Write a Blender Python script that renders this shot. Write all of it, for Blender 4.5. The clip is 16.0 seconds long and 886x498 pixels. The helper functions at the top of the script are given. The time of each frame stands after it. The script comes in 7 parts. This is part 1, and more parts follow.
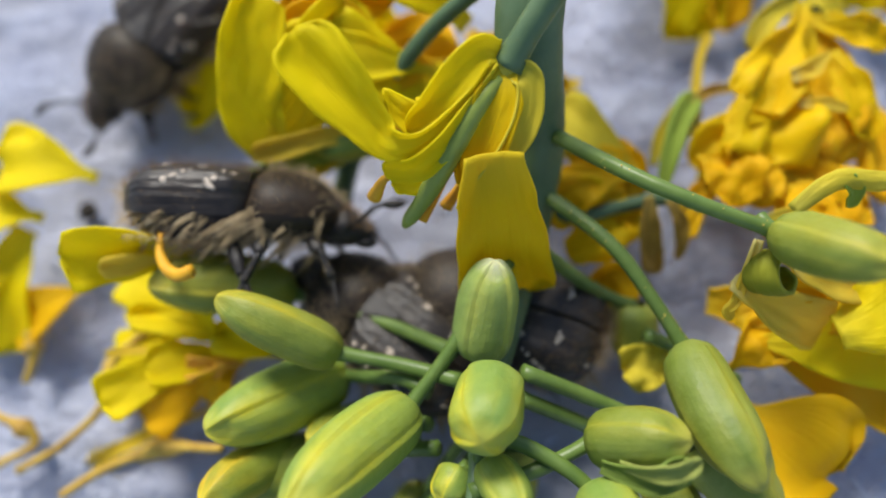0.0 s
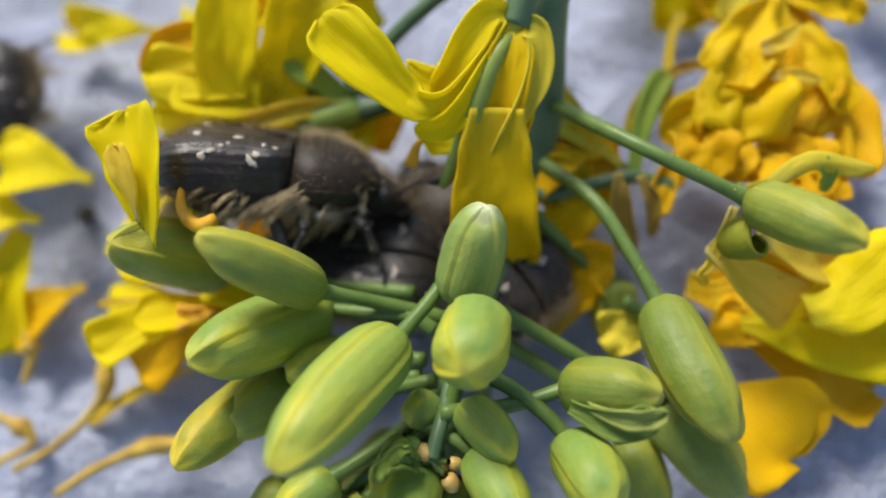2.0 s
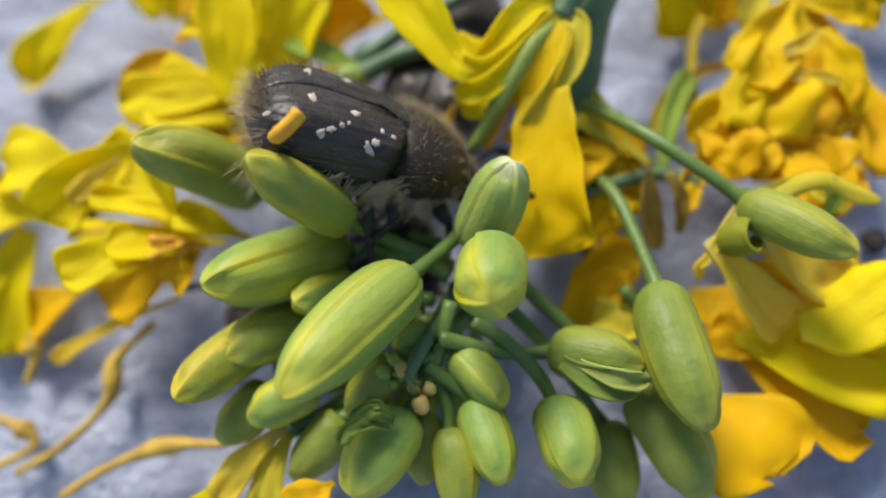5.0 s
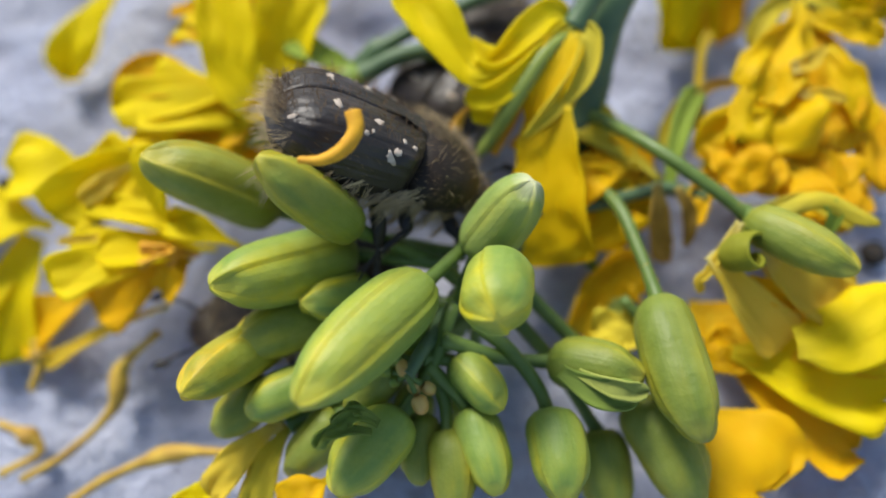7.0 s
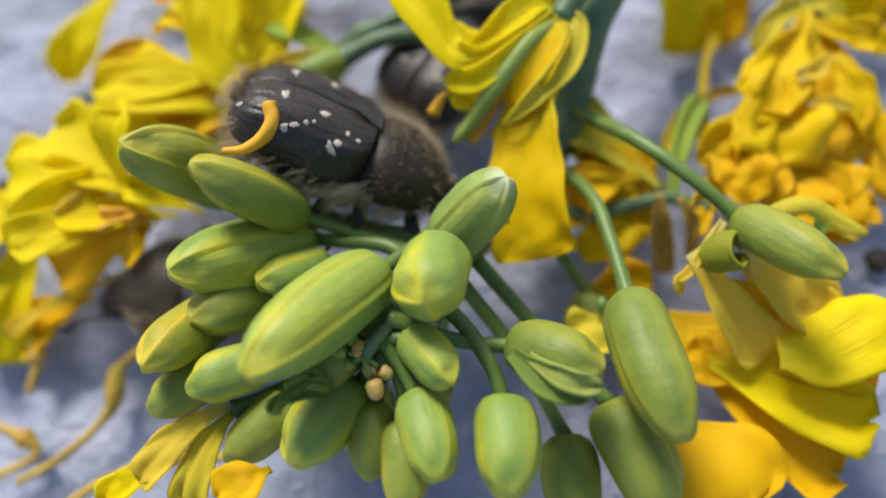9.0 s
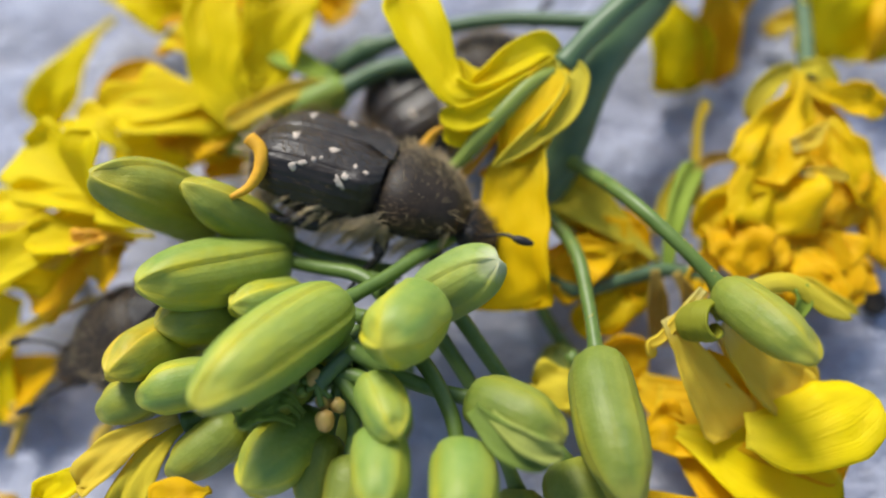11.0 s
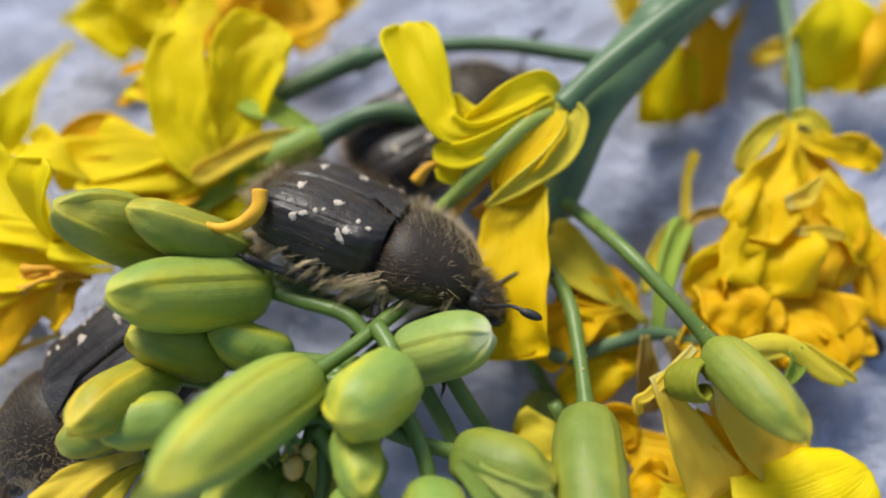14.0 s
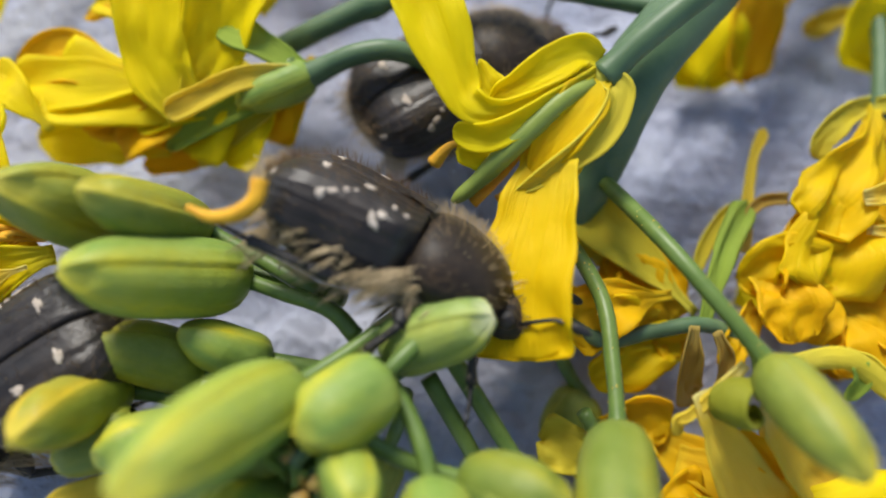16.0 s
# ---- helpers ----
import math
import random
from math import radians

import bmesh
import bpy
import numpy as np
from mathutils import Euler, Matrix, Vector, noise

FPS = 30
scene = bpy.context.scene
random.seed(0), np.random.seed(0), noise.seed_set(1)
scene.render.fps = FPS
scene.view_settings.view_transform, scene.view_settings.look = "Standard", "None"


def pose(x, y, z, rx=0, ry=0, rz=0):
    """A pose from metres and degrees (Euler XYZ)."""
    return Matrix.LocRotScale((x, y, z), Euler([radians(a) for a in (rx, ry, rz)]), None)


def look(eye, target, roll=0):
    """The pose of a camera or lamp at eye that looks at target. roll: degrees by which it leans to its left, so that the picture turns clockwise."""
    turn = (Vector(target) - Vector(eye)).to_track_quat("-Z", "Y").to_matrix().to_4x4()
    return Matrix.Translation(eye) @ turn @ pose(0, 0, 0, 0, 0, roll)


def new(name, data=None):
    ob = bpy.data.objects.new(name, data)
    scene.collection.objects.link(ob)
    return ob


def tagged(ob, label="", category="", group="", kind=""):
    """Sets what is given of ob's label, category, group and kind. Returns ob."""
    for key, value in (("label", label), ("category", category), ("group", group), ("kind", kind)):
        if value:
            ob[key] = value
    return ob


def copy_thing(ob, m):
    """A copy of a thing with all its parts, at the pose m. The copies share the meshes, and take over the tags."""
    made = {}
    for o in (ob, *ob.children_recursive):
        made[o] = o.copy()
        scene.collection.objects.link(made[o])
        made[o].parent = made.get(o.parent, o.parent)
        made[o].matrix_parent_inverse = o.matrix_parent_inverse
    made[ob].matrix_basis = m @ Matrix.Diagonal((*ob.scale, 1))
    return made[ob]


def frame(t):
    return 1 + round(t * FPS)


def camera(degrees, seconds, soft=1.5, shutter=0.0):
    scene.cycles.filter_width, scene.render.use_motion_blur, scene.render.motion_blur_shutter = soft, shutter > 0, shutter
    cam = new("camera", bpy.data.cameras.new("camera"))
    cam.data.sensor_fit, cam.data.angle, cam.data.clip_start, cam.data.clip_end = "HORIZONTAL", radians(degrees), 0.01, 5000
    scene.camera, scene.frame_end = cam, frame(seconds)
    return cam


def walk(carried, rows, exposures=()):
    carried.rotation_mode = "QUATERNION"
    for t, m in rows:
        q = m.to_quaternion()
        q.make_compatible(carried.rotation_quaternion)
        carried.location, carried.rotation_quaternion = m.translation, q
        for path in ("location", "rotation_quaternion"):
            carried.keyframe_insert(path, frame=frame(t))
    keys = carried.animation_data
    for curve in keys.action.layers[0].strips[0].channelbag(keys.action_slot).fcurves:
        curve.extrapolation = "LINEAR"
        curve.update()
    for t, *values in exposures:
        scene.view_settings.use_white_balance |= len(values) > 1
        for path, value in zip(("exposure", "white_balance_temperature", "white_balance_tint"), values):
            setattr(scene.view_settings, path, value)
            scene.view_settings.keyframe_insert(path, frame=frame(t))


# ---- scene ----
MM = 0.001
cam = camera(65.0, 16.0, soft=1.9)
# seconds, eye, target (millimetres), roll
PATH = [
    (0, (0.41, -16.09, 37.51), (-2.62, -5.67, 4.24), -14.65),
    (0.5, (0.84, -16.29, 37.20), (-2.53, -5.79, 3.99), -16.56),
    (1, (1.58, -16.75, 36.97), (-2.34, -5.75, 3.97), -18.24),
    (1.5, (2.14, -17.02, 36.54), (-2.19, -5.73, 3.70), -19.42),
    (2, (2.16, -17.17, 36.92), (-2.00, -5.96, 4.03), -19.48),
    (2.5, (2.52, -17.02, 36.87), (-1.80, -6.05, 3.91), -20.93),
    (3, (2.15, -17.20, 36.89), (-1.88, -6.11, 3.94), -19.50),
    (3.5, (1.81, -17.27, 36.72), (-2.25, -6.10, 3.80), -19.11),
    (4, (1.23, -17.57, 36.76), (-2.47, -6.16, 3.88), -17.16),
    (6.5, (-0.59, -18.22, 37.72), (-2.76, -6.00, 5.00), -9.72),
    (7, (-0.53, -17.70, 37.66), (-2.95, -5.77, 4.85), -10.63),
    (7.5, (-0.21, -17.39, 37.45), (-2.97, -5.52, 4.64), -11.86),
    (8, (-0.13, -17.43, 37.52), (-2.95, -5.58, 4.71), -12.07),
    (10.5, (0.12, -15.67, 37.29), (-2.66, -3.71, 4.51), -12.21),
    (11, (-0.11, -14.58, 37.66), (-2.47, -2.66, 4.84), -11.11),
    (11.5, (0.15, -14.24, 37.63), (-2.09, -1.79, 5.00), -10.19),
    (12, (0.16, -13.60, 37.34), (-1.92, -1.10, 4.72), -9.77),
    (12.5, (-0.20, -13.06, 37.51), (-1.99, -0.85, 4.76), -8.80),
    (13, (-0.49, -13.08, 38.07), (-1.83, -0.73, 5.35), -6.65),
    (13.5, (-0.56, -12.96, 37.95), (-1.64, -0.48, 5.27), -5.69),
    (14, (-0.02, -12.33, 36.33), (-1.45, 0.04, 3.62), -7.02),
    (14.5, (-0.18, -12.16, 35.28), (-1.24, -0.39, 2.34), -2.87),
    (15, (-0.25, -11.88, 33.92), (-1.03, -0.91, 0.70), 1.57),
    (15.5, (-0.60, -11.37, 33.67), (-1.13, -1.09, 0.22), 3.15),
    (16, (-0.78, -11.10, 33.34), (-1.47, -1.09, -0.19), 1.44),
]
walk(cam, [(t, look(Vector(eye) * MM, Vector(target) * MM, roll)) for t, eye, target, roll in PATH])
cam.data.dof.use_dof = True
cam.data.dof.focus_distance = 0.0277
cam.data.dof.aperture_fstop = 18.5

# ---- light: soft open shade under a bright sky ----
world = bpy.data.worlds.new("sky")
scene.world = world
world.use_nodes = True
wn = world.node_tree.nodes
sky = wn.new("ShaderNodeTexSky")
sky.sky_type = "NISHITA"
sky.sun_disc = False
sky.sun_elevation = radians(46)
sky.sun_rotation = radians(-27)
wn["Background"].inputs["Strength"].default_value = 0.086
world.node_tree.links.new(sky.outputs["Color"], wn["Background"].inputs["Color"])
sun = new("sun", bpy.data.lights.new("sun", "SUN"))
sun.data.energy = 2.45
sun.data.angle = radians(20)
sun.data.color = (1.0, 0.96, 0.88)
sun.matrix_world = look((-0.28, 0.66, 0.74), (0, 0, 0))
scene.view_settings.exposure = 0.91


# ---- materials ----
class Nodes:
    def __init__(self, name):
        self.mat = bpy.data.materials.new(name)
        self.mat.use_nodes = True
        self.tree = self.mat.node_tree
        self.bsdf = self.tree.nodes["Principled BSDF"]
        self.out = self.tree.nodes["Material Output"]

    def add(self, kind, **values):
        n = self.tree.nodes.new(kind)
        for key, value in values.items():
            n.inputs[key].default_value = value
        return n

    def link(self, a, b):
        self.tree.links.new(a, b)

    def noise(self, scale, detail=3.0, rough=0.55, coord="Object", stretch=None):
        tc = self.add("ShaderNodeTexCoord")
        n = self.add("ShaderNodeTexNoise", Scale=scale, Detail=detail, Roughness=rough)
        source = tc.outputs[coord]
        if stretch:
            mp = self.add("ShaderNodeMapping", Scale=stretch)
            self.link(source, mp.inputs["Vector"])
            source = mp.outputs["Vector"]
        self.link(source, n.inputs["Vector"])
        return n.outputs["Fac"]

    def ramp(self, fac, stops):
        r = self.add("ShaderNodeValToRGB")
        while len(r.color_ramp.elements) < len(stops):
            r.color_ramp.elements.new(0.5)
        for e, (pos, col) in zip(r.color_ramp.elements, stops):
            e.position = pos
            e.color = (*col, 1) if len(col) == 3 else col
        self.link(fac, r.inputs["Fac"])
        return r.outputs["Color"]

    def mix(self, fac, a, b, blend="MIX"):
        m = self.tree.nodes.new("ShaderNodeMix")
        m.data_type = "RGBA"
        m.blend_type = blend
        for socket, v in ((m.inputs[0], fac), (m.inputs[6], a), (m.inputs[7], b)):
            if isinstance(v, (int, float)):
                socket.default_value = v
            elif isinstance(v, tuple):
                socket.default_value = (*v, 1)
            else:
                self.link(v, socket)
        return m.outputs[2]

    def math(self, op, a, b=0.0):
        m = self.tree.nodes.new("ShaderNodeMath")
        m.operation = op
        for socket, v in ((m.inputs[0], a), (m.inputs[1], b)):
            if isinstance(v, (int, float)):
                socket.default_value = v
            else:
                self.link(v, socket)
        return m.outputs[0]

    def bump(self, height, strength, distance):
        b = self.add("ShaderNodeBump", Strength=strength, Distance=distance)
        self.link(height, b.inputs["Height"])
        self.link(b.outputs["Normal"], self.bsdf.inputs["Normal"])
        return b.outputs["Normal"]

    def color(self, c):
        self.link(c, self.bsdf.inputs["Base Color"])

    def through_light(self, c, share):
        """Lets a share of the light through a thin leaf."""
        tr = self.add("ShaderNodeBsdfTranslucent")
        if isinstance(c, tuple):
            tr.inputs["Color"].default_value = (*c, 1)
        else:
            self.link(c, tr.inputs["Color"])
        mx = self.add("ShaderNodeMixShader", Fac=share)
        self.link(self.bsdf.outputs[0], mx.inputs[1])
        self.link(tr.outputs[0], mx.inputs[2])
        self.link(mx.outputs[0], self.out.inputs["Surface"])


def set_gloss(n, rough, spec=0.5, metal=0.0):
    n.bsdf.inputs["Roughness"].default_value = rough
    n.bsdf.inputs["Specular IOR Level"].default_value = spec
    n.bsdf.inputs["Metallic"].default_value = metal


def petal_material(name, light, deep, pale, share=0.3):
    n = Nodes(name)
    info = n.add("ShaderNodeObjectInfo")
    uv = n.add("ShaderNodeTexCoord")
    sep = n.add("ShaderNodeSeparateXYZ")
    n.link(uv.outputs["UV"], sep.inputs[0])
    veins = n.noise(1.0, 4.0, 0.6, "UV", (32, 1.3, 1))
    blotch = n.noise(420.0, 3.0)
    c = n.mix(n.math("MULTIPLY", veins, 0.75), light, deep)
    c = n.mix(n.math("MULTIPLY", n.ramp(blotch, [(0.45, (0, 0, 0)), (0.75, (1, 1, 1))]), 0.4), c, deep)
    c = n.mix(n.math("MULTIPLY", info.outputs["Random"], 0.25), c, deep)
    base = n.ramp(sep.outputs[1], [(0.0, (1, 1, 1)), (0.28, (0, 0, 0))])
    c = n.mix(n.math("MULTIPLY", base, 0.7), c, pale)
    n.color(c)
    n.bump(n.math("ADD", veins, n.math("MULTIPLY", n.noise(900.0, 4.0), 0.6)), 0.5, 0.0002)
    set_gloss(n, 0.5, 0.2)
    n.through_light(c, share)
    return n.mat


def bud_material(name, green, dark, yellow, tipc):
    """Two broad green sepals that overlap two narrower yellowish ones; u runs round the bud, v towards its tip."""
    n = Nodes(name)
    info = n.add("ShaderNodeObjectInfo")
    uv = n.add("ShaderNodeTexCoord")
    sep = n.add("ShaderNodeSeparateXYZ")
    n.link(uv.outputs["UV"], sep.inputs[0])
    u, v = sep.outputs[0], sep.outputs[1]
    off = n.math("ADD", u, n.math("MULTIPLY", n.math("SUBTRACT", n.noise(350.0, 2.0), 0.5), 0.035))
    w = n.math("FRACT", n.math("MULTIPLY", off, 2.0))
    band = n.ramp(w, [(0.0, (0.95, 0.95, 0.95)), (0.04, (0.5, 0.5, 0.5)), (0.13, (0.06, 0.06, 0.06)), (0.42, (0, 0, 0)), (0.53, (0.42, 0.42, 0.42)), (0.60, (1, 1, 1)), (0.64, (0.6, 0.6, 0.6)), (0.72, (0.36, 0.36, 0.36)), (0.88, (0.36, 0.36, 0.36)), (1.0, (0.8, 0.8, 0.8))])
    band = n.math("MULTIPLY", band, n.ramp(n.noise(1.0, 3.0, 0.6, "UV", (9, 4, 1)), [(0.30, (0.5, 0.5, 0.5)), (0.62, (1, 1, 1))]))
    streak = n.noise(1.0, 4.0, 0.6, "UV", (34, 1.0, 1))
    broad = n.noise(1.0, 3.0, 0.55, "UV", (7, 1.5, 1))
    c = n.mix(n.math("MULTIPLY", n.ramp(streak, [(0.32, (0, 0, 0)), (0.68, (1, 1, 1))]), 0.24), green, dark)
    c = n.mix(n.math("MULTIPLY", n.ramp(broad, [(0.44, (0, 0, 0)), (0.68, (1, 1, 1))]), 0.4), c, n.mix(0.38, green, yellow))
    strength = n.math("MULTIPLY", n.math("ADD", 0.62, n.math("MULTIPLY", info.outputs["Random"], 0.38)), n.ramp(v, [(0.0, (0.25, 0.25, 0.25)), (0.35, (0.8, 0.8, 0.8)), (0.9, (1, 1, 1))]))
    c = n.mix(n.math("MULTIPLY", band, strength), c, yellow)
    mottle = n.noise(800.0, 5.0, 0.7)
    c = n.mix(n.math("MULTIPLY", n.ramp(mottle, [(0.45, (0, 0, 0)), (0.72, (1, 1, 1))]), 0.4), c, n.mix(0.3, green, (0.60, 0.66, 0.20)))
    c = n.mix(n.math("MULTIPLY", n.ramp(mottle, [(0.26, (1, 1, 1)), (0.42, (0, 0, 0))]), 0.5), c, dark)
    c = n.mix(n.math("MULTIPLY", n.ramp(v, [(0.74, (0, 0, 0)), (0.98, (1, 1, 1))]), 0.6), c, tipc)
    n.color(c)
    n.bump(n.math("ADD", n.math("MULTIPLY", streak, 0.4), n.math("MULTIPLY", n.noise(1900.0, 4.0), 0.8)), 0.5, 0.00015)
    set_gloss(n, 0.50, 0.34)
    n.bsdf.inputs["Subsurface Weight"].default_value = 0.15
    n.bsdf.inputs["Subsurface Radius"].default_value = (0.6, 0.8, 0.2)
    n.bsdf.inputs["Subsurface Scale"].default_value = 0.0006
    return n.mat


def plain(name, a, b, scale, rough=0.5, spec=0.4, bump=0.2, depth=0.0001, share=0.0, stretch=None):
    n = Nodes(name)
    f = n.noise(scale, 4.0, 0.6, "Object", stretch)
    c = n.mix(n.ramp(f, [(0.3, (0, 0, 0)), (0.7, (1, 1, 1))]), a, b)
    n.color(c)
    n.bump(n.math("ADD", f, n.math("MULTIPLY", n.noise(scale * 5, 3.0), 0.5)), bump, depth)
    set_gloss(n, rough, spec)
    if share:
        n.through_light(c, share)
    return n.mat


YELLOW = petal_material("yellow_petal", (0.94, 0.83, 0.004), (0.94, 0.74, 0.003), (0.86, 0.75, 0.05), 0.46)
ORANGE = petal_material("aged_petal", (0.94, 0.65, 0.004), (0.88, 0.49, 0.003), (0.82, 0.62, 0.03), 0.40)
GOLD = petal_material("golden_petal", (0.94, 0.73, 0.004), (0.92, 0.61, 0.003), (0.86, 0.70, 0.04), 0.44)
DRY_PETAL = petal_material("withered_petal", (0.62, 0.42, 0.08), (0.42, 0.25, 0.04), (0.55, 0.42, 0.12), 0.3)
PALE = petal_material("faded_petal", (0.93, 0.77, 0.11), (0.88, 0.66, 0.04), (0.82, 0.78, 0.38), 0.5)
SEPAL = petal_material("sepal", (0.84, 0.68, 0.05), (0.68, 0.57, 0.04), (0.58, 0.55, 0.08), 0.3)
GREEN_SEPAL = petal_material("green_sepal", (0.40, 0.50, 0.07), (0.28, 0.40, 0.05), (0.26, 0.40, 0.06), 0.25)
DULL_SEPAL = petal_material("dull_sepal", (0.25, 0.34, 0.06), (0.17, 0.25, 0.045), (0.19, 0.27, 0.05), 0.25)
FOLDED = petal_material("folded_green_petal", (0.44, 0.47, 0.12), (0.32, 0.38, 0.07), (0.36, 0.42, 0.10), 0.2)
BUD = bud_material("bud", (0.185, 0.285, 0.052), (0.115, 0.195, 0.034), (0.74, 0.60, 0.012), (0.62, 0.55, 0.06))
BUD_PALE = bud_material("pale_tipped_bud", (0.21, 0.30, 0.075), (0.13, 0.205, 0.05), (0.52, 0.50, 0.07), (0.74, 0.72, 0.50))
BUD_DULL = bud_material("olive_bud", (0.190, 0.238, 0.032), (0.115, 0.155, 0.022), (0.58, 0.44, 0.015), (0.52, 0.43, 0.04))
BUD_RIPE = bud_material("yellowing_bud", (0.20, 0.245, 0.024), (0.13, 0.165, 0.016), (0.76, 0.46, 0.010), (0.60, 0.47, 0.03))
BUD_DARK = bud_material("dark_bud", (0.150, 0.205, 0.030), (0.088, 0.130, 0.018), (0.48, 0.41, 0.02), (0.42, 0.37, 0.05))
OLIVE_SEPAL = petal_material("olive_sepal", (0.40, 0.40, 0.035), (0.27, 0.29, 0.025), (0.32, 0.35, 0.05), 0.3)
STEM = plain("stem", (0.068, 0.125, 0.056), (0.105, 0.17, 0.078), 700, 0.45, 0.4, 0.2, 0.0001)
PEDICEL = plain("pedicel", (0.085, 0.148, 0.026), (0.140, 0.212, 0.044), 900, 0.42, 0.4, 0.2, 0.0001)
PISTIL = plain("pistil", (0.27, 0.33, 0.06), (0.19, 0.255, 0.045), 700, 0.45, 0.35, 0.2, 0.0001)
STAMEN = plain("stamen", (0.78, 0.42, 0.02), (0.60, 0.28, 0.02), 1500, 0.6, 0.3)
CORE = plain("folded_petal", (0.66, 0.62, 0.16), (0.50, 0.52, 0.10), 900, 0.5, 0.35)
TINY = plain("tiny_bud", (0.60, 0.33, 0.09), (0.44, 0.38, 0.10), 900, 0.45, 0.4)
DRY = plain("dry_stamen", (0.62, 0.42, 0.06), (0.38, 0.22, 0.04), 800, 0.6, 0.3)
DARK = plain("dark_speck", (0.02, 0.018, 0.016), (0.05, 0.04, 0.03), 2000, 0.7, 0.3)
POLLEN = plain("pollen", (0.85, 0.66, 0.16), (0.75, 0.50, 0.08), 4000, 0.7, 0.2)


def shell_material():
    n = Nodes("beetle_shell")
    rows = n.noise(1.0, 3.0, 0.6, "Object", (160, 4200, 4200))
    cloud = n.noise(600.0, 4.0)
    c = n.mix(n.ramp(cloud, [(0.35, (0, 0, 0)), (0.7, (1, 1, 1))]), (0.018, 0.0148, 0.013), (0.040, 0.032, 0.026))
    c = n.mix(n.ramp(n.noise(2600.0, 2.0), [(0.70, (0, 0, 0)), (0.76, (1, 1, 1))]), c, (0.075, 0.058, 0.042))
    n.color(c)
    n.bump(n.math("ADD", rows, n.math("MULTIPLY", n.noise(3500.0, 4.0), 0.5)), 0.5, 0.00012)
    set_gloss(n, 0.37, 0.38)
    return n.mat


SHELL = shell_material()
FELT = plain("beetle_felt", (0.036, 0.026, 0.018), (0.021, 0.0155, 0.0115), 1800, 0.48, 0.24, 0.3, 0.0001)
CHITIN = plain("beetle_chitin", (0.012, 0.011, 0.011), (0.030, 0.025, 0.022), 2200, 0.48, 0.45, 0.5, 0.00012)
SETAE = plain("setae", (0.66, 0.52, 0.31), (0.36, 0.26, 0.13), 900, 0.5, 0.4, 0.0)
SETAE_BROWN = plain("brown_setae", (0.26, 0.158, 0.068), (0.11, 0.066, 0.032), 900, 0.5, 0.4, 0.0)
CHALK = plain("chalk_spot", (0.58, 0.51, 0.42), (0.38, 0.31, 0.25), 3000, 0.8, 0.2, 0.4)


def cloth_material():
    n = Nodes("white_cloth")
    fleece = n.noise(330.0, 5.0, 0.7, "Object", (0.8, 1.1, 1))
    fine = n.noise(1700.0, 4.0, 0.7, "Object", (0.85, 1.1, 1))
    tuft = n.noise(140.0, 4.0, 0.6, "Object", (0.9, 1.1, 1))
    stain = n.noise(45.0, 4.0, 0.6)
    c = n.mix(n.ramp(fleece, [(0.32, (0, 0, 0)), (0.68, (1, 1, 1))]), (0.37, 0.395, 0.525), (0.62, 0.665, 0.83))
    c = n.mix(n.math("MULTIPLY", n.ramp(tuft, [(0.50, (0, 0, 0)), (0.68, (1, 1, 1))]), 0.6), c, (0.62, 0.66, 0.79))
    c = n.mix(n.math("MULTIPLY", n.ramp(stain, [(0.46, (0, 0, 0)), (0.66, (1, 1, 1))]), 0.35), c, (0.47, 0.44, 0.40))
    c = n.mix(n.math("MULTIPLY", fine, 0.25), c, (0.36, 0.36, 0.42))
    n.color(c)
    n.bump(n.math("ADD", n.math("ADD", fleece, tuft), n.math("MULTIPLY", fine, 0.4)), 1.0, 0.0022)
    set_gloss(n, 0.7, 0.3)
    return n.mat


CLOTH = cloth_material()

# ---- mesh helpers; all places in millimetres ----
ORIGIN = {}
REST = {}
rng = random.Random(7)


def thing(name, at, label, category, group="", kind=""):
    ob = new(name)
    ob.empty_display_size = 0.002
    ob.location = Vector(at) * MM
    ORIGIN[ob.name] = Vector(at)
    return tagged(ob, label, category, group, kind)


def part(name, bm, material, parent, label="", at=None, smooth=True):
    """Links a bmesh, in millimetres of the world, as one mesh under parent."""
    base = ORIGIN[parent.name] if parent else Vector((0, 0, 0))
    at = Vector(at) if at is not None else base
    bmesh.ops.translate(bm, verts=bm.verts, vec=-at)
    bmesh.ops.scale(bm, verts=bm.verts, vec=(MM, MM, MM))
    me = bpy.data.meshes.new(name)
    bm.to_mesh(me)
    bm.free()
    for f in me.polygons:
        f.use_smooth = smooth
    for m in material if isinstance(material, (list, tuple)) else (material,):
        me.materials.append(m)
    ob = new(name, me)
    ob.location = (at - base) * MM
    if parent:
        ob.parent = parent
    ORIGIN[ob.name] = at
    if label:
        ob["label"] = label
    return ob


def spline(points, n):
    """A smooth line through the points, n places per stretch."""
    p = [Vector(q) for q in points]
    if len(p) == 2:
        return [p[0].lerp(p[1], i / n) for i in range(n + 1)]
    q = [p[0] * 2 - p[1]] + p + [p[-1] * 2 - p[-2]]
    out = []
    for i in range(1, len(q) - 2):
        for k in range(n):
            t = k / n
            a, b, c, d = q[i - 1], q[i], q[i + 1], q[i + 2]
            out.append(0.5 * (2 * b + (c - a) * t + (2 * a - 5 * b + 4 * c - d) * t * t + (3 * b - a - 3 * c + d) * t ** 3))
    return out + [p[-1]]


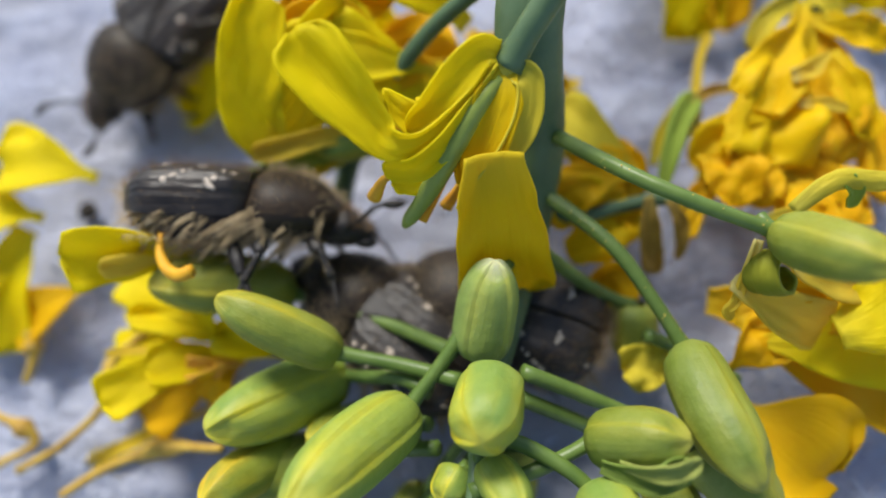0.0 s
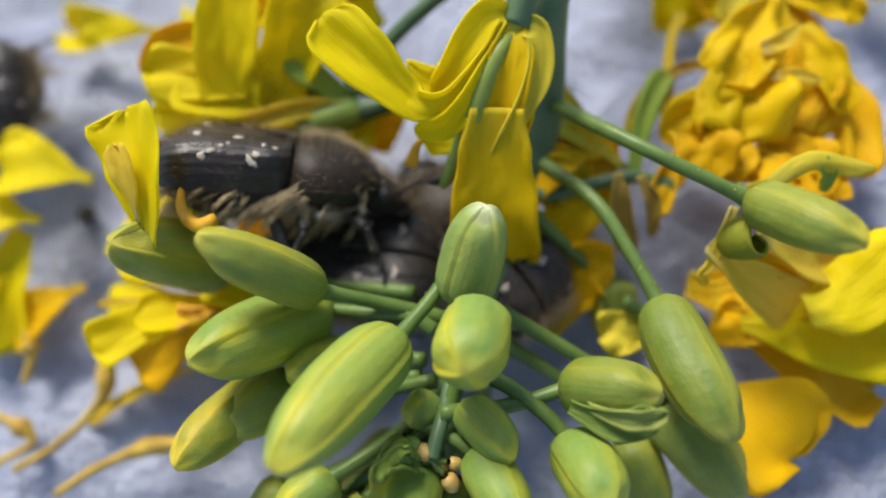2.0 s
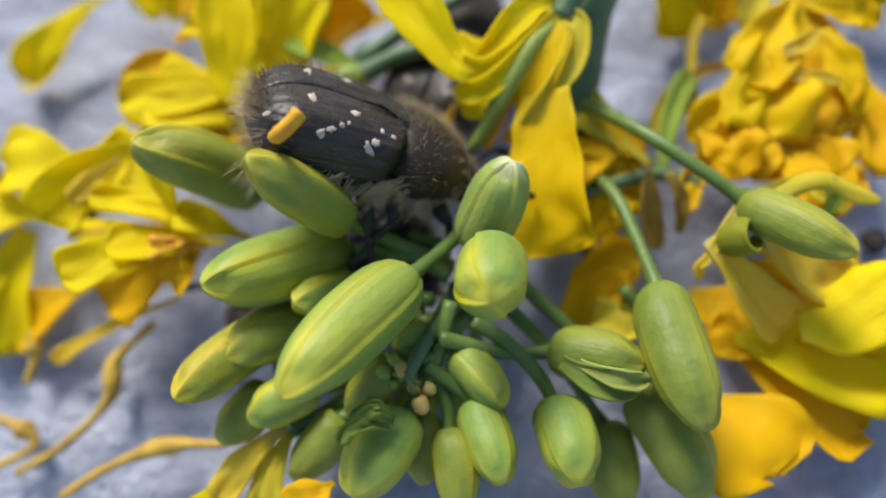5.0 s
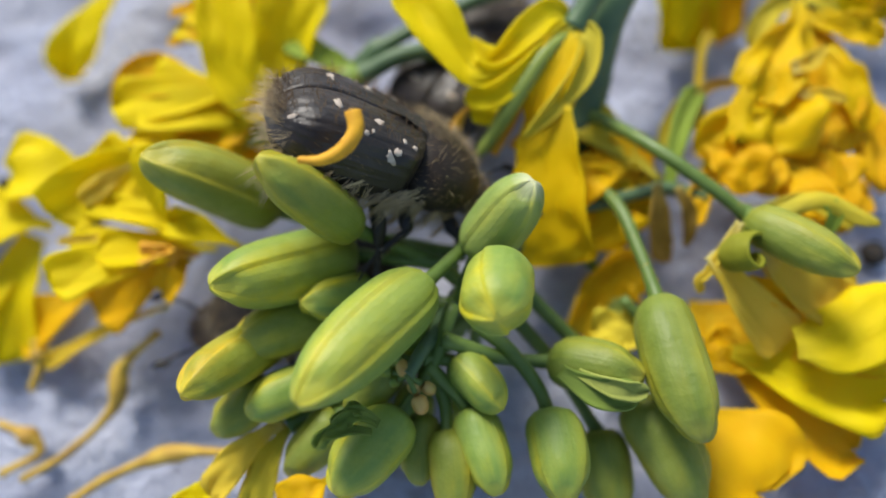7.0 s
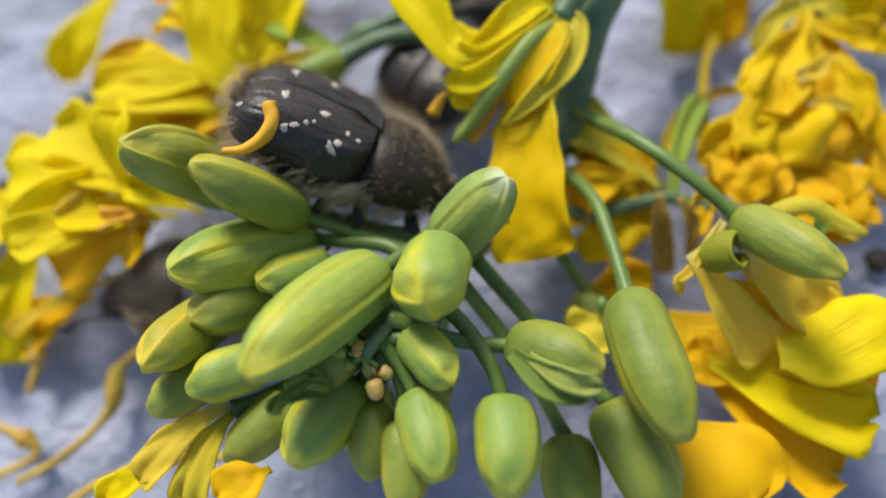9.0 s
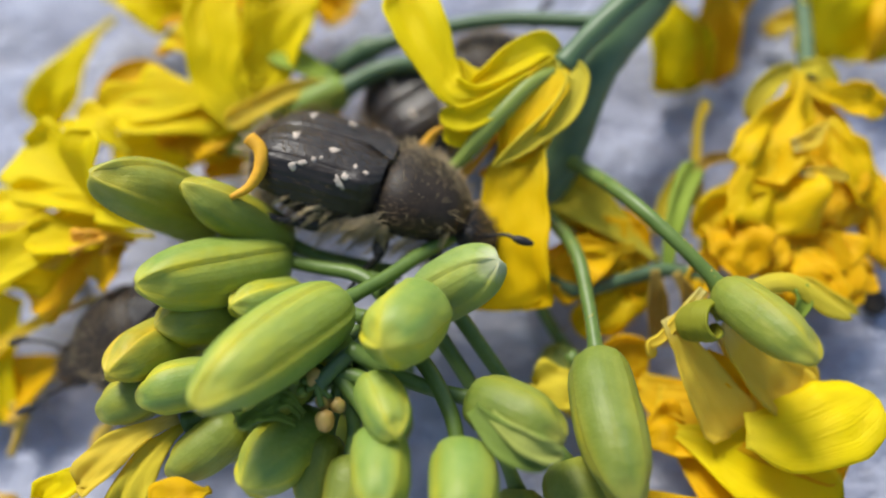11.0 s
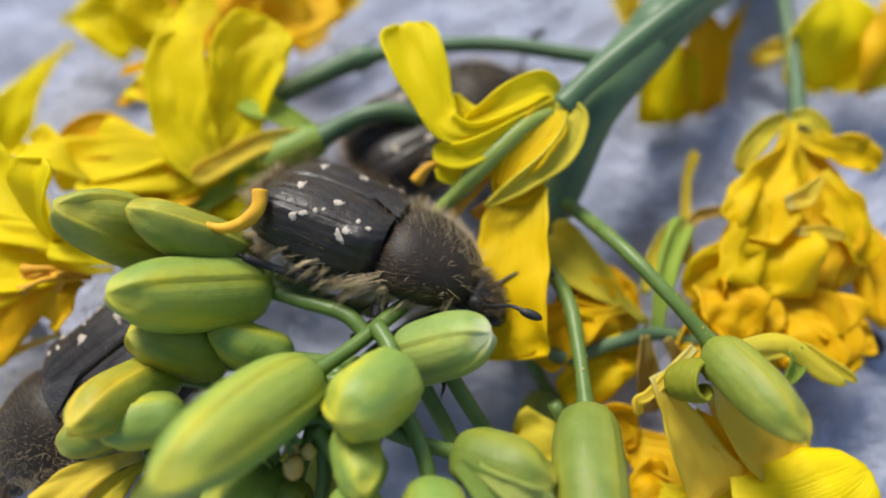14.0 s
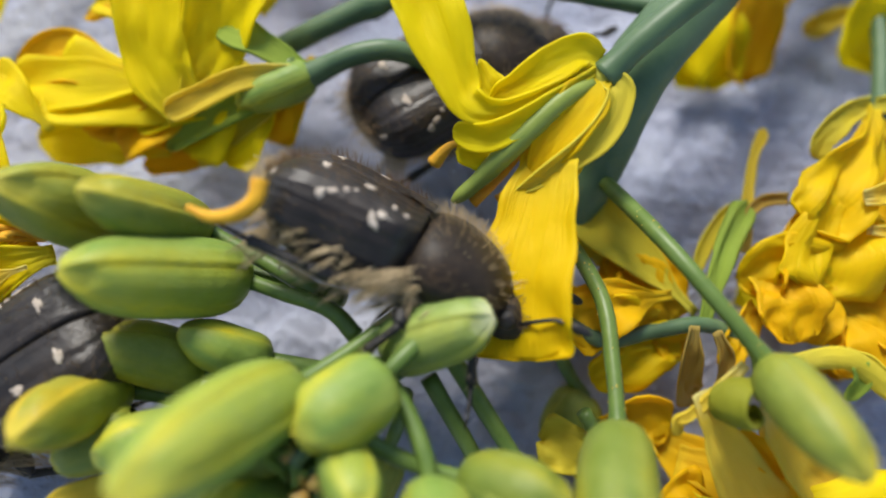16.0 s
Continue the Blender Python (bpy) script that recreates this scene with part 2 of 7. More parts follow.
def tube(bm, line, radius, sides=12, ridge=0.0, rough=0.0, seed=0):
    """Sweeps a ring along a line; radius: a function of 0..1."""
    up, rings = Vector((0.31, 0.22, 0.92)), []
    for i, p in enumerate(line):
        t = (line[min(i + 1, len(line) - 1)] - line[max(i - 1, 0)]).normalized()
        s = t.cross(up).normalized()
        up = s.cross(t)
        r = radius(i / (len(line) - 1))
        ring = []
        for k in range(sides):
            a = 2 * math.pi * k / sides
            rr = r * (1 + ridge * math.cos(5 * a))
            if rough:
                rr *= 1 + rough * noise.noise(p * 0.9 + Vector((math.cos(a), math.sin(a), seed)) * 1.3)
            ring.append(bm.verts.new(p + (s * math.cos(a) + up * math.sin(a)) * rr))
        rings.append(ring)
    for a, b in zip(rings, rings[1:]):
        for k in range(sides):
            bm.faces.new((a[k], a[(k + 1) % sides], b[(k + 1) % sides], b[k]))
    bm.faces.new(rings[0][::-1])
    bm.faces.new(rings[-1])
    return bm


def frame_of(axis, face):
    t = Vector(axis).normalized()
    s = t.cross(Vector(face))
    if s.length < 1e-4:
        s = t.cross(Vector((0.3, 0.5, 0.8)))
    s.normalize()
    return t, s, s.cross(t)


def leaf(bm, base, tip, bend, width, face, cup, claw, wave=0.25, seed=0.0, curl=0.0, blunt=0.82, thick=0.10, nu=12, nv=18, narrow=0.16, via=None):
    """A petal or sepal: a thin two-sided blade along a bent line, cupped across (cup: half the angle of its arc), rolled at its tip by curl."""
    a, c = Vector(base), Vector(tip)
    b = (a + c) / 2 + Vector(bend) if via is None else Vector(via) * 2 - (a + c) / 2
    uvl = bm.loops.layers.uv.verify()
    grid, normals = [], []
    for i in range(nv + 1):
        v = i / nv
        p = a * (1 - v) ** 2 + b * 2 * v * (1 - v) + c * v * v
        t, s, nrm = frame_of((b - a) * (1 - v) + (c - b) * v, face)
        x = max(0.0, (v - claw) / (1 - claw))
        shape = narrow + (1 - narrow) * math.sin(min(1.0, x * 1.7) * math.pi / 2) ** 1.1
        if x > blunt:
            shape *= math.sqrt(max(0.0, 1 - ((x - blunt) / (1 - blunt)) ** 2.4 * 0.975))
        w = width / 2 * shape * (1 + 0.10 * noise.noise(Vector((v * 3, seed, 1.7))))
        row = []
        for k in range(nu + 1):
            u = 2 * k / nu - 1
            ang = cup * u * (0.6 + 0.4 * x)
            q = max(abs(cup), 0.05)
            off = s * (w * math.sin(ang) / q) + nrm * (w * (1 - math.cos(ang)) / q * (1 if cup > 0 else -1))
            ruf = wave * x * (0.5 + abs(u)) * noise.noise(Vector((u * 1.7 + seed * 3.1, v * 3.2, seed)))
            ruf += wave * 0.14 * noise.noise(Vector((u * 4 + seed, v * 5, seed + 5)))
            ruf += wave * 0.9 * abs(noise.noise(Vector((u * 1.1 + seed * 2, v * 1.3, seed + 9)))) * x
            edge = -curl * max(0.0, x - 0.6) ** 2 * width
            row.append((p + off + nrm * (ruf + edge), u, v))
        grid.append(row)
    for i in range(nv + 1):
        for k in range(nu + 1):
            du = grid[i][min(k + 1, nu)][0] - grid[i][max(k - 1, 0)][0]
            dv = grid[min(i + 1, nv)][k][0] - grid[max(i - 1, 0)][k][0]
            normals.append(du.cross(dv).normalized())
    sides = []
    for sign in (1, -1):
        sides.append([[bm.verts.new(grid[i][k][0] + normals[i * (nu + 1) + k] * sign * thick / 2) for k in range(nu + 1)] for i in range(nv + 1)])

    def face4(vs, uvs):
        f = bm.faces.new(vs)
        for loop, (x, y) in zip(f.loops, uvs):
            loop[uvl].uv = (x, y)

    for sign, g in zip((1, -1), sides):
        for i in range(nv):
            for k in range(nu):
                vs = [g[i][k], g[i][k + 1], g[i + 1][k + 1], g[i + 1][k]]
                uvs = [(k / nu, i / nv), ((k + 1) / nu, i / nv), ((k + 1) / nu, (i + 1) / nv), (k / nu, (i + 1) / nv)]
                face4(vs if sign > 0 else vs[::-1], uvs if sign > 0 else uvs[::-1])
    rim = [(0, k) for k in range(nu)] + [(i, nu) for i in range(nv)] + [(nv, k) for k in range(nu, 0, -1)] + [(i, 0) for i in range(nv, 0, -1)]
    for (i, k), (j, m) in zip(rim, rim[1:] + rim[:1]):
        face4([sides[1][i][k], sides[1][j][m], sides[0][j][m], sides[0][i][k]], [(k / nu, i / nv), (m / nu, j / nv), (m / nu, j / nv), (k / nu, i / nv)])
    return bm


def petal(parent, base, tip, bend, width, face, material=YELLOW, cup=0.4, claw=0.14, wave=0.5, seed=0.0, curl=0.0, name="petal", label="", blunt=0.84, thick=0.10, narrow=0.22, via=None):
    bm = leaf(bmesh.new(), base, tip, bend, width, face, cup, claw, wave, seed, curl, blunt, thick, narrow=narrow, via=via)
    return part(name, bm, material, parent, label)


def ribbon(parent, points, widths, face, material=YELLOW, cup=0.5, wave=0.3, seed=0.0, name="petal", label="", thick=0.10, blunt=0.85, lip=0.0):
    """A petal or sepal along a curved line, as wide as widths say at each point; face: the way that it faces, None for outwards; lip: how far its sides roll over."""
    line = spline(points, 7)
    middle = sum(line, Vector()) / len(line)
    nv, nu = len(line) - 1, 14
    bm = bmesh.new()
    uvl = bm.loops.layers.uv.verify()
    grid = []
    for i, p in enumerate(line):
        v = i / nv
        t, s, nrm = frame_of(line[min(i + 1, nv)] - line[max(i - 1, 0)], face if face else p - middle)
        x = v * (len(widths) - 1)
        k = min(int(x), len(widths) - 2)
        e = x - k
        e = e * e * (3 - 2 * e)
        w = (widths[k] * (1 - e) + widths[k + 1] * e) / 2
        if v > blunt:
            w *= math.sqrt(max(0.0, 1 - ((v - blunt) / (1 - blunt)) ** 2.6 * 0.96))
        w *= 1 + 0.5 * wave * noise.noise(Vector((v * 4.5, seed * 1.7, 3.0))) * min(1.0, v * 3)
        q = max(abs(cup), 0.05)
        row = []
        for k in range(nu + 1):
            u = 2 * k / nu - 1
            ang = cup * u
            off = s * (w * math.sin(ang) / q) + nrm * (w * (1 - math.cos(ang)) / q * (1 if cup > 0 else -1))
            ruf = wave * w * (0.4 + 0.6 * abs(u)) * noise.noise(Vector((u * 1.5 + seed * 3.1, v * 3.4, seed)))
            ruf += wave * w * 0.35 * noise.noise(Vector((u * 3.4 + seed, v * 6.0, seed + 5)))
            ruf += wave * w * 0.20 * noise.noise(Vector((u * 6.0 - seed, v * 11.0, seed + 9)))
            ruf -= lip * w * max(0.0, abs(u) - 0.55) ** 2 * 4
            row.append(p + off + nrm * ruf)
        grid.append(row)
    sides = []
    for sign in (0.5, -0.5):
        layer = []
        for i in range(nv + 1):
            row = []
            for k in range(nu + 1):
                du = grid[i][min(k + 1, nu)] - grid[i][max(k - 1, 0)]
                dv = grid[min(i + 1, nv)][k] - grid[max(i - 1, 0)][k]
                row.append(bm.verts.new(grid[i][k] + du.cross(dv).normalized() * thick * sign))
            layer.append(row)
        sides.append(layer)

    def quad(vs, uvs):
        f = bm.faces.new(vs)
        for loop, uv in zip(f.loops, uvs):
            loop[uvl].uv = uv

    for g in sides:
        for i in range(nv):
            for k in range(nu):
                quad([g[i][k], g[i][k + 1], g[i + 1][k + 1], g[i + 1][k]], [(k / nu, i / nv), ((k + 1) / nu, i / nv), ((k + 1) / nu, (i + 1) / nv), (k / nu, (i + 1) / nv)])
    rim = [(0, k) for k in range(nu)] + [(i, nu) for i in range(nv)] + [(nv, k) for k in range(nu, 0, -1)] + [(i, 0) for i in range(nv, 0, -1)]
    for (i, k), (j, m) in zip(rim, rim[1:] + rim[:1]):
        quad([sides[1][i][k], sides[1][j][m], sides[0][j][m], sides[0][i][k]], [(k / nu, i / nv), (m / nu, j / nv), (m / nu, j / nv), (k / nu, i / nv)])
    bmesh.ops.recalc_face_normals(bm, faces=bm.faces)
    return part(name, bm, material, parent, label)


def bud_surface(bm, neck, tip, radius, bow=(0, 0, 0), turn=0.0, part_of=None, spread=0.0, scale=1.0, seed=0.0, nv=26, nu=80, taper=0.34):
    """The long four-sepalled body of a flower bud. part_of: one sepal, 0 to 3, as a shell of its own."""
    uvl = bm.loops.layers.uv.verify()
    a, c = Vector(neck), Vector(tip)
    t0, s0, n0 = frame_of(c - a, (0.2, -0.6, 0.75))
    length = (c - a).length
    grid = []
    lo, hi = (0.0, 1.0) if part_of is None else (part_of / 4 - 0.015, part_of / 4 + 0.265)
    for i in range(nv + 1):
        v = 1 - (1 - i / nv) ** 1.7
        if v < 0.42:
            full = math.sqrt(1 - 0.74 * ((0.42 - v) / 0.42) ** 4.2)
        else:
            full = max(0.0, 1 - ((v - 0.42) / 0.58) ** (3.2 - taper * 2.6)) ** 0.5
        r = radius * scale * full
        p = a + (c - a) * v * (1.0 if part_of is None else 0.97) + Vector(bow) * 4 * v * (1 - v)
        row = []
        for k in range(nu + 1):
            u = lo + (hi - lo) * k / nu
            ang = 2 * math.pi * u + turn
            w = (u * 2) % 1
            lap = min(1.0, max(0.0, min(w, 0.6 - w) / 0.012)) if w < 0.6 else 0.0
            groove = 0.925 + 0.08 * lap - 0.03 * math.sin(min(1.0, w / 0.6) * math.pi) * 0.5 + (0.02 * math.sin((w - 0.6) / 0.4 * math.pi) if w > 0.6 else 0.0)
            if part_of is not None:
                groove = 1.0
            rr = r * groove * (1 + 0.06 * noise.noise(Vector((math.cos(ang) * 1.1, math.sin(ang) * 1.1, v * 2.2 + seed))))
            q = p + (s0 * math.cos(ang) + n0 * math.sin(ang)) * rr
            if part_of is None and v > 0.6:
                q -= t0 * length * (0.05 * (1 - lap) + 0.05 * math.cos(4 * math.pi * (u - 0.15)) ** 2) * ((v - 0.6) / 0.4) ** 2 * min(1.0, (1 - v) / 0.05)
            if part_of is not None and spread:
                mid = 2 * math.pi * (lo + hi) / 2 + turn
                q += (s0 * math.cos(mid) + n0 * math.sin(mid)) * spread * radius * max(0.0, v - 0.25) ** 1.5
                taper = 1 - 0.75 * max(0.0, v - 0.55) / 0.45
                q = q.lerp(p + (s0 * math.cos(mid) + n0 * math.sin(mid)) * (rr + spread * radius * max(0.0, v - 0.25) ** 1.5), 1 - taper) if v > 0.55 else q
            row.append(bm.verts.new(q))
        grid.append(row)
    for i in range(nv):
        for k in range(nu):
            vs = [grid[i][k], grid[i][k + 1], grid[i + 1][k + 1], grid[i + 1][k]]
            f = bm.faces.new(vs)
            for loop, (kk, ii) in zip(f.loops, ((k, i), (k + 1, i), (k + 1, i + 1), (k, i + 1))):
                loop[uvl].uv = (lo + (hi - lo) * kk / nu, ii / nv)
    if part_of is None:
        bmesh.ops.remove_doubles(bm, verts=bm.verts, dist=0.002)
    else:
        bmesh.ops.solidify(bm, geom=bm.faces[:], thickness=0.10)
    bmesh.ops.recalc_face_normals(bm, faces=bm.faces)
    return bm


def pedicel(parent, points, r0=0.42, r1=0.34, name="pedicel", material=PEDICEL, flare=0.5):
    line = spline(points, 8)
    bm = tube(bmesh.new(), line, lambda v: r0 + (r1 - r0) * v + flare * (max(0.0, v - 0.8) / 0.2) ** 2 * r1, 12, 0.02, 0.05, len(points))
    return part(name, bm, material, parent, at=points[0])


def bud(parent, points, tip, radius, bow=(0, 0, 0), material=BUD, opening=0.0, turn=0.4, r=0.32, label="", taper=0.32):
    """A flower bud on its stalk; points: from the stem to the bud's neck."""
    stalk = pedicel(parent, points, r * 1.1, r * 0.9)
    REST[stalk.name] = (Vector(points[0]), Vector(points[-1]), Vector(tip))
    neck = Vector(points[-1])
    back = (neck - Vector(tip)).normalized() * 0.22
    seed = rng.random() * 50
    way = (Vector(tip) - neck)
    bow = Vector(bow) + way.cross(Vector((rng.gauss(0, 1), rng.gauss(0, 1), rng.gauss(0, 1)))).normalized() * way.length * 0.035
    if opening:
        inner = bud_surface(bmesh.new(), neck + back, neck.lerp(Vector(tip), 1.02), radius, bow, turn, scale=0.93, seed=seed)
        part("folded_petals", inner, CORE, stalk, "pale yellow folded petals")
        for k in range(4):
            piece = bud_surface(bmesh.new(), neck + back, tip, radius, bow, turn, k, opening * (1.5 if k == 1 else rng.uniform(0.1, 0.5)), 1.0, seed + k, 14, 9)
            part("sepal", piece, material, stalk)
    else:
        part("bud", bud_surface(bmesh.new(), neck + back, tip, radius, bow, turn, seed=seed, taper=taper), material, stalk, label)
    return stalk


def dust(stalk, points, count, r):
    """Pollen grains stuck to a stalk."""
    line = spline(points, 8)
    bm = bmesh.new()
    for k in range(count):
        p = line[rng.randrange(3, len(line))] + Vector((rng.gauss(0, 1), rng.gauss(0, 1), rng.gauss(0, 1) + 0.6)).normalized() * r
        made = bmesh.ops.create_icosphere(bm, subdivisions=1, radius=rng.uniform(0.02, 0.045))["verts"]
        bmesh.ops.translate(bm, verts=made, vec=p)
    tagged(part("pollen", bm, POLLEN, stalk, "pale yellow pollen grains"), kind="stuff")


# ---- the cloth ----
def cloth():
    n, half = 240, 130.0
    bm = bmesh.new()
    rows = []
    for j in range(n + 1):
        row = []
        for i in range(n + 1):
            x, y = (2 * i / n - 1), (2 * j / n - 1)
            x, y = half * x * (0.35 + 0.65 * abs(x)) * 1.0, half * y * (0.35 + 0.65 * abs(y))
            p = Vector((x, y, 0))
            z = 1.1 * noise.noise(p * 0.05) + 0.55 * noise.noise(Vector((x * 0.16, y * 0.26, 3))) + 0.55 * noise.noise(Vector((x * 0.45, y * 0.55, 8))) + 0.16 * noise.noise(p * 1.6)
            fade = max(0.0, 1 - (max(abs(x), abs(y)) / half) ** 4)
            row.append(bm.verts.new((x, y, z * fade - 0.6)))
        rows.append(row)
    for a, b in zip(rows, rows[1:]):
        for k in range(n):
            bm.faces.new((a[k], a[k + 1], b[k + 1], b[k]))
    # the same sheet goes on, flat, to the horizon
    out = [bm.verts.new((sx * 400000.0, sy * 400000.0, -0.6)) for sx, sy in ((-1, -1), (1, -1), (1, 1), (-1, 1))]
    edges = [rows[0], [r[-1] for r in rows], rows[-1][::-1], [r[0] for r in rows][::-1]]
    for k, line in enumerate(edges):
        a, b = out[k], out[(k + 1) % 4]
        for p, q in zip(line, line[1:]):
            bm.faces.new((q, p, a)) if line.index(p) < n // 2 else bm.faces.new((q, p, b))
        mid = line[n // 2]
        bm.faces.new((mid, a, b))
    bmesh.ops.recalc_face_normals(bm, faces=bm.faces)
    ob = part("ground", bm, CLOTH, None)
    return tagged(ob, "crumpled white fleecy cloth with bluish folds", "cloth", kind="structure")


cloth()

# ---- the rapeseed plant ----
STEM_LINE = [(8.4, 14.5, 8.6), (6.1, 9.7, 8.4), (4.2, 5.3, 7.8), (3.4, 1.2, 4.6), (1.6, -3.2, 3.4), (-2.0, -9.4, 6.4), (-3.2, -12.1, 8.3), (-3.9, -13.6, 8.7)]
plant = thing("rapeseed_plant", (3.0, -0.2, 7.0), "green rapeseed flower stalk with a cluster of closed buds", "plant")
foot = Vector(STEM_LINE[0]) + (Vector(STEM_LINE[0]) - Vector(STEM_LINE[1])).normalized() * 30
foot.z = 0.6
line = spline([foot] + STEM_LINE, 16)
part("stem", tube(bmesh.new(), line, lambda v: 1.42 if v < 0.5 else 1.42 - 0.67 * (v - 0.5) / 0.2 if v < 0.7 else max(0.3, 0.75 - 0.45 * (v - 0.7) / 0.12), 20, 0.02, 0.03), STEM, plant, "thick blue-green waxy main stem")


def on_stem(p):
    """The nearest place inside the main stem."""
    return min(line, key=lambda q: (q - Vector(p)).length)


E_BUD = bud(plant, [on_stem((3.7, -1.0, 4.9)), (5.0, -3.6, 6.1), (6.0, -6.3, 6.7), (6.8, -9.1, 7.0)], (8.1, -15.1, 8.1), 1.45, material=BUD_DARK, turn=0.2, taper=0.10, label="large green bud on a long arching stalk")
G_BUD = bud(plant, [on_stem((4.0, 0.6, 6.8)), (6.3, -1.4, 7.6), (8.8, -3.6, 8.0), (11.3, -5.2, 7.2)], (14.8, -8.2, 8.9), 1.12, material=BUD_DULL)
dust(E_BUD, [(3.7, -1.0, 4.9), (5.0, -3.6, 6.1), (6.0, -6.3, 6.7), (6.8, -9.1, 7.0)], 46, 0.33)
dust(G_BUD, [(4.0, 0.6, 6.8), (6.3, -1.4, 7.6), (8.8, -3.6, 8.0), (11.3, -5.2, 7.2)], 34, 0.33)
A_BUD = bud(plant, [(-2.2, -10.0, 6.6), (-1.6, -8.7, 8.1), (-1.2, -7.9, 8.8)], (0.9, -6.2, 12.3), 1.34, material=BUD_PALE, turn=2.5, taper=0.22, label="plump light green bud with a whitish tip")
B_BUD = bud(plant, [(-1.6, -9.4, 8.5), (-0.9, -9.2, 9.6), (-0.3, -9.4, 10.6)], (-0.3, -12.1, 12.8), 1.50, turn=0.3, taper=0.2, label="rounded green bud with a yellow tip")
C_BUD = bud(plant, [(-0.1, -4.3, 6.1), (-1.3, -6.6, 8.0), (-2.3, -8.4, 9.0), (-3.5, -10.2, 10.1)], (-7.2, -15.7, 13.0), 1.53, turn=1.75, label="long green bud with bright yellow streaks")
D_BUD = bud(plant, [(-2.0, -8.9, 7.2), (-3.3, -8.2, 7.5), (-5.5, -8.0, 7.5), (-7.4, -7.8, 7.4)], (-12.0, -10.9, 11.1), 1.55, turn=2.1)
H_BUD = bud(plant, [(-2.3, -8.1, 6.6), (-4.4, -7.8, 8.0), (-6.7, -7.7, 10.3)], (-9.4, -7.1, 15.1), 1.19, material=BUD_DULL)
I_BUD = bud(plant, [(-1.9, -7.2, 6.2), (-5.9, -6.4, 5.8), (-11.6, -5.4, 6.7)], (-15.9, -5.4, 11.7), 1.54, material=BUD_DULL, turn=1.3)
J_BUD = bud(plant, [(-2.4, -10.0, 7.1), (-4.7, -9.6, 6.8), (-6.5, -9.4, 7.0)], (-8.7, -10.9, 9.2), 1.08)
K_BUD = bud(plant, [(-2.8, -10.7, 6.9), (-6.5, -11.6, 6.2), (-10.5, -11.9, 6.7)], (-12.6, -15.2, 10.3), 1.25, material=BUD_RIPE)
K2_BUD = bud(plant, [(-2.7, -10.4, 6.7), (-5.8, -10.6, 6.2), (-8.5, -10.8, 6.6)], (-11.5, -12.9, 8.5), 1.34, material=BUD_DULL)
bud(plant, [(-3.2, -11.6, 6.8), (-6.1, -12.9, 6.3), (-8.5, -13.9, 6.8)], (-10.9, -15.4, 7.4), 1.12)
bud(plant, [(-3.3, -11.5, 6.2), (-7.3, -13.4, 5.6), (-10.6, -14.0, 6.0)], (-12.7, -16.2, 6.0), 1.15, material=BUD_DULL)
bud(plant, [(-3.2, -11.9, 7.5), (-4.0, -12.5, 7.4), (-4.8, -13.0, 7.5)], (-6.6, -15.0, 7.2), 1.0, material=BUD_DULL)
bud(plant, [(-3.4, -12.1, 7.1), (-5.3, -13.9, 6.0), (-7.3, -15.1, 5.7)], (-9.3, -17.7, 5.2), 1.12, material=BUD_DULL)
F_BUD = bud(plant, [(-2.6, -11.9, 8.4), (-0.1, -12.3, 7.2), (2.5, -12.2, 6.4)], (5.9, -13.0, 8.2), 1.27, material=BUD_DARK, turn=4.3)
for q in (dict(base=(2.5, -12.9, 8.0), tip=(5.6, -13.6, 8.2), bend=(0.06, -0.89, 0.46), width=1.9, material=DULL_SEPAL, seed=1), dict(base=(3.2, -13.0, 8.3), tip=(5.9, -13.6, 8.5), bend=(0.06, -0.63, 0.77), width=1.15, material=FOLDED, seed=2)):
    petal(F_BUD, name="loose_sepal", face=(0.05, -0.48, 0.88), cup=1.1, wave=0.2, claw=0.03, narrow=0.6, blunt=0.6, **q)
M_BUD = bud(plant, [(-1.2, -11.0, 7.9), (0.3, -12.0, 7.4), (1.6, -13.4, 6.8), (2.2, -14.6, 6.2)], (2.8, -18.1, 7.2), 1.34, turn=3.6)
N_BUD = bud(plant, [(-2.2, -10.3, 8.2), (-3.0, -13.0, 7.8), (-4.3, -15.3, 7.3)], (-6.4, -18.4, 8.7), 1.42, turn=0.1)
for q in (dict(base=(-4.8, -15.7, 9.6), tip=(-6.3, -16.1, 10.4), bend=(-0.02, 0.72, 0.70), width=0.9, face=(0.03, -0.01, 1.00), cup=0.9, seed=1), dict(base=(-5.0, -16.1, 9.7), tip=(-6.8, -16.9, 10.6), bend=(-0.64, 0.45, 0.62), width=0.8, face=(0.02, 0.16, 0.99), cup=1.2, seed=2), dict(base=(-4.8, -15.8, 9.5), tip=(-5.7, -15.4, 10.2), bend=(-0.64, 0.45, 0.62), width=0.7, face=(0.02, 0.16, 0.99), cup=1.2, seed=3)):
    petal(N_BUD, name="torn_sepal", material=DULL_SEPAL, wave=0.4, claw=0.05, narrow=0.6, **q)
P_BUD = bud(plant, [(-3.4, -12.8, 8.1), (-2.6, -12.6, 7.6), (-1.8, -12.7, 7.4)], (0.1, -14.7, 8.1), 0.96, turn=0.0, r=0.3)
Q_BUD = bud(plant, [(-3.2, -13.0, 8.0), (-1.9, -14.0, 7.1), (-1.2, -14.8, 6.6)], (0.1, -18.0, 7.1), 1.15, turn=0.6, r=0.3)
bud(plant, [(-3.3, -12.7, 7.3), (-3.4, -13.9, 6.5), (-3.4, -15.0, 6.2)], (-3.3, -17.8, 5.7), 0.98, material=BUD_DULL, r=0.3)
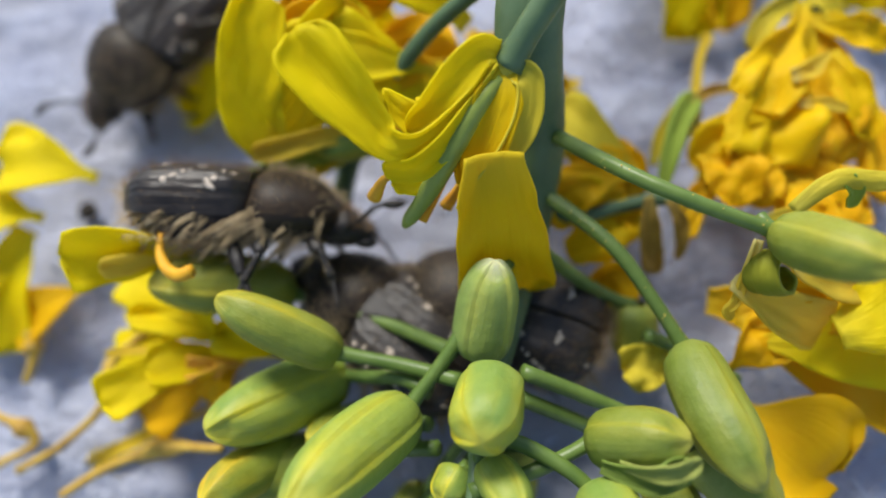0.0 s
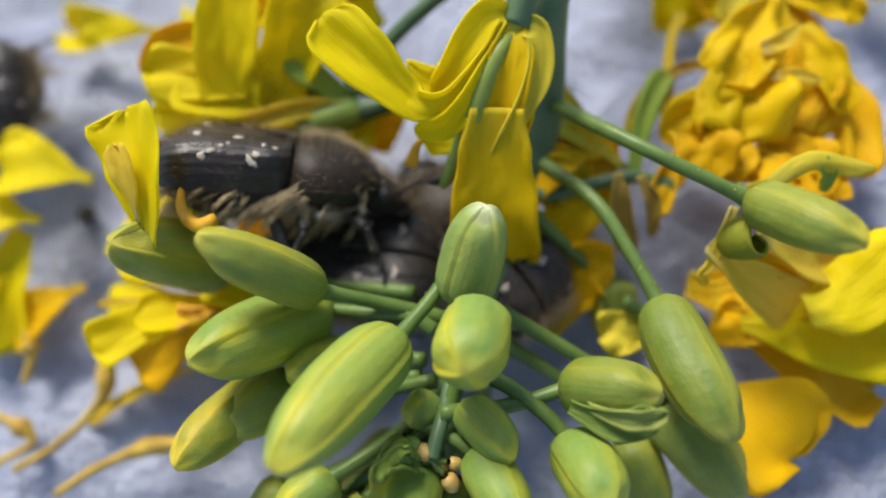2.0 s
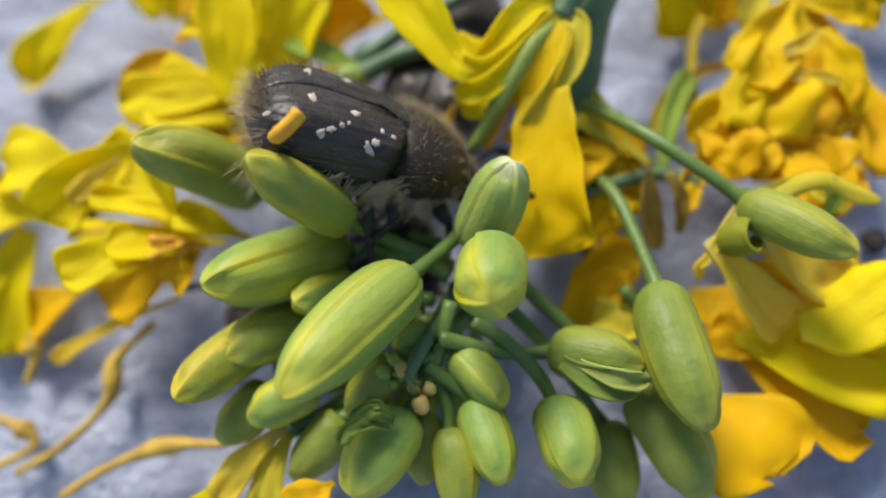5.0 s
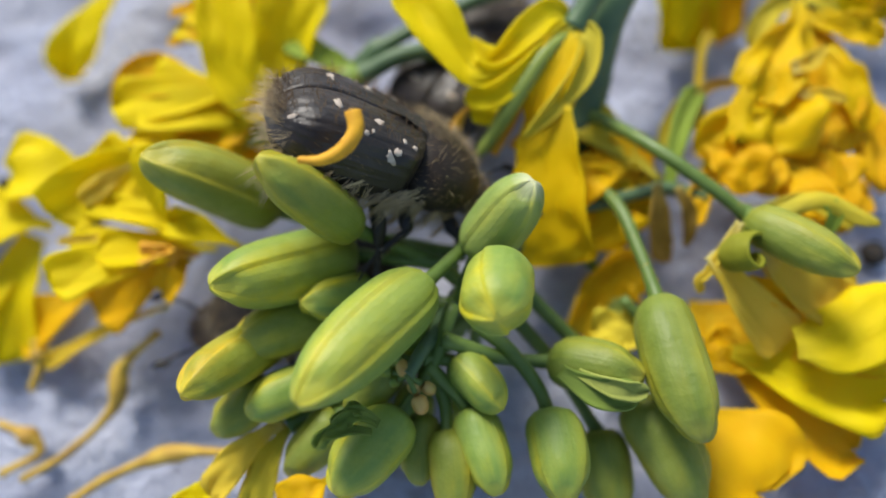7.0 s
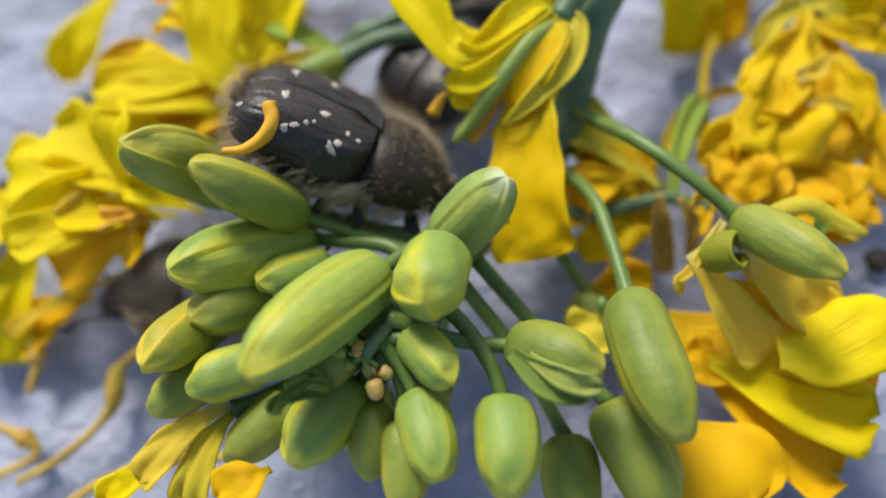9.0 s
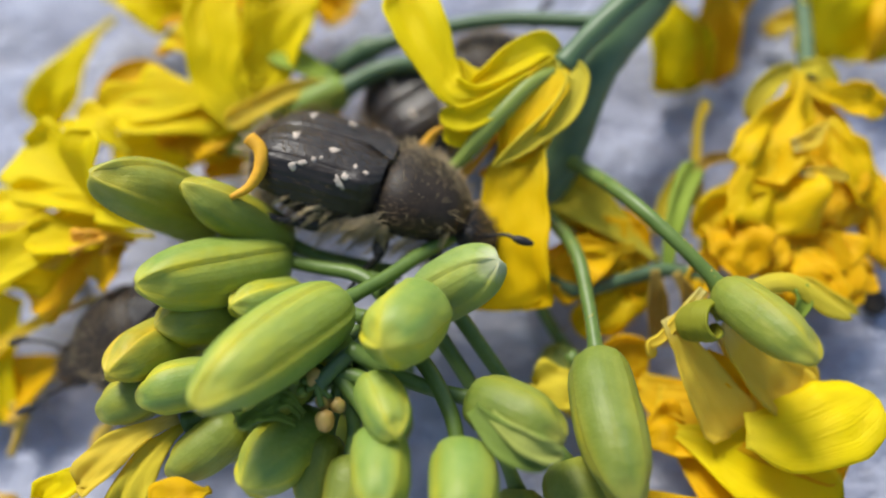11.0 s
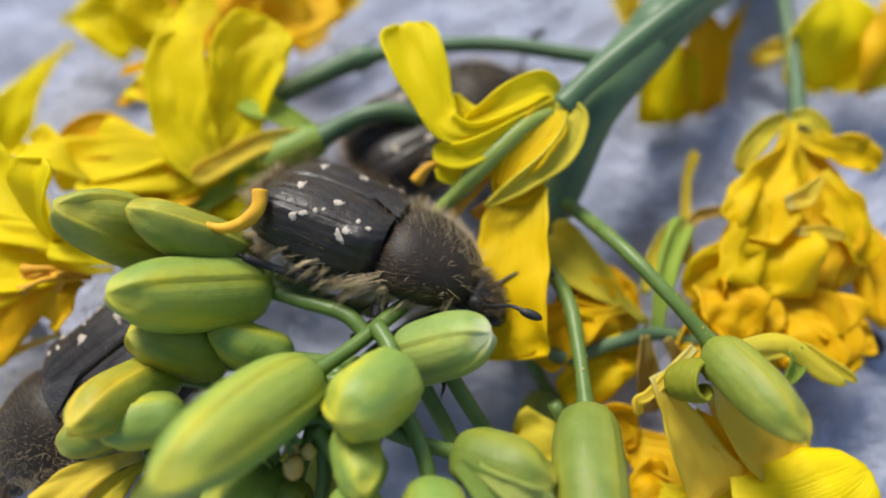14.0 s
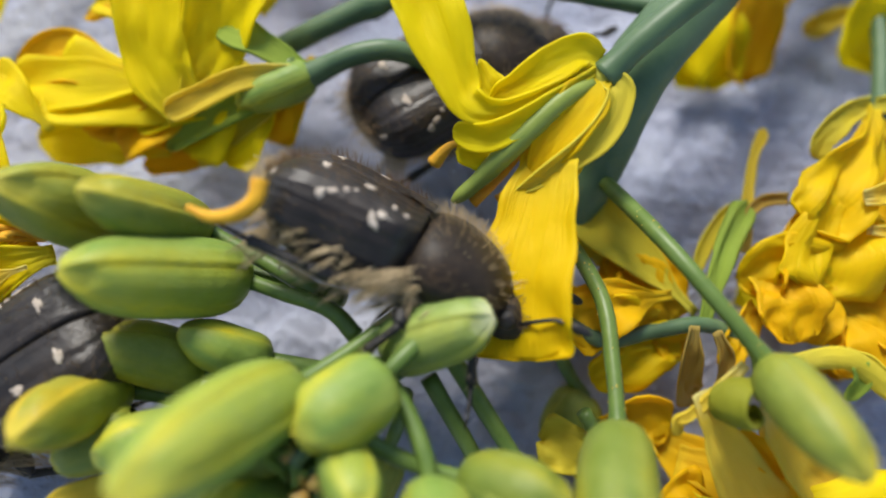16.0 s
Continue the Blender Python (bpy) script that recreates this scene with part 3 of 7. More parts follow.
bud(plant, [(-3.1, -12.8, 7.3), (-2.4, -14.3, 6.8), (-2.2, -15.7, 6.5)], (-1.7, -19.0, 6.5), 1.05, material=BUD_DULL, r=0.3)
bud(plant, [(0.0, -8.2, 6.9), (3.1, -10.7, 5.5), (6.4, -13.5, 4.9)], (8.8, -18.0, 4.6), 1.55, material=BUD_DULL)
bud(plant, [(-0.5, -9.2, 6.4), (2.6, -12.0, 4.7), (4.7, -14.9, 3.7)], (5.4, -18.6, 3.3), 1.35, material=BUD_DULL)
bud(plant, [(-2.9, -11.6, 7.0), (-3.3, -11.5, 7.1), (-3.7, -11.4, 7.4)], (-4.6, -12.2, 8.1), 0.85, r=0.25)

bud(plant, [(-1.6, -9.7, 4.7), (-4.0, -11.4, 3.1), (-6.0, -13.1, 2.6)], (-9.8, -16.1, 2.0), 1.35, material=BUD_DULL)
bud(plant, [(-1.6, -9.8, 4.4), (-3.2, -11.6, 2.6), (-4.1, -13.0, 1.9)], (-5.2, -16.0, 1.0), 1.2, material=BUD_DULL)
bud(plant, [(-1.3, -9.8, 4.4), (-1.3, -10.8, 2.8), (-1.5, -12.3, 2.0)], (-1.8, -15.2, 1.0), 1.2, material=BUD_DULL)


def tiny_buds():
    for x, (p, r) in enumerate((((-3.3, -14.7, 8.2), 0.36), ((-4.9, -13.4, 8.4), 0.32), ((-4.1, -13.3, 8.6), 0.34), ((-4.5, -12.9, 8.6), 0.28), ((-3.6, -14.0, 8.1), 0.3), ((-4.5, -13.8, 8.1), 0.26), ((-3.0, -14.0, 8.1), 0.28))):
        base = Vector(STEM_LINE[-1])
        p = Vector(p)
        way = (p - base).normalized() if (p - base).length > 0.05 else Vector((0, -1, 0))
        stalk = pedicel(plant, [base - way * 0.1, base.lerp(p, 0.6)], 0.12, 0.12, flare=0.1)
        part("bud", bud_surface(bmesh.new(), p - way * r * 1.1, p + way * r * 1.2, r, seed=x, nv=10, nu=20), TINY if x % 2 == 0 else BUD, stalk, "tiny pale unopened bud")


tiny_buds()


# the wilted flower bent over beside the stem
def bent_flower():
    global HANG, BENT
    up = (0.08, -0.47, 0.88)
    stalk = pedicel(plant, [(9.3, 12.0, 12.9), (7.2, 9.2, 12.3), (5.3, 6.9, 11.3), (3.8, 5.0, 10.4), (2.8, 3.6, 9.5)], 0.6, 0.55, flare=0.25, material=STEM)
    BENT = stalk
    # upper petal: a narrow claw along the sepals, then a broad blade that stands up, folded lengthwise
    ribbon(stalk, [(2.2, 3.5, 9.9), (1.3, 2.4, 9.9), (-0.5, 0.9, 9.7), (-1.9, 0.7, 9.7), (-2.7, 1.5, 10.0), (-3.9, 3.0, 10.6), (-5.2, 4.8, 11.0)], (0.7, 0.7, 0.9, 1.5, 2.0, 2.7, 3.1), (0.25, -0.55, 0.8), YELLOW, 0.75, 0.35, 2.2, blunt=0.9)
    HANG = ribbon(stalk, [(2.0, 1.6, 8.9), (1.9, -0.4, 8.5), (1.9, -2.6, 8.1), (1.9, -4.5, 7.3), (2.1, -5.8, 6.5)], (2.4, 3.4, 4.1, 4.4, 4.2), (0.0, -0.32, 0.95), GOLD, 0.55, 0.22, 3.1, blunt=0.93)
    ribbon(stalk, [(2.6, 3.3, 9.4), (2.1, 1.8, 9.0), (1.7, 0.3, 8.2), (1.5, -1.0, 7.6)], (1.0, 2.2, 2.6, 1.8), up, GOLD, 0.6, 0.3, 9.3)
    ribbon(stalk, [(0.6, 2.2, 9.0), (-0.6, 1.9, 9.0), (-1.2, 2.0, 9.1), (-2.1, 2.9, 9.5)], (1.2, 1.6, 1.3, 0.3), up, YELLOW, 0.6, 0.4, 8.1, blunt=0.97)
    ribbon(stalk, [(-0.1, 0.6, 8.2), (-1.0, -0.3, 8.1), (-2.0, -0.5, 8.2)], (1.4, 1.6, 1.0), up, YELLOW, 0.5, 0.3, 5.5)
    sep = dict(name="sepal", thick=0.10)
    ribbon(stalk, [(2.5, 4.1, 9.8), (1.6, 3.9, 10.2), (0.6, 2.9, 10.1), (-0.5, 1.8, 9.5), (-1.2, 1.3, 9.0)], (0.9, 1.4, 1.6, 1.3, 0.7), (0.1, -0.3, 0.95), YELLOW, 0.8, 0.25, 4.4, **sep)
    ribbon(stalk, [(2.5, 3.4, 9.8), (1.0, 1.5, 9.7), (-0.2, 0.3, 9.4), (-1.3, -0.2, 9.0), (-2.3, 0.0, 8.8)], (0.8, 1.1, 1.2, 1.3, 0.9), (0.2, -0.6, 0.75), YELLOW, 0.9, 0.2, 5.2, **sep)
    ribbon(stalk, [(2.8, 3.6, 9.7), (3.5, 2.8, 9.7), (3.2, 1.2, 9.3), (2.0, -0.4, 8.8), (0.6, -1.7, 7.9)], (0.9, 1.3, 1.35, 1.0, 0.4), (0.35, -0.45, 0.82), SEPAL, 0.8, 0.2, 6.2, **sep)
    ribbon(stalk, [(2.7, 3.4, 9.8), (2.3, 2.1, 9.7), (1.7, 0.6, 9.1), (1.1, -0.7, 8.2)], (1.0, 2.0, 2.0, 0.8), (-0.1, -0.45, 0.88), GOLD, 0.7, 0.2, 7.7, **sep)
    bm = bmesh.new()
    bmesh.ops.create_uvsphere(bm, u_segments=20, v_segments=12, radius=0.62)
    bmesh.ops.translate(bm, verts=bm.verts, vec=(2.75, 3.6, 9.45))
    part("receptacle", bm, SEPAL, stalk)
    bm = tube(bmesh.new(), spline([(2.4, 3.1, 9.6), (1.4, 1.9, 9.6), (0.1, -0.1, 8.8), (-0.8, -1.3, 7.7), (-1.6, -2.2, 6.9)], 8), lambda v: (0.30 + 0.17 * math.sin(min(1.0, v * 1.25) * 3.0)) * math.sqrt(max(0.2, 1 - (max(0, v - 0.85) / 0.15) ** 2.5)), 14)
    part("pistil", bm, PISTIL, stalk, "green pistil")
    for pts in (((0.5, 1.1, 8.4), (-1.6, -0.1, 8.2), (-2.3, -0.4, 8.1), (-2.8, -1.0, 7.4)), ((0.6, 0.9, 8.2), (-0.8, 0.2, 8.0), (-1.7, -0.5, 7.4)), ((1.2, 0.7, 7.8), (1.0, -0.3, 7.2), (0.2, -1.4, 6.4)), ((0.6, 0.6, 7.9), (0.0, -0.7, 7.3), (-0.9, -1.9, 6.7))):
        part("stamen", tube(bmesh.new(), spline(pts, 6), lambda v: 0.15 + 0.17 * max(0, v - 0.6) / 0.4, 8, 0, 0.2, pts[0][0]), STAMEN, stalk)


bent_flower()


# ---- the flowers behind ----
def side_stalk(parent, points, r0, r1):
    return pedicel(parent, points, r0, r1, name="stalk", material=STEM, flare=0.3)


def back_flower():
    global BACK
    up = (0.08, -0.47, 0.88)
    fl = side_stalk(plant, [(-2.6, 3.6, 5.6), (-3.6, 3.7, 5.9), (-5.1, 3.3, 6.6), (-6.7, 2.5, 6.5), (-8.5, 1.2, 5.6)], 0.44, 0.5)
    BACK = fl
    part("calyx", bud_surface(bmesh.new(), (-8.3, 1.4, 5.6), (-11.0, -1.1, 5.1), 0.95, seed=3.0), BUD, fl, "swollen light green calyx")
    g = dict(material=GREEN_SEPAL, name="sepal", thick=0.14)
    ribbon(fl, [(-8.4, 1.3, 5.8), (-10.4, 1.4, 6.4), (-11.6, 1.5, 6.6), (-12.7, 1.6, 6.5)], (0.7, 1.3, 1.7, 1.4), (0, 0, 1), cup=0.4, wave=0.15, seed=1.1, **g)
    ribbon(fl, [(-9.4, 0.4, 5.4), (-11.6, -1.6, 4.6), (-13.6, -3.6, 3.6)], (1.3, 1.3, 0.8), up, cup=1.0, wave=0.15, seed=1.7, **g)
    ribbon(fl, [(-9.0, 0.6, 5.2), (-10.8, -1.6, 4.0), (-12.2, -3.6, 2.8)], (1.0, 1.1, 0.7), up, SEPAL, 1.0, 0.15, 1.9, "sepal")
    ribbon(fl, [(-8.8, 1.0, 6.0), (-10.8, -0.2, 6.1), (-12.4, -1.6, 5.6), (-13.7, -2.6, 5.0)], (0.8, 1.1, 1.2, 1.2), up, PALE, 0.8, 0.2, 2.4)
    ribbon(fl, [(-12.8, -2.1, 4.9), (-14.5, -0.9, 6.0), (-15.6, 1.1, 7.2), (-16.4, 3.6, 8.2)], (2.0, 3.2, 3.2, 2.4), up, YELLOW, 0.5, 0.3, 3.0, blunt=0.9)
    ribbon(fl, [(-12.9, -1.7, 4.9), (-12.6, 0.9, 6.4), (-12.7, 3.5, 7.8), (-12.4, 5.6, 8.3)], (1.4, 3.0, 3.9, 3.6), (0.25, -0.5, 0.83), YELLOW, 0.7, 0.35, 4.0, blunt=0.8)
    ribbon(fl, [(-11.8, -2.5, 3.0), (-13.2, -3.3, 2.5), (-15.0, -4.3, 2.0)], (1.2, 1.4, 1.0), up, ORANGE, 0.7, 0.3, 8.0)
    ribbon(fl, [(-13.0, 3.6, 6.6), (-14.2, 4.8, 7.0), (-13.4, 6.6, 7.4), (-11.0, 7.4, 7.2)], (2.0, 3.2, 3.4, 2.4), up, ORANGE, 0.5, 0.4, 9.0)
    # a long bare stalk with a swollen node, which ends in a thicker piece
    pts = [on_stem((6.6, 9.2, 8.3)), (4.2, 9.0, 7.8), (-0.6, 8.9, 7.3), (-4.1, 8.0, 7.0), (-7.7, 6.6, 6.4), (-10.0, 5.2, 5.6), (-12.1, 3.7, 4.7)]
    bm = tube(bmesh.new(), spline(pts, 8), lambda v: 0.40 + 0.16 * max(0.0, min(1.0, (v - 0.64) / 0.05)) + 0.16 * math.exp(-((v - 0.68) / 0.025) ** 2), 14, 0.02, 0.06, 3)
    global LONG
    LONG = part("stalk", bm, STEM, plant, at=pts[0])
    REST[LONG.name] = (Vector(pts[0]), Vector(pts[4]), Vector(pts[6]))


back_flower()


def spray(points, pieces):
    """A flower of the plant on its own short stalk."""
    stalk = pedicel(plant, points, 0.3, 0.3, name="stalk")
    for p in pieces:
        q = dict(seed=rng.random() * 20)
        q.update(p)
        petal(stalk, **q)
    return stalk


def loose(label, pieces, name="rapeseed_flower", category="flower", group="rapeseed flowers"):
    """A flower or a fallen petal: pieces of base, tip, bend, width, face and what else leaf() takes."""
    fl = thing(name, pieces[0]["base"], label, category, group)
    for k, p in enumerate(pieces):
        q = dict(seed=rng.random() * 20)
        q.update(p)
        petal(fl, **q)
    return fl


def blossom(fl, centre, towards, count, size, seed, materials=(YELLOW, ORANGE), spread=1.0, wave=0.45):
    """Crumpled petals of uneven size round a centre, leaning towards a side."""
    r = random.Random(seed)
    t = Vector(towards).normalized()
    for k in range(count):
        d = Vector((r.gauss(0, 1), r.gauss(0, 1), r.gauss(0, 0.55)))
        d = (d.normalized() * spread + t * r.uniform(0.0, 0.55)).normalized()
        length = size * r.uniform(0.6, 1.15)
        base = Vector(centre) + Vector((r.gauss(0, 0.5), r.gauss(0, 0.5), r.gauss(0, 0.4))) * size * 0.25
        tip = base + d * length
        tip.z = max(tip.z, 0.8)
        face = (t + Vector((r.gauss(0, 0.35), r.gauss(0, 0.35), 0.3))).normalized()
        petal(fl, base, tip, face * length * r.uniform(0.05, 0.3), size * r.uniform(0.5, 0.85), face, materials[0] if r.random() < 0.6 else materials[1], r.uniform(0.35, 1.1), 0.1, wave * r.uniform(0.7, 1.4), r.random() * 30, r.uniform(-0.2, 0.4))


# right-hand cluster of hanging flowers
right = loose("drooping yellow rapeseed flower hanging from a green stalk", [
    dict(base=(17.8, 5.1, 2.6), tip=(20.1, -3.7, 2.0), bend=(0.83, 0.44, 0.34), width=3.0, face=(0.24, -0.16, 0.96), cup=0.8, wave=0.9, material=ORANGE),
    dict(base=(16.0, 4.0, 2.8), tip=(17.5, -2.0, 2.6), bend=(0.2, 0.2, 0.9), width=3.4, face=(0.1, -0.16, 0.96), cup=0.7, wave=0.9, material=ORANGE),
])
ribbon(right, [(15.9, 6.5, 5.0), (14.5, 5.6, 5.4), (13.5, 4.4, 5.4), (13.2, 3.5, 5.0)], (0.8, 1.2, 1.3, 1.0), (0.1, -0.35, 0.93), SEPAL, 0.9, 0.35, 1.1, "sepal")
ribbon(right, [(16.1, 6.5, 5.0), (16.8, 6.2, 5.4), (17.4, 5.5, 5.2), (17.7, 4.8, 4.8)], (0.7, 1.0, 1.0, 0.7), (0.1, -0.35, 0.93), SEPAL, 0.9, 0.35, 1.4, "sepal")
ribbon(right, [(15.9, 6.2, 5.2), (15.4, 4.4, 5.4), (14.0, 2.1, 5.8), (12.6, 0.0, 5.6)], (0.6, 1.3, 3.0, 3.2), (0.1, -0.35, 0.93), GOLD, 0.55, 0.8, 2.3, blunt=0.94)
ribbon(right, [(16.1, 6.3, 4.8), (15.2, 3.2, 4.9), (14.0, 0.3, 5.0), (13.4, -2.7, 4.6)], (0.8, 2.2, 3.8, 5.2), (0.1, -0.35, 0.93), GOLD, 0.45, 0.7, 3.6, blunt=0.95)
ribbon(right, [(16.2, 5.6, 4.9), (17.6, 4.7, 5.2), (19.0, 4.4, 5.0), (20.2, 4.0, 4.6)], (0.6, 1.5, 1.9, 1.2), (0.1, -0.35, 0.93), GOLD, 0.6, 0.8, 5.9)
ribbon(right, [(14.5, 1.3, 6.2), (15.4, 1.6, 6.3), (16.5, 2.7, 6.0)], (0.7, 1.0, 0.4), (0.1, -0.35, 0.93), PALE, 0.8, 0.35, 4.1)
ribbon(right, [(16.6, 5.7, 4.4), (17.2, 2.8, 4.4), (17.1, 0.1, 4.0), (16.3, -1.7, 3.6)], (0.8, 2.4, 3.1, 2.2), (0.1, -0.35, 0.93), ORANGE, 0.5, 0.8, 5.2, blunt=0.93)
ribbon(right, [(17.1, 3.5, 4.6), (18.1, 1.5, 4.4), (19.0, -0.9, 3.6)], (1.0, 2.0, 1.8), (0.1, -0.35, 0.93), GOLD, 0.5, 0.8, 6.3)
ribbon(right, [(14.9, 0.1, 5.6), (16.0, 0.0, 5.8), (17.2, -0.2, 5.6)], (0.4, 0.7, 0.5), (0.1, -0.35, 0.93), PALE, 0.8, 0.2, 7.2)
ribbon(right, [(12.3, 1.8, 4.2), (11.1, 1.5, 4.4), (10.4, 0.8, 4.4), (10.6, 0.4, 4.2)], (0.6, 0.6, 0.5, 0.4), (0.1, -0.35, 0.93), DRY_PETAL, 1.0, 0.3, 7.9)
ribbon(right, [(10.3, -0.8, 3.8), (10.5, 1.4, 4.0), (10.9, 3.8, 4.0), (11.6, 5.4, 3.8)], (0.8, 0.6, 0.5, 0.7), (0.1, -0.35, 0.93), PALE, 0.8, 0.25, 8.3)
ribbon(right, [(8.3, -2.1, 3.2), (8.8, -0.5, 3.4), (9.5, 0.8, 3.4), (10.2, 1.7, 3.2)], (0.5, 0.8, 0.7, 0.3), (0.1, -0.35, 0.93), SEPAL, 1.0, 0.15, 9.1, "sepal")
side_stalk(right, [(19.1, 21.4, 1.9), (18.2, 14.9, 2.8), (17.7, 10.6, 3.4), (16.9, 6.5, 4.1)], 0.36, 0.42)

CRUMPLED = loose("crumpled orange-yellow rapeseed flower in the cluster", [
    dict(base=(15.1, -2.0, 2.6), tip=(17.1, -4.3, 3.8), bend=(0.33, 0.14, 0.93), width=3.2, face=(0.24, -0.16, 0.96), cup=0.6, wave=0.6, material=ORANGE),
    dict(base=(14.7, -3.1, 3.6), tip=(15.4, -6.0, 3.9), bend=(0.37, 0.10, 0.92), width=3.0, face=(0.05, -0.16, 0.99), cup=0.6, wave=0.6, material=ORANGE),
    dict(base=(11.1, -1.7, 4.1), tip=(14.3, 1.3, 4.1), bend=(-0.36, 0.10, 0.93), width=2.6, face=(0.05, -0.16, 0.99), cup=0.6, wave=0.6, material=ORANGE),
])
blossom(CRUMPLED, (12.8, -2.5, 2.6), (0.05, -0.25, 0.97), 4, 3.2, 13, (ORANGE, YELLOW))
blossom(CRUMPLED, (16.1, -4.4, 2.2), (0.05, -0.25, 0.97), 4, 3.2, 14, (ORANGE, YELLOW))
ribbon(CRUMPLED, [(15.5, -1.1, 4.0), (13.4, -1.4, 4.5), (11.4, -1.7, 4.6), (9.9, -2.3, 4.2)], (1.5, 2.8, 3.1, 1.8), (0.1, -0.35, 0.93), GOLD, 0.6, 0.5, 11.1)
ribbon(CRUMPLED, [(11.2, -1.9, 4.4), (11.8, -3.3, 4.8), (12.3, -4.8, 4.4)], (2.3, 3.1, 2.0), (0.1, -0.35, 0.93), ORANGE, 0.7, 0.5, 12.1)
ribbon(CRUMPLED, [(13.3, -1.9, 4.2), (13.4, -3.4, 4.4), (13.0, -4.7, 4.0)], (1.5, 2.0, 1.5), (0.1, -0.35, 0.93), ORANGE, 0.7, 0.5, 12.9)
ribbon(CRUMPLED, [(14.8, -2.4, 3.6), (16.1, -3.4, 3.9), (16.7, -4.8, 3.8), (16.2, -6.3, 3.2)], (1.8, 2.3, 2.3, 1.5), (0.1, -0.35, 0.93), ORANGE, 0.7, 0.6, 13.4)
ribbon(CRUMPLED, [(14.3, -3.5, 3.4), (14.9, -4.7, 3.6), (14.8, -5.9, 3.2)], (2.0, 2.3, 1.5), (0.1, -0.35, 0.93), ORANGE, 0.6, 0.6, 14.2)
ribbon(CRUMPLED, [(12.9, -5.6, 4.6), (14.5, -5.3, 5.0), (15.4, -5.9, 5.0), (16.9, -6.7, 4.6)], (0.4, 0.6, 0.6, 0.5), (0.1, -0.35, 0.93), SEPAL, 0.9, 0.2, 15.3, "sepal")
ribbon(CRUMPLED, [(11.0, -3.3, 3.6), (9.9, -4.8, 3.8), (9.7, -6.2, 3.4)], (1.3, 1.5, 1.0), (0.1, -0.35, 0.93), ORANGE, 0.7, 0.5, 16.3)
orange = loose("wilted orange rapeseed flower with green sepals", [
    dict(base=(8.5, -4.4, 4.0), tip=(10.3, 1.3, 4.4), bend=(-0.64, 0.02, 0.77), width=1.5, face=(0.05, -0.25, 0.97), cup=0.8, material=GREEN_SEPAL, name="sepal", narrow=0.6),
    dict(base=(8.2, -3.8, 3.8), tip=(3.1, 0.4, 4.4), bend=(-0.54, 0.34, 0.77), width=3.2, face=(0.05, -0.06, 1.00), cup=0.7, material=SEPAL),
    dict(base=(7.0, -3.2, 4.3), tip=(2.4, -5.2, 4.6), bend=(-0.31, 0.31, 0.90), width=3.4, face=(-0.14, -0.16, 0.98), cup=0.7, wave=1.0, material=ORANGE),
])
blossom(orange, (5.2, -3.5, 2.4), (0.05, -0.25, 0.97), 4, 3.4, 15, (ORANGE, ORANGE))
ribbon(orange, [(8.4, -5.0, 3.2), (6.7, -5.3, 3.6), (5.0, -6.4, 3.4), (3.9, -6.9, 3.0)], (1.3, 2.3, 2.6, 1.3), (0.1, -0.35, 0.93), GOLD, 0.5, 0.5, 21.1)
ribbon(orange, [(7.5, -4.1, 3.4), (5.8, -2.8, 3.8), (4.3, -1.5, 3.4)], (1.5, 2.8, 2.0), (0.1, -0.35, 0.93), ORANGE, 0.6, 0.6, 22.1)
ribbon(orange, [(7.8, -3.5, 3.2), (6.9, -2.1, 3.6), (6.2, -1.0, 3.4)], (1.0, 1.8, 1.3), (0.1, -0.35, 0.93), ORANGE, 0.7, 0.6, 23.1)
ribbon(orange, [(6.4, -4.6, 3.8), (4.8, -4.6, 4.2), (3.6, -5.0, 3.8)], (1.8, 2.8, 2.0), (0.1, -0.35, 0.93), GOLD, 0.6, 0.6, 24.1)
ribbon(orange, [(5.2, -1.8, 3.0), (3.8, -0.7, 3.2), (3.2, -0.1, 3.0)], (1.5, 1.8, 1.0), (0.1, -0.35, 0.93), SEPAL, 0.7, 0.4, 25.1)
side_stalk(orange, [(1.5, -4.2, 4.6), (3.9, -5.5, 4.6), (6.4, -4.8, 4.2), (8.5, -4.3, 4.0), (10.4, -4.6, 3.4)], 0.32, 0.36)
bud(plant, [(1.6, -2.7, 5.8), (4.1, -5.6, 3.1), (6.1, -7.3, 1.5)], (5.3, -9.9, 0.8), 1.3, material=BUD_DULL)

# faded flower round the second bud stalk, lower right
FADED = pedicel(plant, [(11.0, -4.7, 7.3), (11.1, -5.3, 7.6), (11.2, -5.9, 7.7)], 0.3, 0.3, name="stalk")
# a green sepal rolled like a scroll
roll = Vector((0.41, -0.17, 0.84)).normalized()
across = roll.cross(Vector((0.3, 0.9, 0.2))).normalized()
along = roll.cross(across)
scroll = [Vector((10.7, -7.15, 7.7)) + (across * math.cos(a) + along * math.sin(a)) * (1.1 - 0.06 * k) for k, a in enumerate(0.62 * k - 2.4 for k in range(11))]
ribbon(FADED, scroll, (0.7, 1.5, 1.7, 1.6, 1.2, 0.7), None, OLIVE_SEPAL, -0.25, 0.12, 31.0, name="sepal", label="green sepal rolled like a scroll", thick=0.16)
view_up = (0.0, -0.18, 0.98)
ribbon(FADED, [(10.5, -5.6, 7.8), (9.9, -6.7, 7.35), (9.2, -7.8, 6.85), (8.85, -8.1, 6.6), (9.1, -8.5, 6.15)], (0.4, 0.5, 0.45, 0.4, 0.45), view_up, PALE, 0.8, 0.2, 32.2, name="stamen", thick=0.16)
ribbon(FADED, [(9.3, -6.9, 7.1), (10.1, -7.8, 6.75), (11.4, -8.9, 5.7), (13.4, -10.2, 4.1)], (0.9, 1.2, 2.2, 3.0), view_up, PALE, 0.7, 0.35, 33.5)
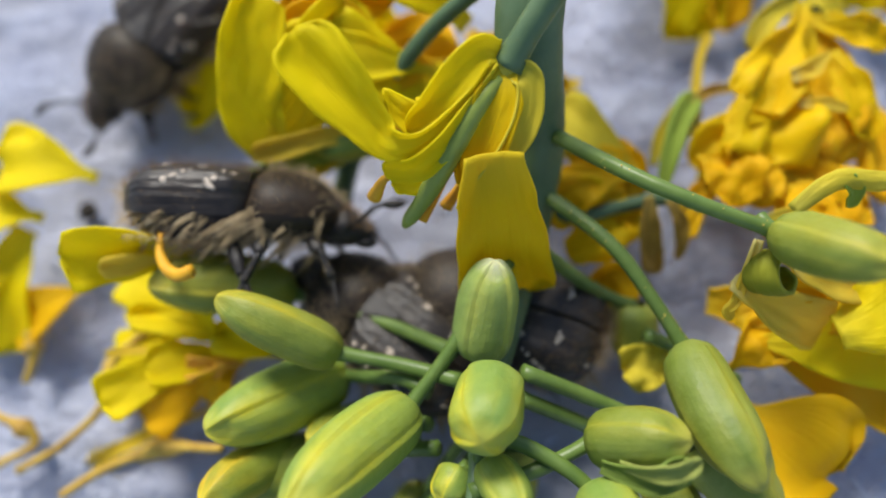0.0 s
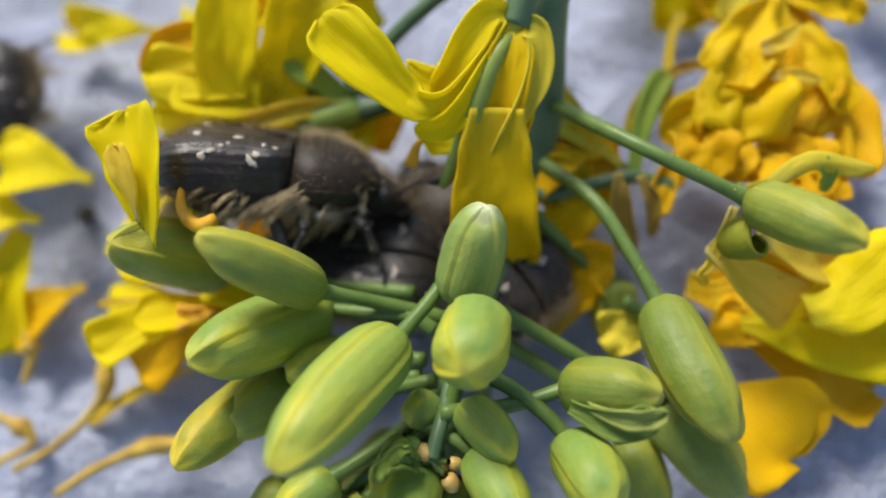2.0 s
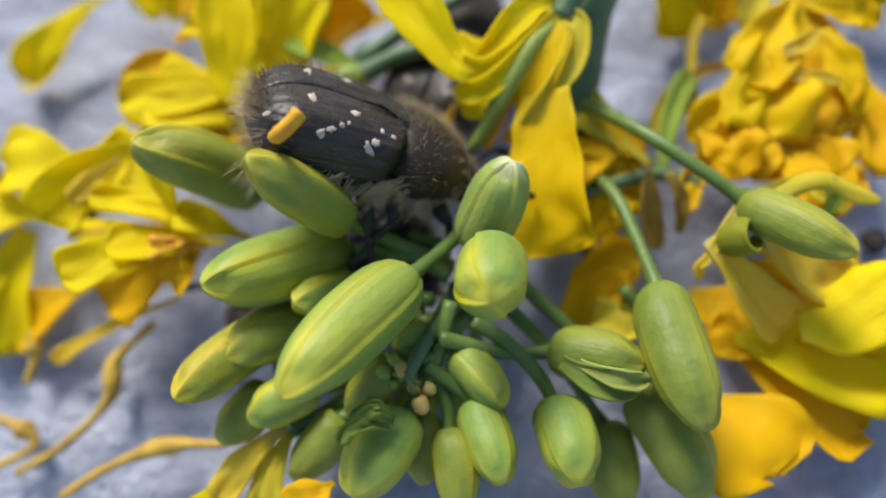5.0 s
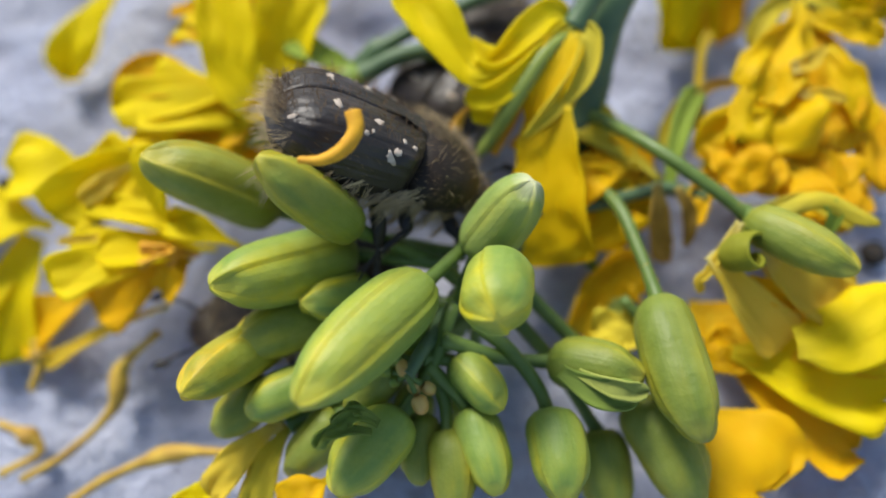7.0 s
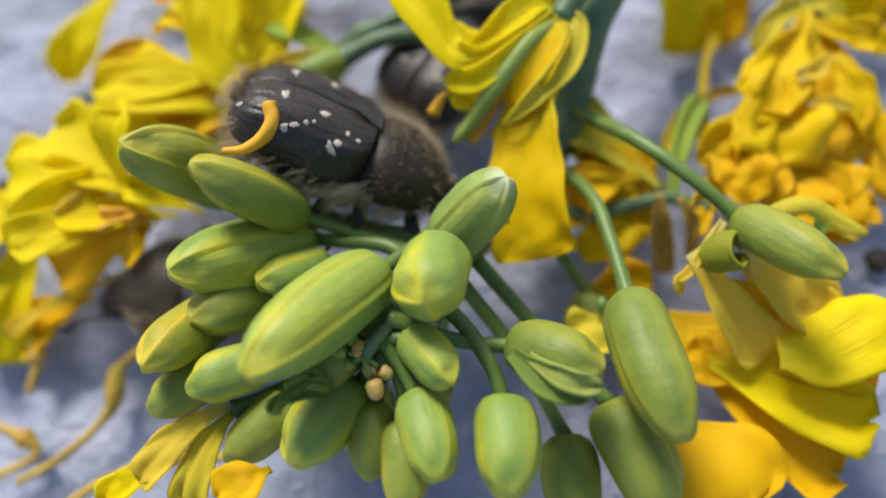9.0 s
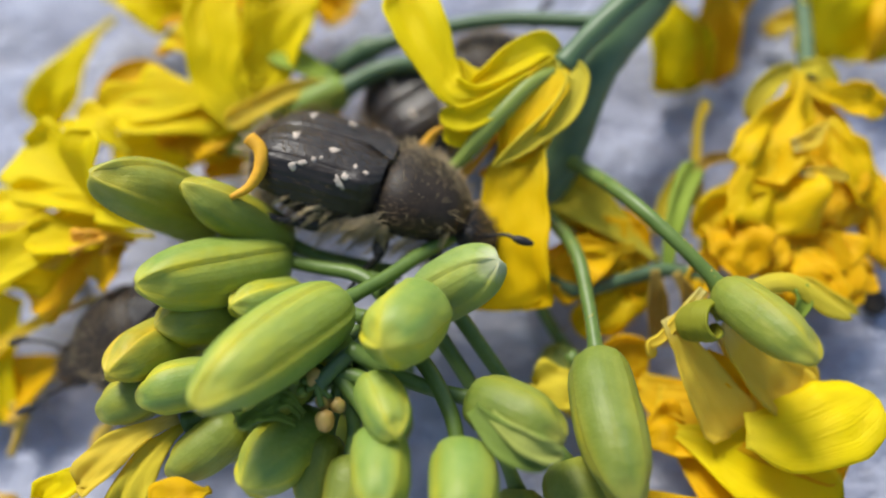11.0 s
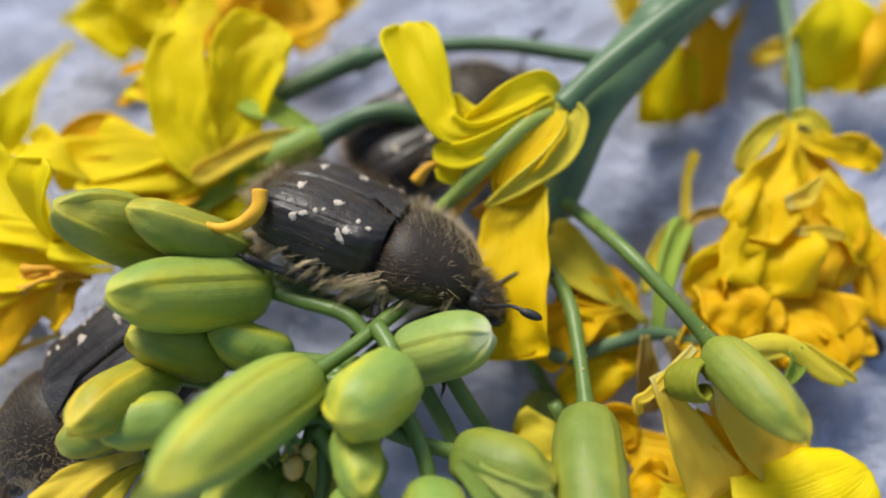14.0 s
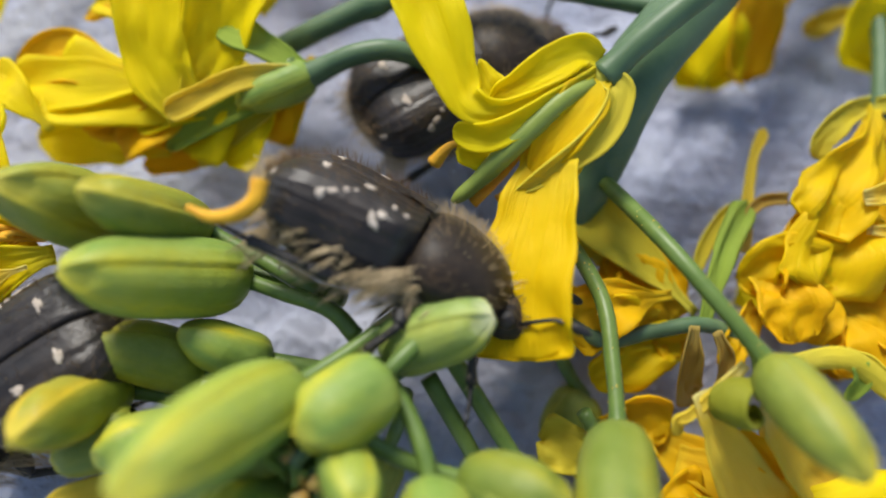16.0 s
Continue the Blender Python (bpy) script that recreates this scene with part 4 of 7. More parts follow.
ribbon(FADED, [(11.8, -6.4, 7.0), (13.0, -7.2, 6.25), (14.7, -7.9, 5.25), (16.6, -8.2, 4.35)], (0.9, 2.2, 3.1, 2.8), view_up, PALE, 0.6, 0.35, 34.1)
ribbon(FADED, [(11.3, -7.8, 6.0), (12.4, -8.2, 5.75), (13.7, -8.7, 4.9)], (0.8, 1.1, 0.7), view_up, ORANGE, 0.7, 0.3, 35.4)
ribbon(FADED, [(12.4, -4.9, 7.2), (13.8, -4.3, 7.6), (14.7, -4.25, 7.55), (16.1, -4.7, 7.1), (17.3, -4.85, 6.65)], (0.7, 0.9, 0.9, 0.9, 0.5), view_up, SEPAL, -0.9, 0.2, 39.4, name="sepal")
ribbon(FADED, [(14.7, -4.25, 7.45), (15.05, -4.75, 7.05), (15.0, -5.4, 6.35)], (0.7, 0.8, 0.5), view_up, GREEN_SEPAL, 0.8, 0.2, 39.9, name="sepal")
ribbon(FADED, [(13.4, -10.4, 5.4), (15.2, -10.2, 5.6), (17.0, -9.2, 6.0), (18.4, -8.0, 6.2)], (1.6, 3.4, 3.8, 2.4), (-0.12, 0.05, 0.99), YELLOW, -0.5, 0.25, 36.7)
ribbon(FADED, [(12.3, -6.2, 5.9), (14.2, -7.5, 5.0), (16.0, -8.6, 4.2)], (1.6, 3.0, 2.8), (0.08, -0.47, 0.88), PALE, 0.5, 0.3, 38.4)
spray([(5.8, -8.4, 4.4), (7.8, -10.1, 3.2), (9.5, -11.9, 2.3)], [
    dict(base=(9.7, -8.0, 1.3), tip=(15.2, -10.0, 0.5), bend=(-0.01, -0.14, 0.99), width=4.6, face=(0.03, -0.26, 0.96), cup=0.4, wave=0.9, claw=0.05, narrow=0.5, material=ORANGE),
    dict(base=(9.3, -13.1, 2.4), tip=(12.1, -17.0, 3.1), bend=(0.40, 0.12, 0.91), width=7.2, face=(0.22, -0.00, 0.98), cup=0.35, wave=0.9, claw=0.1, blunt=0.7, material=ORANGE),
    dict(base=(10.5, -10.2, 2.7), tip=(18.2, -12.4, 3.2), bend=(0.03, 0.11, 0.99), width=5.2, face=(0.03, -0.01, 1.00), cup=0.35, wave=0.9, claw=0.1, material=YELLOW),
    dict(base=(10.4, -8.9, 2.4), tip=(18.6, -9.5, 2.7), bend=(0.03, 0.10, 0.99), width=4.6, face=(0.03, -0.01, 1.00), cup=0.4, wave=0.8, claw=0.05, narrow=0.5, material=ORANGE),
    dict(base=(11.3, -10.0, 2.0), tip=(17.2, -14.6, 1.3), bend=(0.03, 0.10, 0.99), width=5.0, face=(0.03, -0.01, 1.00), cup=0.4, wave=0.8, claw=0.05, narrow=0.5, material=ORANGE),
    dict(base=(9.5, -11.3, 2.1), tip=(11.7, -10.1, 2.6), bend=(0.03, 0.11, 0.99), width=3.0, face=(0.03, -0.01, 1.00), cup=0.4, wave=0.8, material=ORANGE),
    dict(base=(7.6, -10.3, 2.7), tip=(4.6, -9.9, 3.2), bend=(0.02, 0.28, 0.96), width=2.6, face=(0.03, -0.01, 1.00), cup=0.5, wave=0.8, material=SEPAL),
])

# withered petals and filaments under the heap
ribbon(orange, [(7.6, -4.7, 5.4), (7.7, -5.9, 4.5), (8.0, -7.0, 3.2), (8.6, -7.6, 2.1)], (0.5, 1.0, 1.3, 0.8), (0.1, -0.35, 0.93), DRY_PETAL, 0.8, 0.5, 51.0, label="withered brownish petal")
ribbon(orange, [(8.6, -4.8, 5.2), (9.3, -5.9, 4.3), (9.4, -7.1, 3.0)], (0.4, 0.8, 0.5), (0.1, -0.35, 0.93), DRY_PETAL, 0.8, 0.5, 52.0, label="withered brownish petal")
ribbon(orange, [(4.0, -11.2, 0.9), (5.2, -9.6, 1.8), (6.4, -8.5, 2.5), (7.6, -8.5, 2.4)], (1.8, 3.0, 3.2, 2.0), (0.1, -0.35, 0.93), ORANGE, 0.7, 0.5, 53.0)

# blossoms lying on the cloth further off
far_label = "fallen yellow rapeseed petals lying on the cloth"
loose(far_label, [
    dict(base=(10.2, 14.3, 3.0), tip=(11.2, 9.0, 0.6), bend=(0, 0, 2.0), width=4.7, face=(0.1, -0.3, 1), cup=0.6, wave=1.2),
    dict(base=(13.2, 15.7, 3.6), tip=(13.3, 9.5, 0.6), bend=(0, 0, 2.0), width=3.4, face=(0.1, -0.3, 1), cup=0.8, wave=1.2, material=ORANGE),
    dict(base=(16.8, 16.3, 1.8), tip=(14.3, 12.7, 0.6), bend=(0, 0, 1.0), width=1.3, face=(0.1, -0.3, 1), cup=0.8, wave=1.0, material=ORANGE),
    dict(base=(8.6, 16.6, 1.8), tip=(9.9, 16.2, 0.6), bend=(0, 0, 1.0), width=2.5, face=(0.1, -0.3, 1), cup=0.8, wave=1.0, material=PALE),
], group="fallen blossoms")
loose(far_label, [
    dict(base=(21.0, 15.8, 3.6), tip=(20.6, 10.8, 0.9), bend=(0, 0, 2.5), width=7.6, face=(0.1, -0.3, 1), cup=0.5, wave=1.5),
    dict(base=(23.3, 14.5, 3.6), tip=(24.3, 11.3, 0.9), bend=(0, 0, 2.5), width=6.8, face=(0.1, -0.3, 1), cup=0.5, wave=1.5, material=ORANGE),
    dict(base=(19.8, 13.6, 1.8), tip=(17.1, 12.8, 0.6), bend=(0, 0, 1.0), width=1.4, face=(0.1, -0.3, 1), cup=0.8, wave=1.0, material=PALE),
], group="fallen blossoms")
TOPLEFT = loose(far_label, [
    dict(base=(-24.9, 15.8, 2.4), tip=(-20.5, 15.5, 1.2), bend=(0, 0, 2.0), width=4.7, face=(0.1, -0.3, 1), cup=0.5, wave=1.2),
    dict(base=(-23.9, 14.1, 2.4), tip=(-27.8, 7.4, 0.6), bend=(0, 0, 2.0), width=3.2, face=(0.1, 0, 1), cup=0.5, wave=1.2, material=YELLOW),
    dict(base=(-20.6, 17.3, 3.6), tip=(-18.1, 15.1, 1.8), bend=(0, 0, 2.0), width=5.1, face=(0.1, -0.3, 1), cup=0.5, wave=1.2),
    dict(base=(-13.1, 17.4, 3.6), tip=(-8.9, 15.7, 1.2), bend=(0, 0, 2.0), width=5.5, face=(0.1, -0.3, 1), cup=0.5, wave=1.4, material=ORANGE),
    dict(base=(-15.6, 17.9, 3.6), tip=(-15.2, 15.5, 1.8), bend=(0, 0, 2.0), width=6.0, face=(0.1, -0.3, 1), cup=0.5, wave=1.4, material=ORANGE),
    dict(base=(-9.9, 12.7, 2.4), tip=(-6.8, 17.8, 1.2), bend=(0, 0, 1.0), width=1.0, face=(0.1, -0.3, 1), cup=0.8, wave=0.6, material=PALE),
], group="fallen blossoms")
arch = pedicel(plant, [(-9.1, 1.4, 6.0), (-11.6, 0.2, 5.2), (-13.6, -0.6, 4.7)], 0.3, 0.3, name="stalk")
for q in (dict(base=(-20.5, -3.2, 4.1), tip=(-16.6, -1.7, 4.5), bend=(-0.23, 0.72, 0.66), width=2.0, face=(-0.09, 0.15, 0.99), cup=0.5, wave=0.5, material=ORANGE, narrow=0.7, seed=1),
          dict(base=(-13.7, -0.9, 4.8), tip=(-20.9, -3.7, 4.1), bend=(-0.01, -0.14, 0.99), width=3.2, face=(0.00, -0.18, 0.98), cup=0.5, wave=0.5, seed=2),
          dict(base=(-13.7, -0.3, 4.7), tip=(-17.7, -3.2, 3.7), bend=(0.02, -0.23, 0.97), width=3.2, face=(0.03, -0.26, 0.96), cup=0.6, wave=0.5, material=ORANGE, seed=3),
          dict(base=(-17.3, 2.9, 5.7), tip=(-19.7, 2.1, 5.5), bend=(0.00, -0.18, 0.98), width=0.8, face=(0.00, -0.18, 0.98), cup=0.7, wave=0.3, material=ORANGE, seed=4),
          dict(base=(-16.6, 1.9, 5.0), tip=(-19.5, 0.8, 4.7), bend=(0.00, -0.18, 0.98), width=0.8, face=(0.00, -0.18, 0.98), cup=0.7, wave=0.3, material=ORANGE, seed=5),
          dict(base=(-14.4, 4.4, 6.6), tip=(-18.0, 5.9, 7.1), bend=(-0.00, -0.16, 0.99), width=4.0, face=(0.05, -0.35, 0.94), cup=0.5, wave=0.5, seed=6),
          dict(base=(-13.3, 4.7, 6.2), tip=(-16.1, 9.0, 7.9), bend=(-0.00, -0.16, 0.99), width=4.0, face=(0.05, -0.35, 0.94), cup=0.5, wave=0.5, material=ORANGE, seed=7),
          dict(base=(-12.7, 5.5, 6.1), tip=(-10.6, 9.2, 7.3), bend=(-0.00, -0.16, 0.99), width=3.6, face=(0.05, -0.35, 0.94), cup=0.5, wave=0.5, material=ORANGE, seed=8)):
    petal(arch, **q)
ribbon(arch, [(-16.8, -2.4, 3.5), (-17.8, -1.2, 4.6), (-19.4, -0.9, 5.0), (-20.8, -2.0, 4.4), (-21.3, -3.5, 3.2)], (1.1, 1.3, 1.4, 1.4, 1.0), (0.08, -0.47, 0.88), ORANGE, 0.6, 0.3, 5.0)
ribbon(arch, [(-13.4, -2.3, 3.5), (-15.8, -2.5, 3.7), (-18.1, -3.2, 3.2)], (2.4, 3.0, 2.4), (0.08, -0.47, 0.88), ORANGE, 0.5, 0.4, 6.0)
ribbon(arch, [(-14.0, -2.5, 3.2), (-16.4, -3.1, 2.8), (-20.4, -4.8, 1.7)], (2.6, 3.4, 2.6), (0.08, -0.47, 0.88), YELLOW, 0.5, 0.4, 7.0)
for q in (dict(base=(-12.9, -2.1, 3.9), tip=(-19.4, -2.8, 4.4), width=4.6, seed=11), dict(base=(-11.4, 1.2, 4.8), tip=(-12.6, -3.4, 3.2), width=3.6, seed=12), dict(base=(-12.1, 0.0, 4.1), tip=(-16.2, -3.8, 3.1), width=3.8, material=ORANGE, seed=13),
          dict(base=(-11.8, 4.3, 5.0), tip=(-16.0, 5.2, 5.4), width=4.4, seed=15), dict(base=(-10.0, 1.3, 4.3), tip=(-11.0, -3.0, 3.0), width=3.2, seed=16), dict(base=(-10.7, -0.3, 3.9), tip=(-15.6, -2.4, 3.9), width=3.2, seed=19), dict(base=(-13.5, 2.2, 4.4), tip=(-19.1, 2.9, 5.1), width=4.6, seed=17), dict(base=(-8.9, 2.8, 4.5), tip=(-9.7, -1.3, 3.1), width=2.8, material=ORANGE, seed=18)):
    petal(arch, bend=(-0.06, -0.09, 0.99), face=(-0.06, -0.12, 0.99), cup=0.45, wave=0.6, narrow=0.4, **q)

# flower under the left-hand buds
LEFT = loose("open yellow rapeseed flower with tangled stamens under the buds", [
    dict(base=(-16.5, -5.9, 4.2), tip=(-20.9, -9.0, 3.4), bend=(-0.27, 0.00, 0.96), width=3.6, face=(0.07, -0.15, 0.99), cup=0.5, wave=0.55, material=ORANGE),
    dict(base=(-13.2, -5.8, 5.0), tip=(-16.7, -5.0, 6.1), bend=(0.06, 0.12, 0.99), width=2.0, face=(0.06, 0.03, 1.00), cup=0.8, wave=0.5),
    dict(base=(-13.6, -5.5, 4.9), tip=(-21.2, -4.1, 6.4), bend=(0.05, 0.29, 0.96), width=1.8, face=(0.06, 0.12, 0.99), cup=0.7, wave=0.7),
    dict(base=(-16.5, -5.5, 4.2), tip=(-22.0, -1.1, 5.4), bend=(0.05, 0.29, 0.96), width=4.4, face=(0.07, -0.06, 1.00), cup=0.4, wave=0.55),
    dict(base=(-16.6, -5.8, 3.9), tip=(-23.0, -6.4, 4.0), bend=(-0.26, 0.10, 0.96), width=4.4, face=(0.07, -0.06, 1.00), cup=0.5, wave=0.55),
    dict(base=(-16.0, -6.3, 4.6), tip=(-17.2, -8.1, 4.4), bend=(0.06, 0.12, 0.99), width=2.2, face=(0.07, -0.15, 0.99), cup=0.9, wave=0.5, material=ORANGE),
    dict(base=(-17.0, -6.2, 5.1), tip=(-22.2, -6.0, 6.2), bend=(0.03, 0.69, 0.72), width=0.5, face=(0.06, 0.12, 0.99), cup=0.9, wave=0.2, material=PALE, narrow=0.7),
    dict(base=(-17.6, -8.3, 2.9), tip=(-24.8, -11.4, 1.2), bend=(0.06, 0.21, 0.98), width=1.0, face=(0.06, 0.12, 0.99), cup=0.9, wave=0.4, material=PALE, narrow=0.5),
    dict(base=(-16.6, -1.2, 4.8), tip=(-19.7, 0.9, 5.1), bend=(0.06, 0.12, 0.99), width=2.4, face=(0.06, 0.03, 1.00), cup=0.7, wave=0.5),
])
blossom(LEFT, (-16.4, -5.9, 4.3), (-0.38, -0.15, 0.91), 3, 5.0, 5, (YELLOW, ORANGE), 1.0, 0.35)
for k in range(6):
    a = Vector((-15.6, -6.1, 4.8))
    b = a + Vector((rng.uniform(-4, 0.5), rng.uniform(-1.5, 1.5), rng.uniform(0.2, 1.4)))
    part("stamen", tube(bmesh.new(), spline([a, a.lerp(b, 0.5) + Vector((0, 0, 0.7)), b], 6), lambda v: 0.13 + 0.16 * max(0, v - 0.75) / 0.25, 8), STAMEN, LEFT)
FLIP = thing("rapeseed_petal", (-14.8, -6.2, 6.2), "loose bright yellow rapeseed petal pushed by the beetle", "petal")
petal(FLIP, base=(-14.8, -6.2, 6.2), tip=(-18.6, -2.1, 7.1), bend=(0.73, 0.02, 0.69), width=3.4, face=(-0.33, -0.22, 0.92), cup=0.75, claw=0.08, narrow=0.4, wave=0.5, seed=4.0, blunt=0.9)
petal(FLIP, base=(-15.6, -5.6, 6.7), tip=(-17.9, -3.6, 7.5), bend=(0.3, 0.1, 0.4), width=1.3, face=(-0.33, -0.22, 0.92), cup=0.5, wave=0.2, seed=4.6, material=PALE, name="claw", label="pale folded claw")
loose("yellow rapeseed flower lying at the edge of the heap", [
    dict(base=(-21.6, -1.9, 4.2), tip=(-27.1, -1.0, 4.5), bend=(0.06, 0.07, 1.00), width=4.6, face=(0.07, -0.06, 1.00), cup=0.4, wave=0.7),
    dict(base=(-22.3, -7.4, 2.0), tip=(-26.6, -9.8, 1.1), bend=(0.06, 0.07, 1.00), width=3.6, face=(0.07, -0.06, 1.00), cup=0.4, wave=0.7, material=ORANGE),
    dict(base=(-25.8, -4.5, 3.2), tip=(-27.1, -11.0, 0.9), bend=(-0.65, -0.09, 0.76), width=4.2, face=(0.07, -0.25, 0.97), cup=0.4, wave=0.5, claw=0.05, narrow=0.6),
    dict(base=(-24.5, -4.1, 3.8), tip=(-29.5, -4.1, 3.8), bend=(0.05, 0.29, 0.96), width=4.6, face=(0.06, 0.03, 1.00), cup=0.4, wave=0.5),
    dict(base=(-25.9, -6.0, 2.6), tip=(-30.1, -8.7, 1.7), bend=(0.06, 0.12, 0.99), width=4.6, face=(0.06, 0.03, 1.00), cup=0.4, wave=0.5),
])
CURL = part("curled_stamen", tube(bmesh.new(), spline([(-1.6, 0.1, 0), (-0.8, -0.25, 0.1), (0.1, -0.2, 0.2), (0.75, 0.25, 0.2), (0.95, 0.95, 0.1)], 7), lambda v: 0.13 + 0.17 * min(1.0, v * 1.8), 12, 0, 0.2), STAMEN, None)
tagged(CURL, "curved orange-yellow stamen clinging to the beetle's tail", "stamen")

spray([(-5.3, -13.2, 6.4), (-7.7, -14.5, 5.5), (-9.5, -15.5, 5.3)], [
    dict(base=(-9.7, -15.4, 5.6), tip=(-12.6, -18.8, 5.1), bend=(-0.39, 0.12, 0.91), width=1.8, face=(0.03, -0.01, 1.00), cup=0.6, material=PALE, narrow=0.5),
    dict(base=(-9.5, -15.6, 5.3), tip=(-10.6, -19.4, 4.6), bend=(-0.39, 0.12, 0.91), width=1.8, face=(0.03, -0.01, 1.00), cup=0.6, material=SEPAL, narrow=0.5),
    dict(base=(-12.1, -17.8, 4.6), tip=(-14.1, -19.6, 4.5), bend=(0.43, 0.17, 0.89), width=1.6, face=(0.03, -0.01, 1.00), cup=0.6),
    dict(base=(-7.3, -17.8, 5.8), tip=(-9.0, -19.1, 5.9), bend=(0.43, 0.17, 0.89), width=2.4, face=(0.03, -0.01, 1.00), cup=0.6, material=ORANGE),
])


def dry_threads():
    for pts in (((-17.9, -9.8, 3.0), (-20.1, -11.5, 2.0), (-20.4, -13.5, 1.5), (-22.7, -15.8, 1.0), (-25.0, -17.2, 0.8)),
                ((-13.2, -15.7, 3.0), (-16.7, -15.8, 2.0), (-19.8, -16.9, 1.5), (-22.2, -18.3, 1.0)),
                ((-26.7, -14.4, 1.2), (-25.1, -15.0, 1.0), (-24.4, -15.8, 0.8), (-26.1, -17.0, 1.0)),
                ((-25.3, -10.0, 2.0), (-25.0, -11.1, 1.5), (-25.5, -12.6, 1.0))):
        ob = part("dry_stamen", tube(bmesh.new(), spline(pts, 8), lambda v: 0.22 + 0.3 * math.exp(-((v - 0.35) / 0.12) ** 2), 8, 0, 0.3, rng.random()), DRY, None, at=pts[0])
        tagged(ob, "dry yellowish stamen thread lying on the cloth", "stamen", "dry stamens")
    for p, r in (((-24.4, -2.3, 0.3), 0.6), ((20.4, -4.3, 0.3), 0.7), ((15.1, 14.2, 0.5), 0.5), ((-30.6, -0.0, 0.3), 0.6)):
        bm = bmesh.new()
        bmesh.ops.create_icosphere(bm, subdivisions=2, radius=r)
        for v in bm.verts:
            v.co *= 1 + 0.35 * noise.noise(v.co * 2.1 + Vector(p))
            v.co.z *= 0.7
            v.co += Vector(p)
        tagged(part("dark_crumb", bm, DARK, None, at=p), "small dark crumb of debris on the cloth", "debris", "crumbs")


dry_threads()


# ---- beetles: built once, head along +x, back along +z, 12.6 mm long ----
def ellipsoid(bm, centre, size, seg=24, rings=14, shape=None):
    made = bmesh.ops.create_uvsphere(bm, u_segments=seg, v_segments=rings, radius=1.0)["verts"]
    for v in made:
        p = v.co.copy()
        if shape:
            p = shape(p)
        v.co = Vector((p.x * size[0], p.y * size[1], p.z * size[2])) + Vector(centre)
    return made


def elytron_point(x, a):
    """The back of the wing cases: x from -1 (tail) to 1 (shoulders), a from 0 (seam) to 1 (side)."""
    wide = 2.85 * (1 - 0.10 * (x * 0.5 + 0.5)) * (max(0.0, 1 - max(0.0, (-x - 0.25) / 0.75) ** 2.6)) ** 0.5
    if x > 0.75:
        wide *= 1 - 0.25 * ((x - 0.75) / 0.25) ** 2
    high = 1.95 * (max(0.0, 1 - max(0.0, (-x - 0.1) / 0.9) ** 2.4)) ** 0.5 * (1 - 0.10 * max(0.0, x))
    ang = a * 1.72
    flat = 1 + 0.10 * math.sin(min(1.0, a / 0.75) * math.pi) ** 2
    return Vector((-2.62 + 3.13 * x, wide * flat * math.sin(ang) ** 0.85 if a > 0 else 0.0, high * flat * (math.copysign(abs(math.cos(ang)) ** 0.72, math.cos(ang)) * 0.84 + 0.16) - 0.02 * a))


def elytron_skin(x, a):
    """The ribbed surface of a wing case and the way it faces."""
    p = elytron_point(x, a)
    n = Vector((0, math.sin(a * 1.7), math.cos(a * 1.7)))
    rib = 0.085 * max(0.0, math.sin(a * 1.72 * 7.2)) ** 0.5 * (1 - 0.4 * a)
    shoulder = 0.22 * math.exp(-((x - 0.72) / 0.2) ** 2 - ((a - 0.62) / 0.16) ** 2)
    fine = 0.014 * math.sin(a * 1.72 * 26) * (1 - 0.4 * a)
    return p + n * (rib * 0.8 + fine + 0.03 * noise.noise(p * 0.9) + 0.010 * noise.noise(p * 4.0) + shoulder), n


def shield_point(d):
    """The neck shield in the direction d: broad and high behind, narrow and low before the head."""
    d = d.normalized()
    r = math.sqrt(d.y * d.y + d.z * d.z)
    f = max(0.0, 1 - abs(d.x) ** 2.6) ** 0.42 / max(r, 0.05) if r > 0.001 else 0.0
    t = (d.x + 1) / 2
    return Vector((2.30 + 2.36 * d.x, 2.80 * d.y * f * (1 - 0.38 * t ** 2.2), 0.12 + d.z * f * (2.0 if d.z > 0 else 1.7) * (1 - 0.36 * t ** 2.2) - 0.32 * t))


def seta(bm, p, way, length, width):
    way = way.normalized()
    s = way.cross(Vector((0.3, 0.7, 0.6))).normalized()
    n = s.cross(way)
    droop = Vector((0, 0, -0.18)) * length
    ring = [bm.verts.new(p + (s * math.cos(a) + n * math.sin(a)) * width) for a in (0, 2.09, 4.19)]
    mid = [bm.verts.new(p + way * length * 0.55 + droop * 0.2 + (s * math.cos(a) + n * math.sin(a)) * width * 0.75) for a in (0, 2.09, 4.19)]
    top = bm.verts.new(p + way * length + droop)
    for k in range(3):
        bm.faces.new((ring[k], ring[(k + 1) % 3], mid[(k + 1) % 3], mid[k]))
        bm.faces.new((mid[k], mid[(k + 1) % 3], top))


def limb(bm, points, radii, sides=8):
    line = spline(points, 5)
    n = len(radii) - 1

    def radius(v):
        k = min(int(v * n), n - 1)
        return radii[k] + (radii[k + 1] - radii[k]) * (v * n - k)

    tube(bm, line, radius, sides)


TRAILING = []


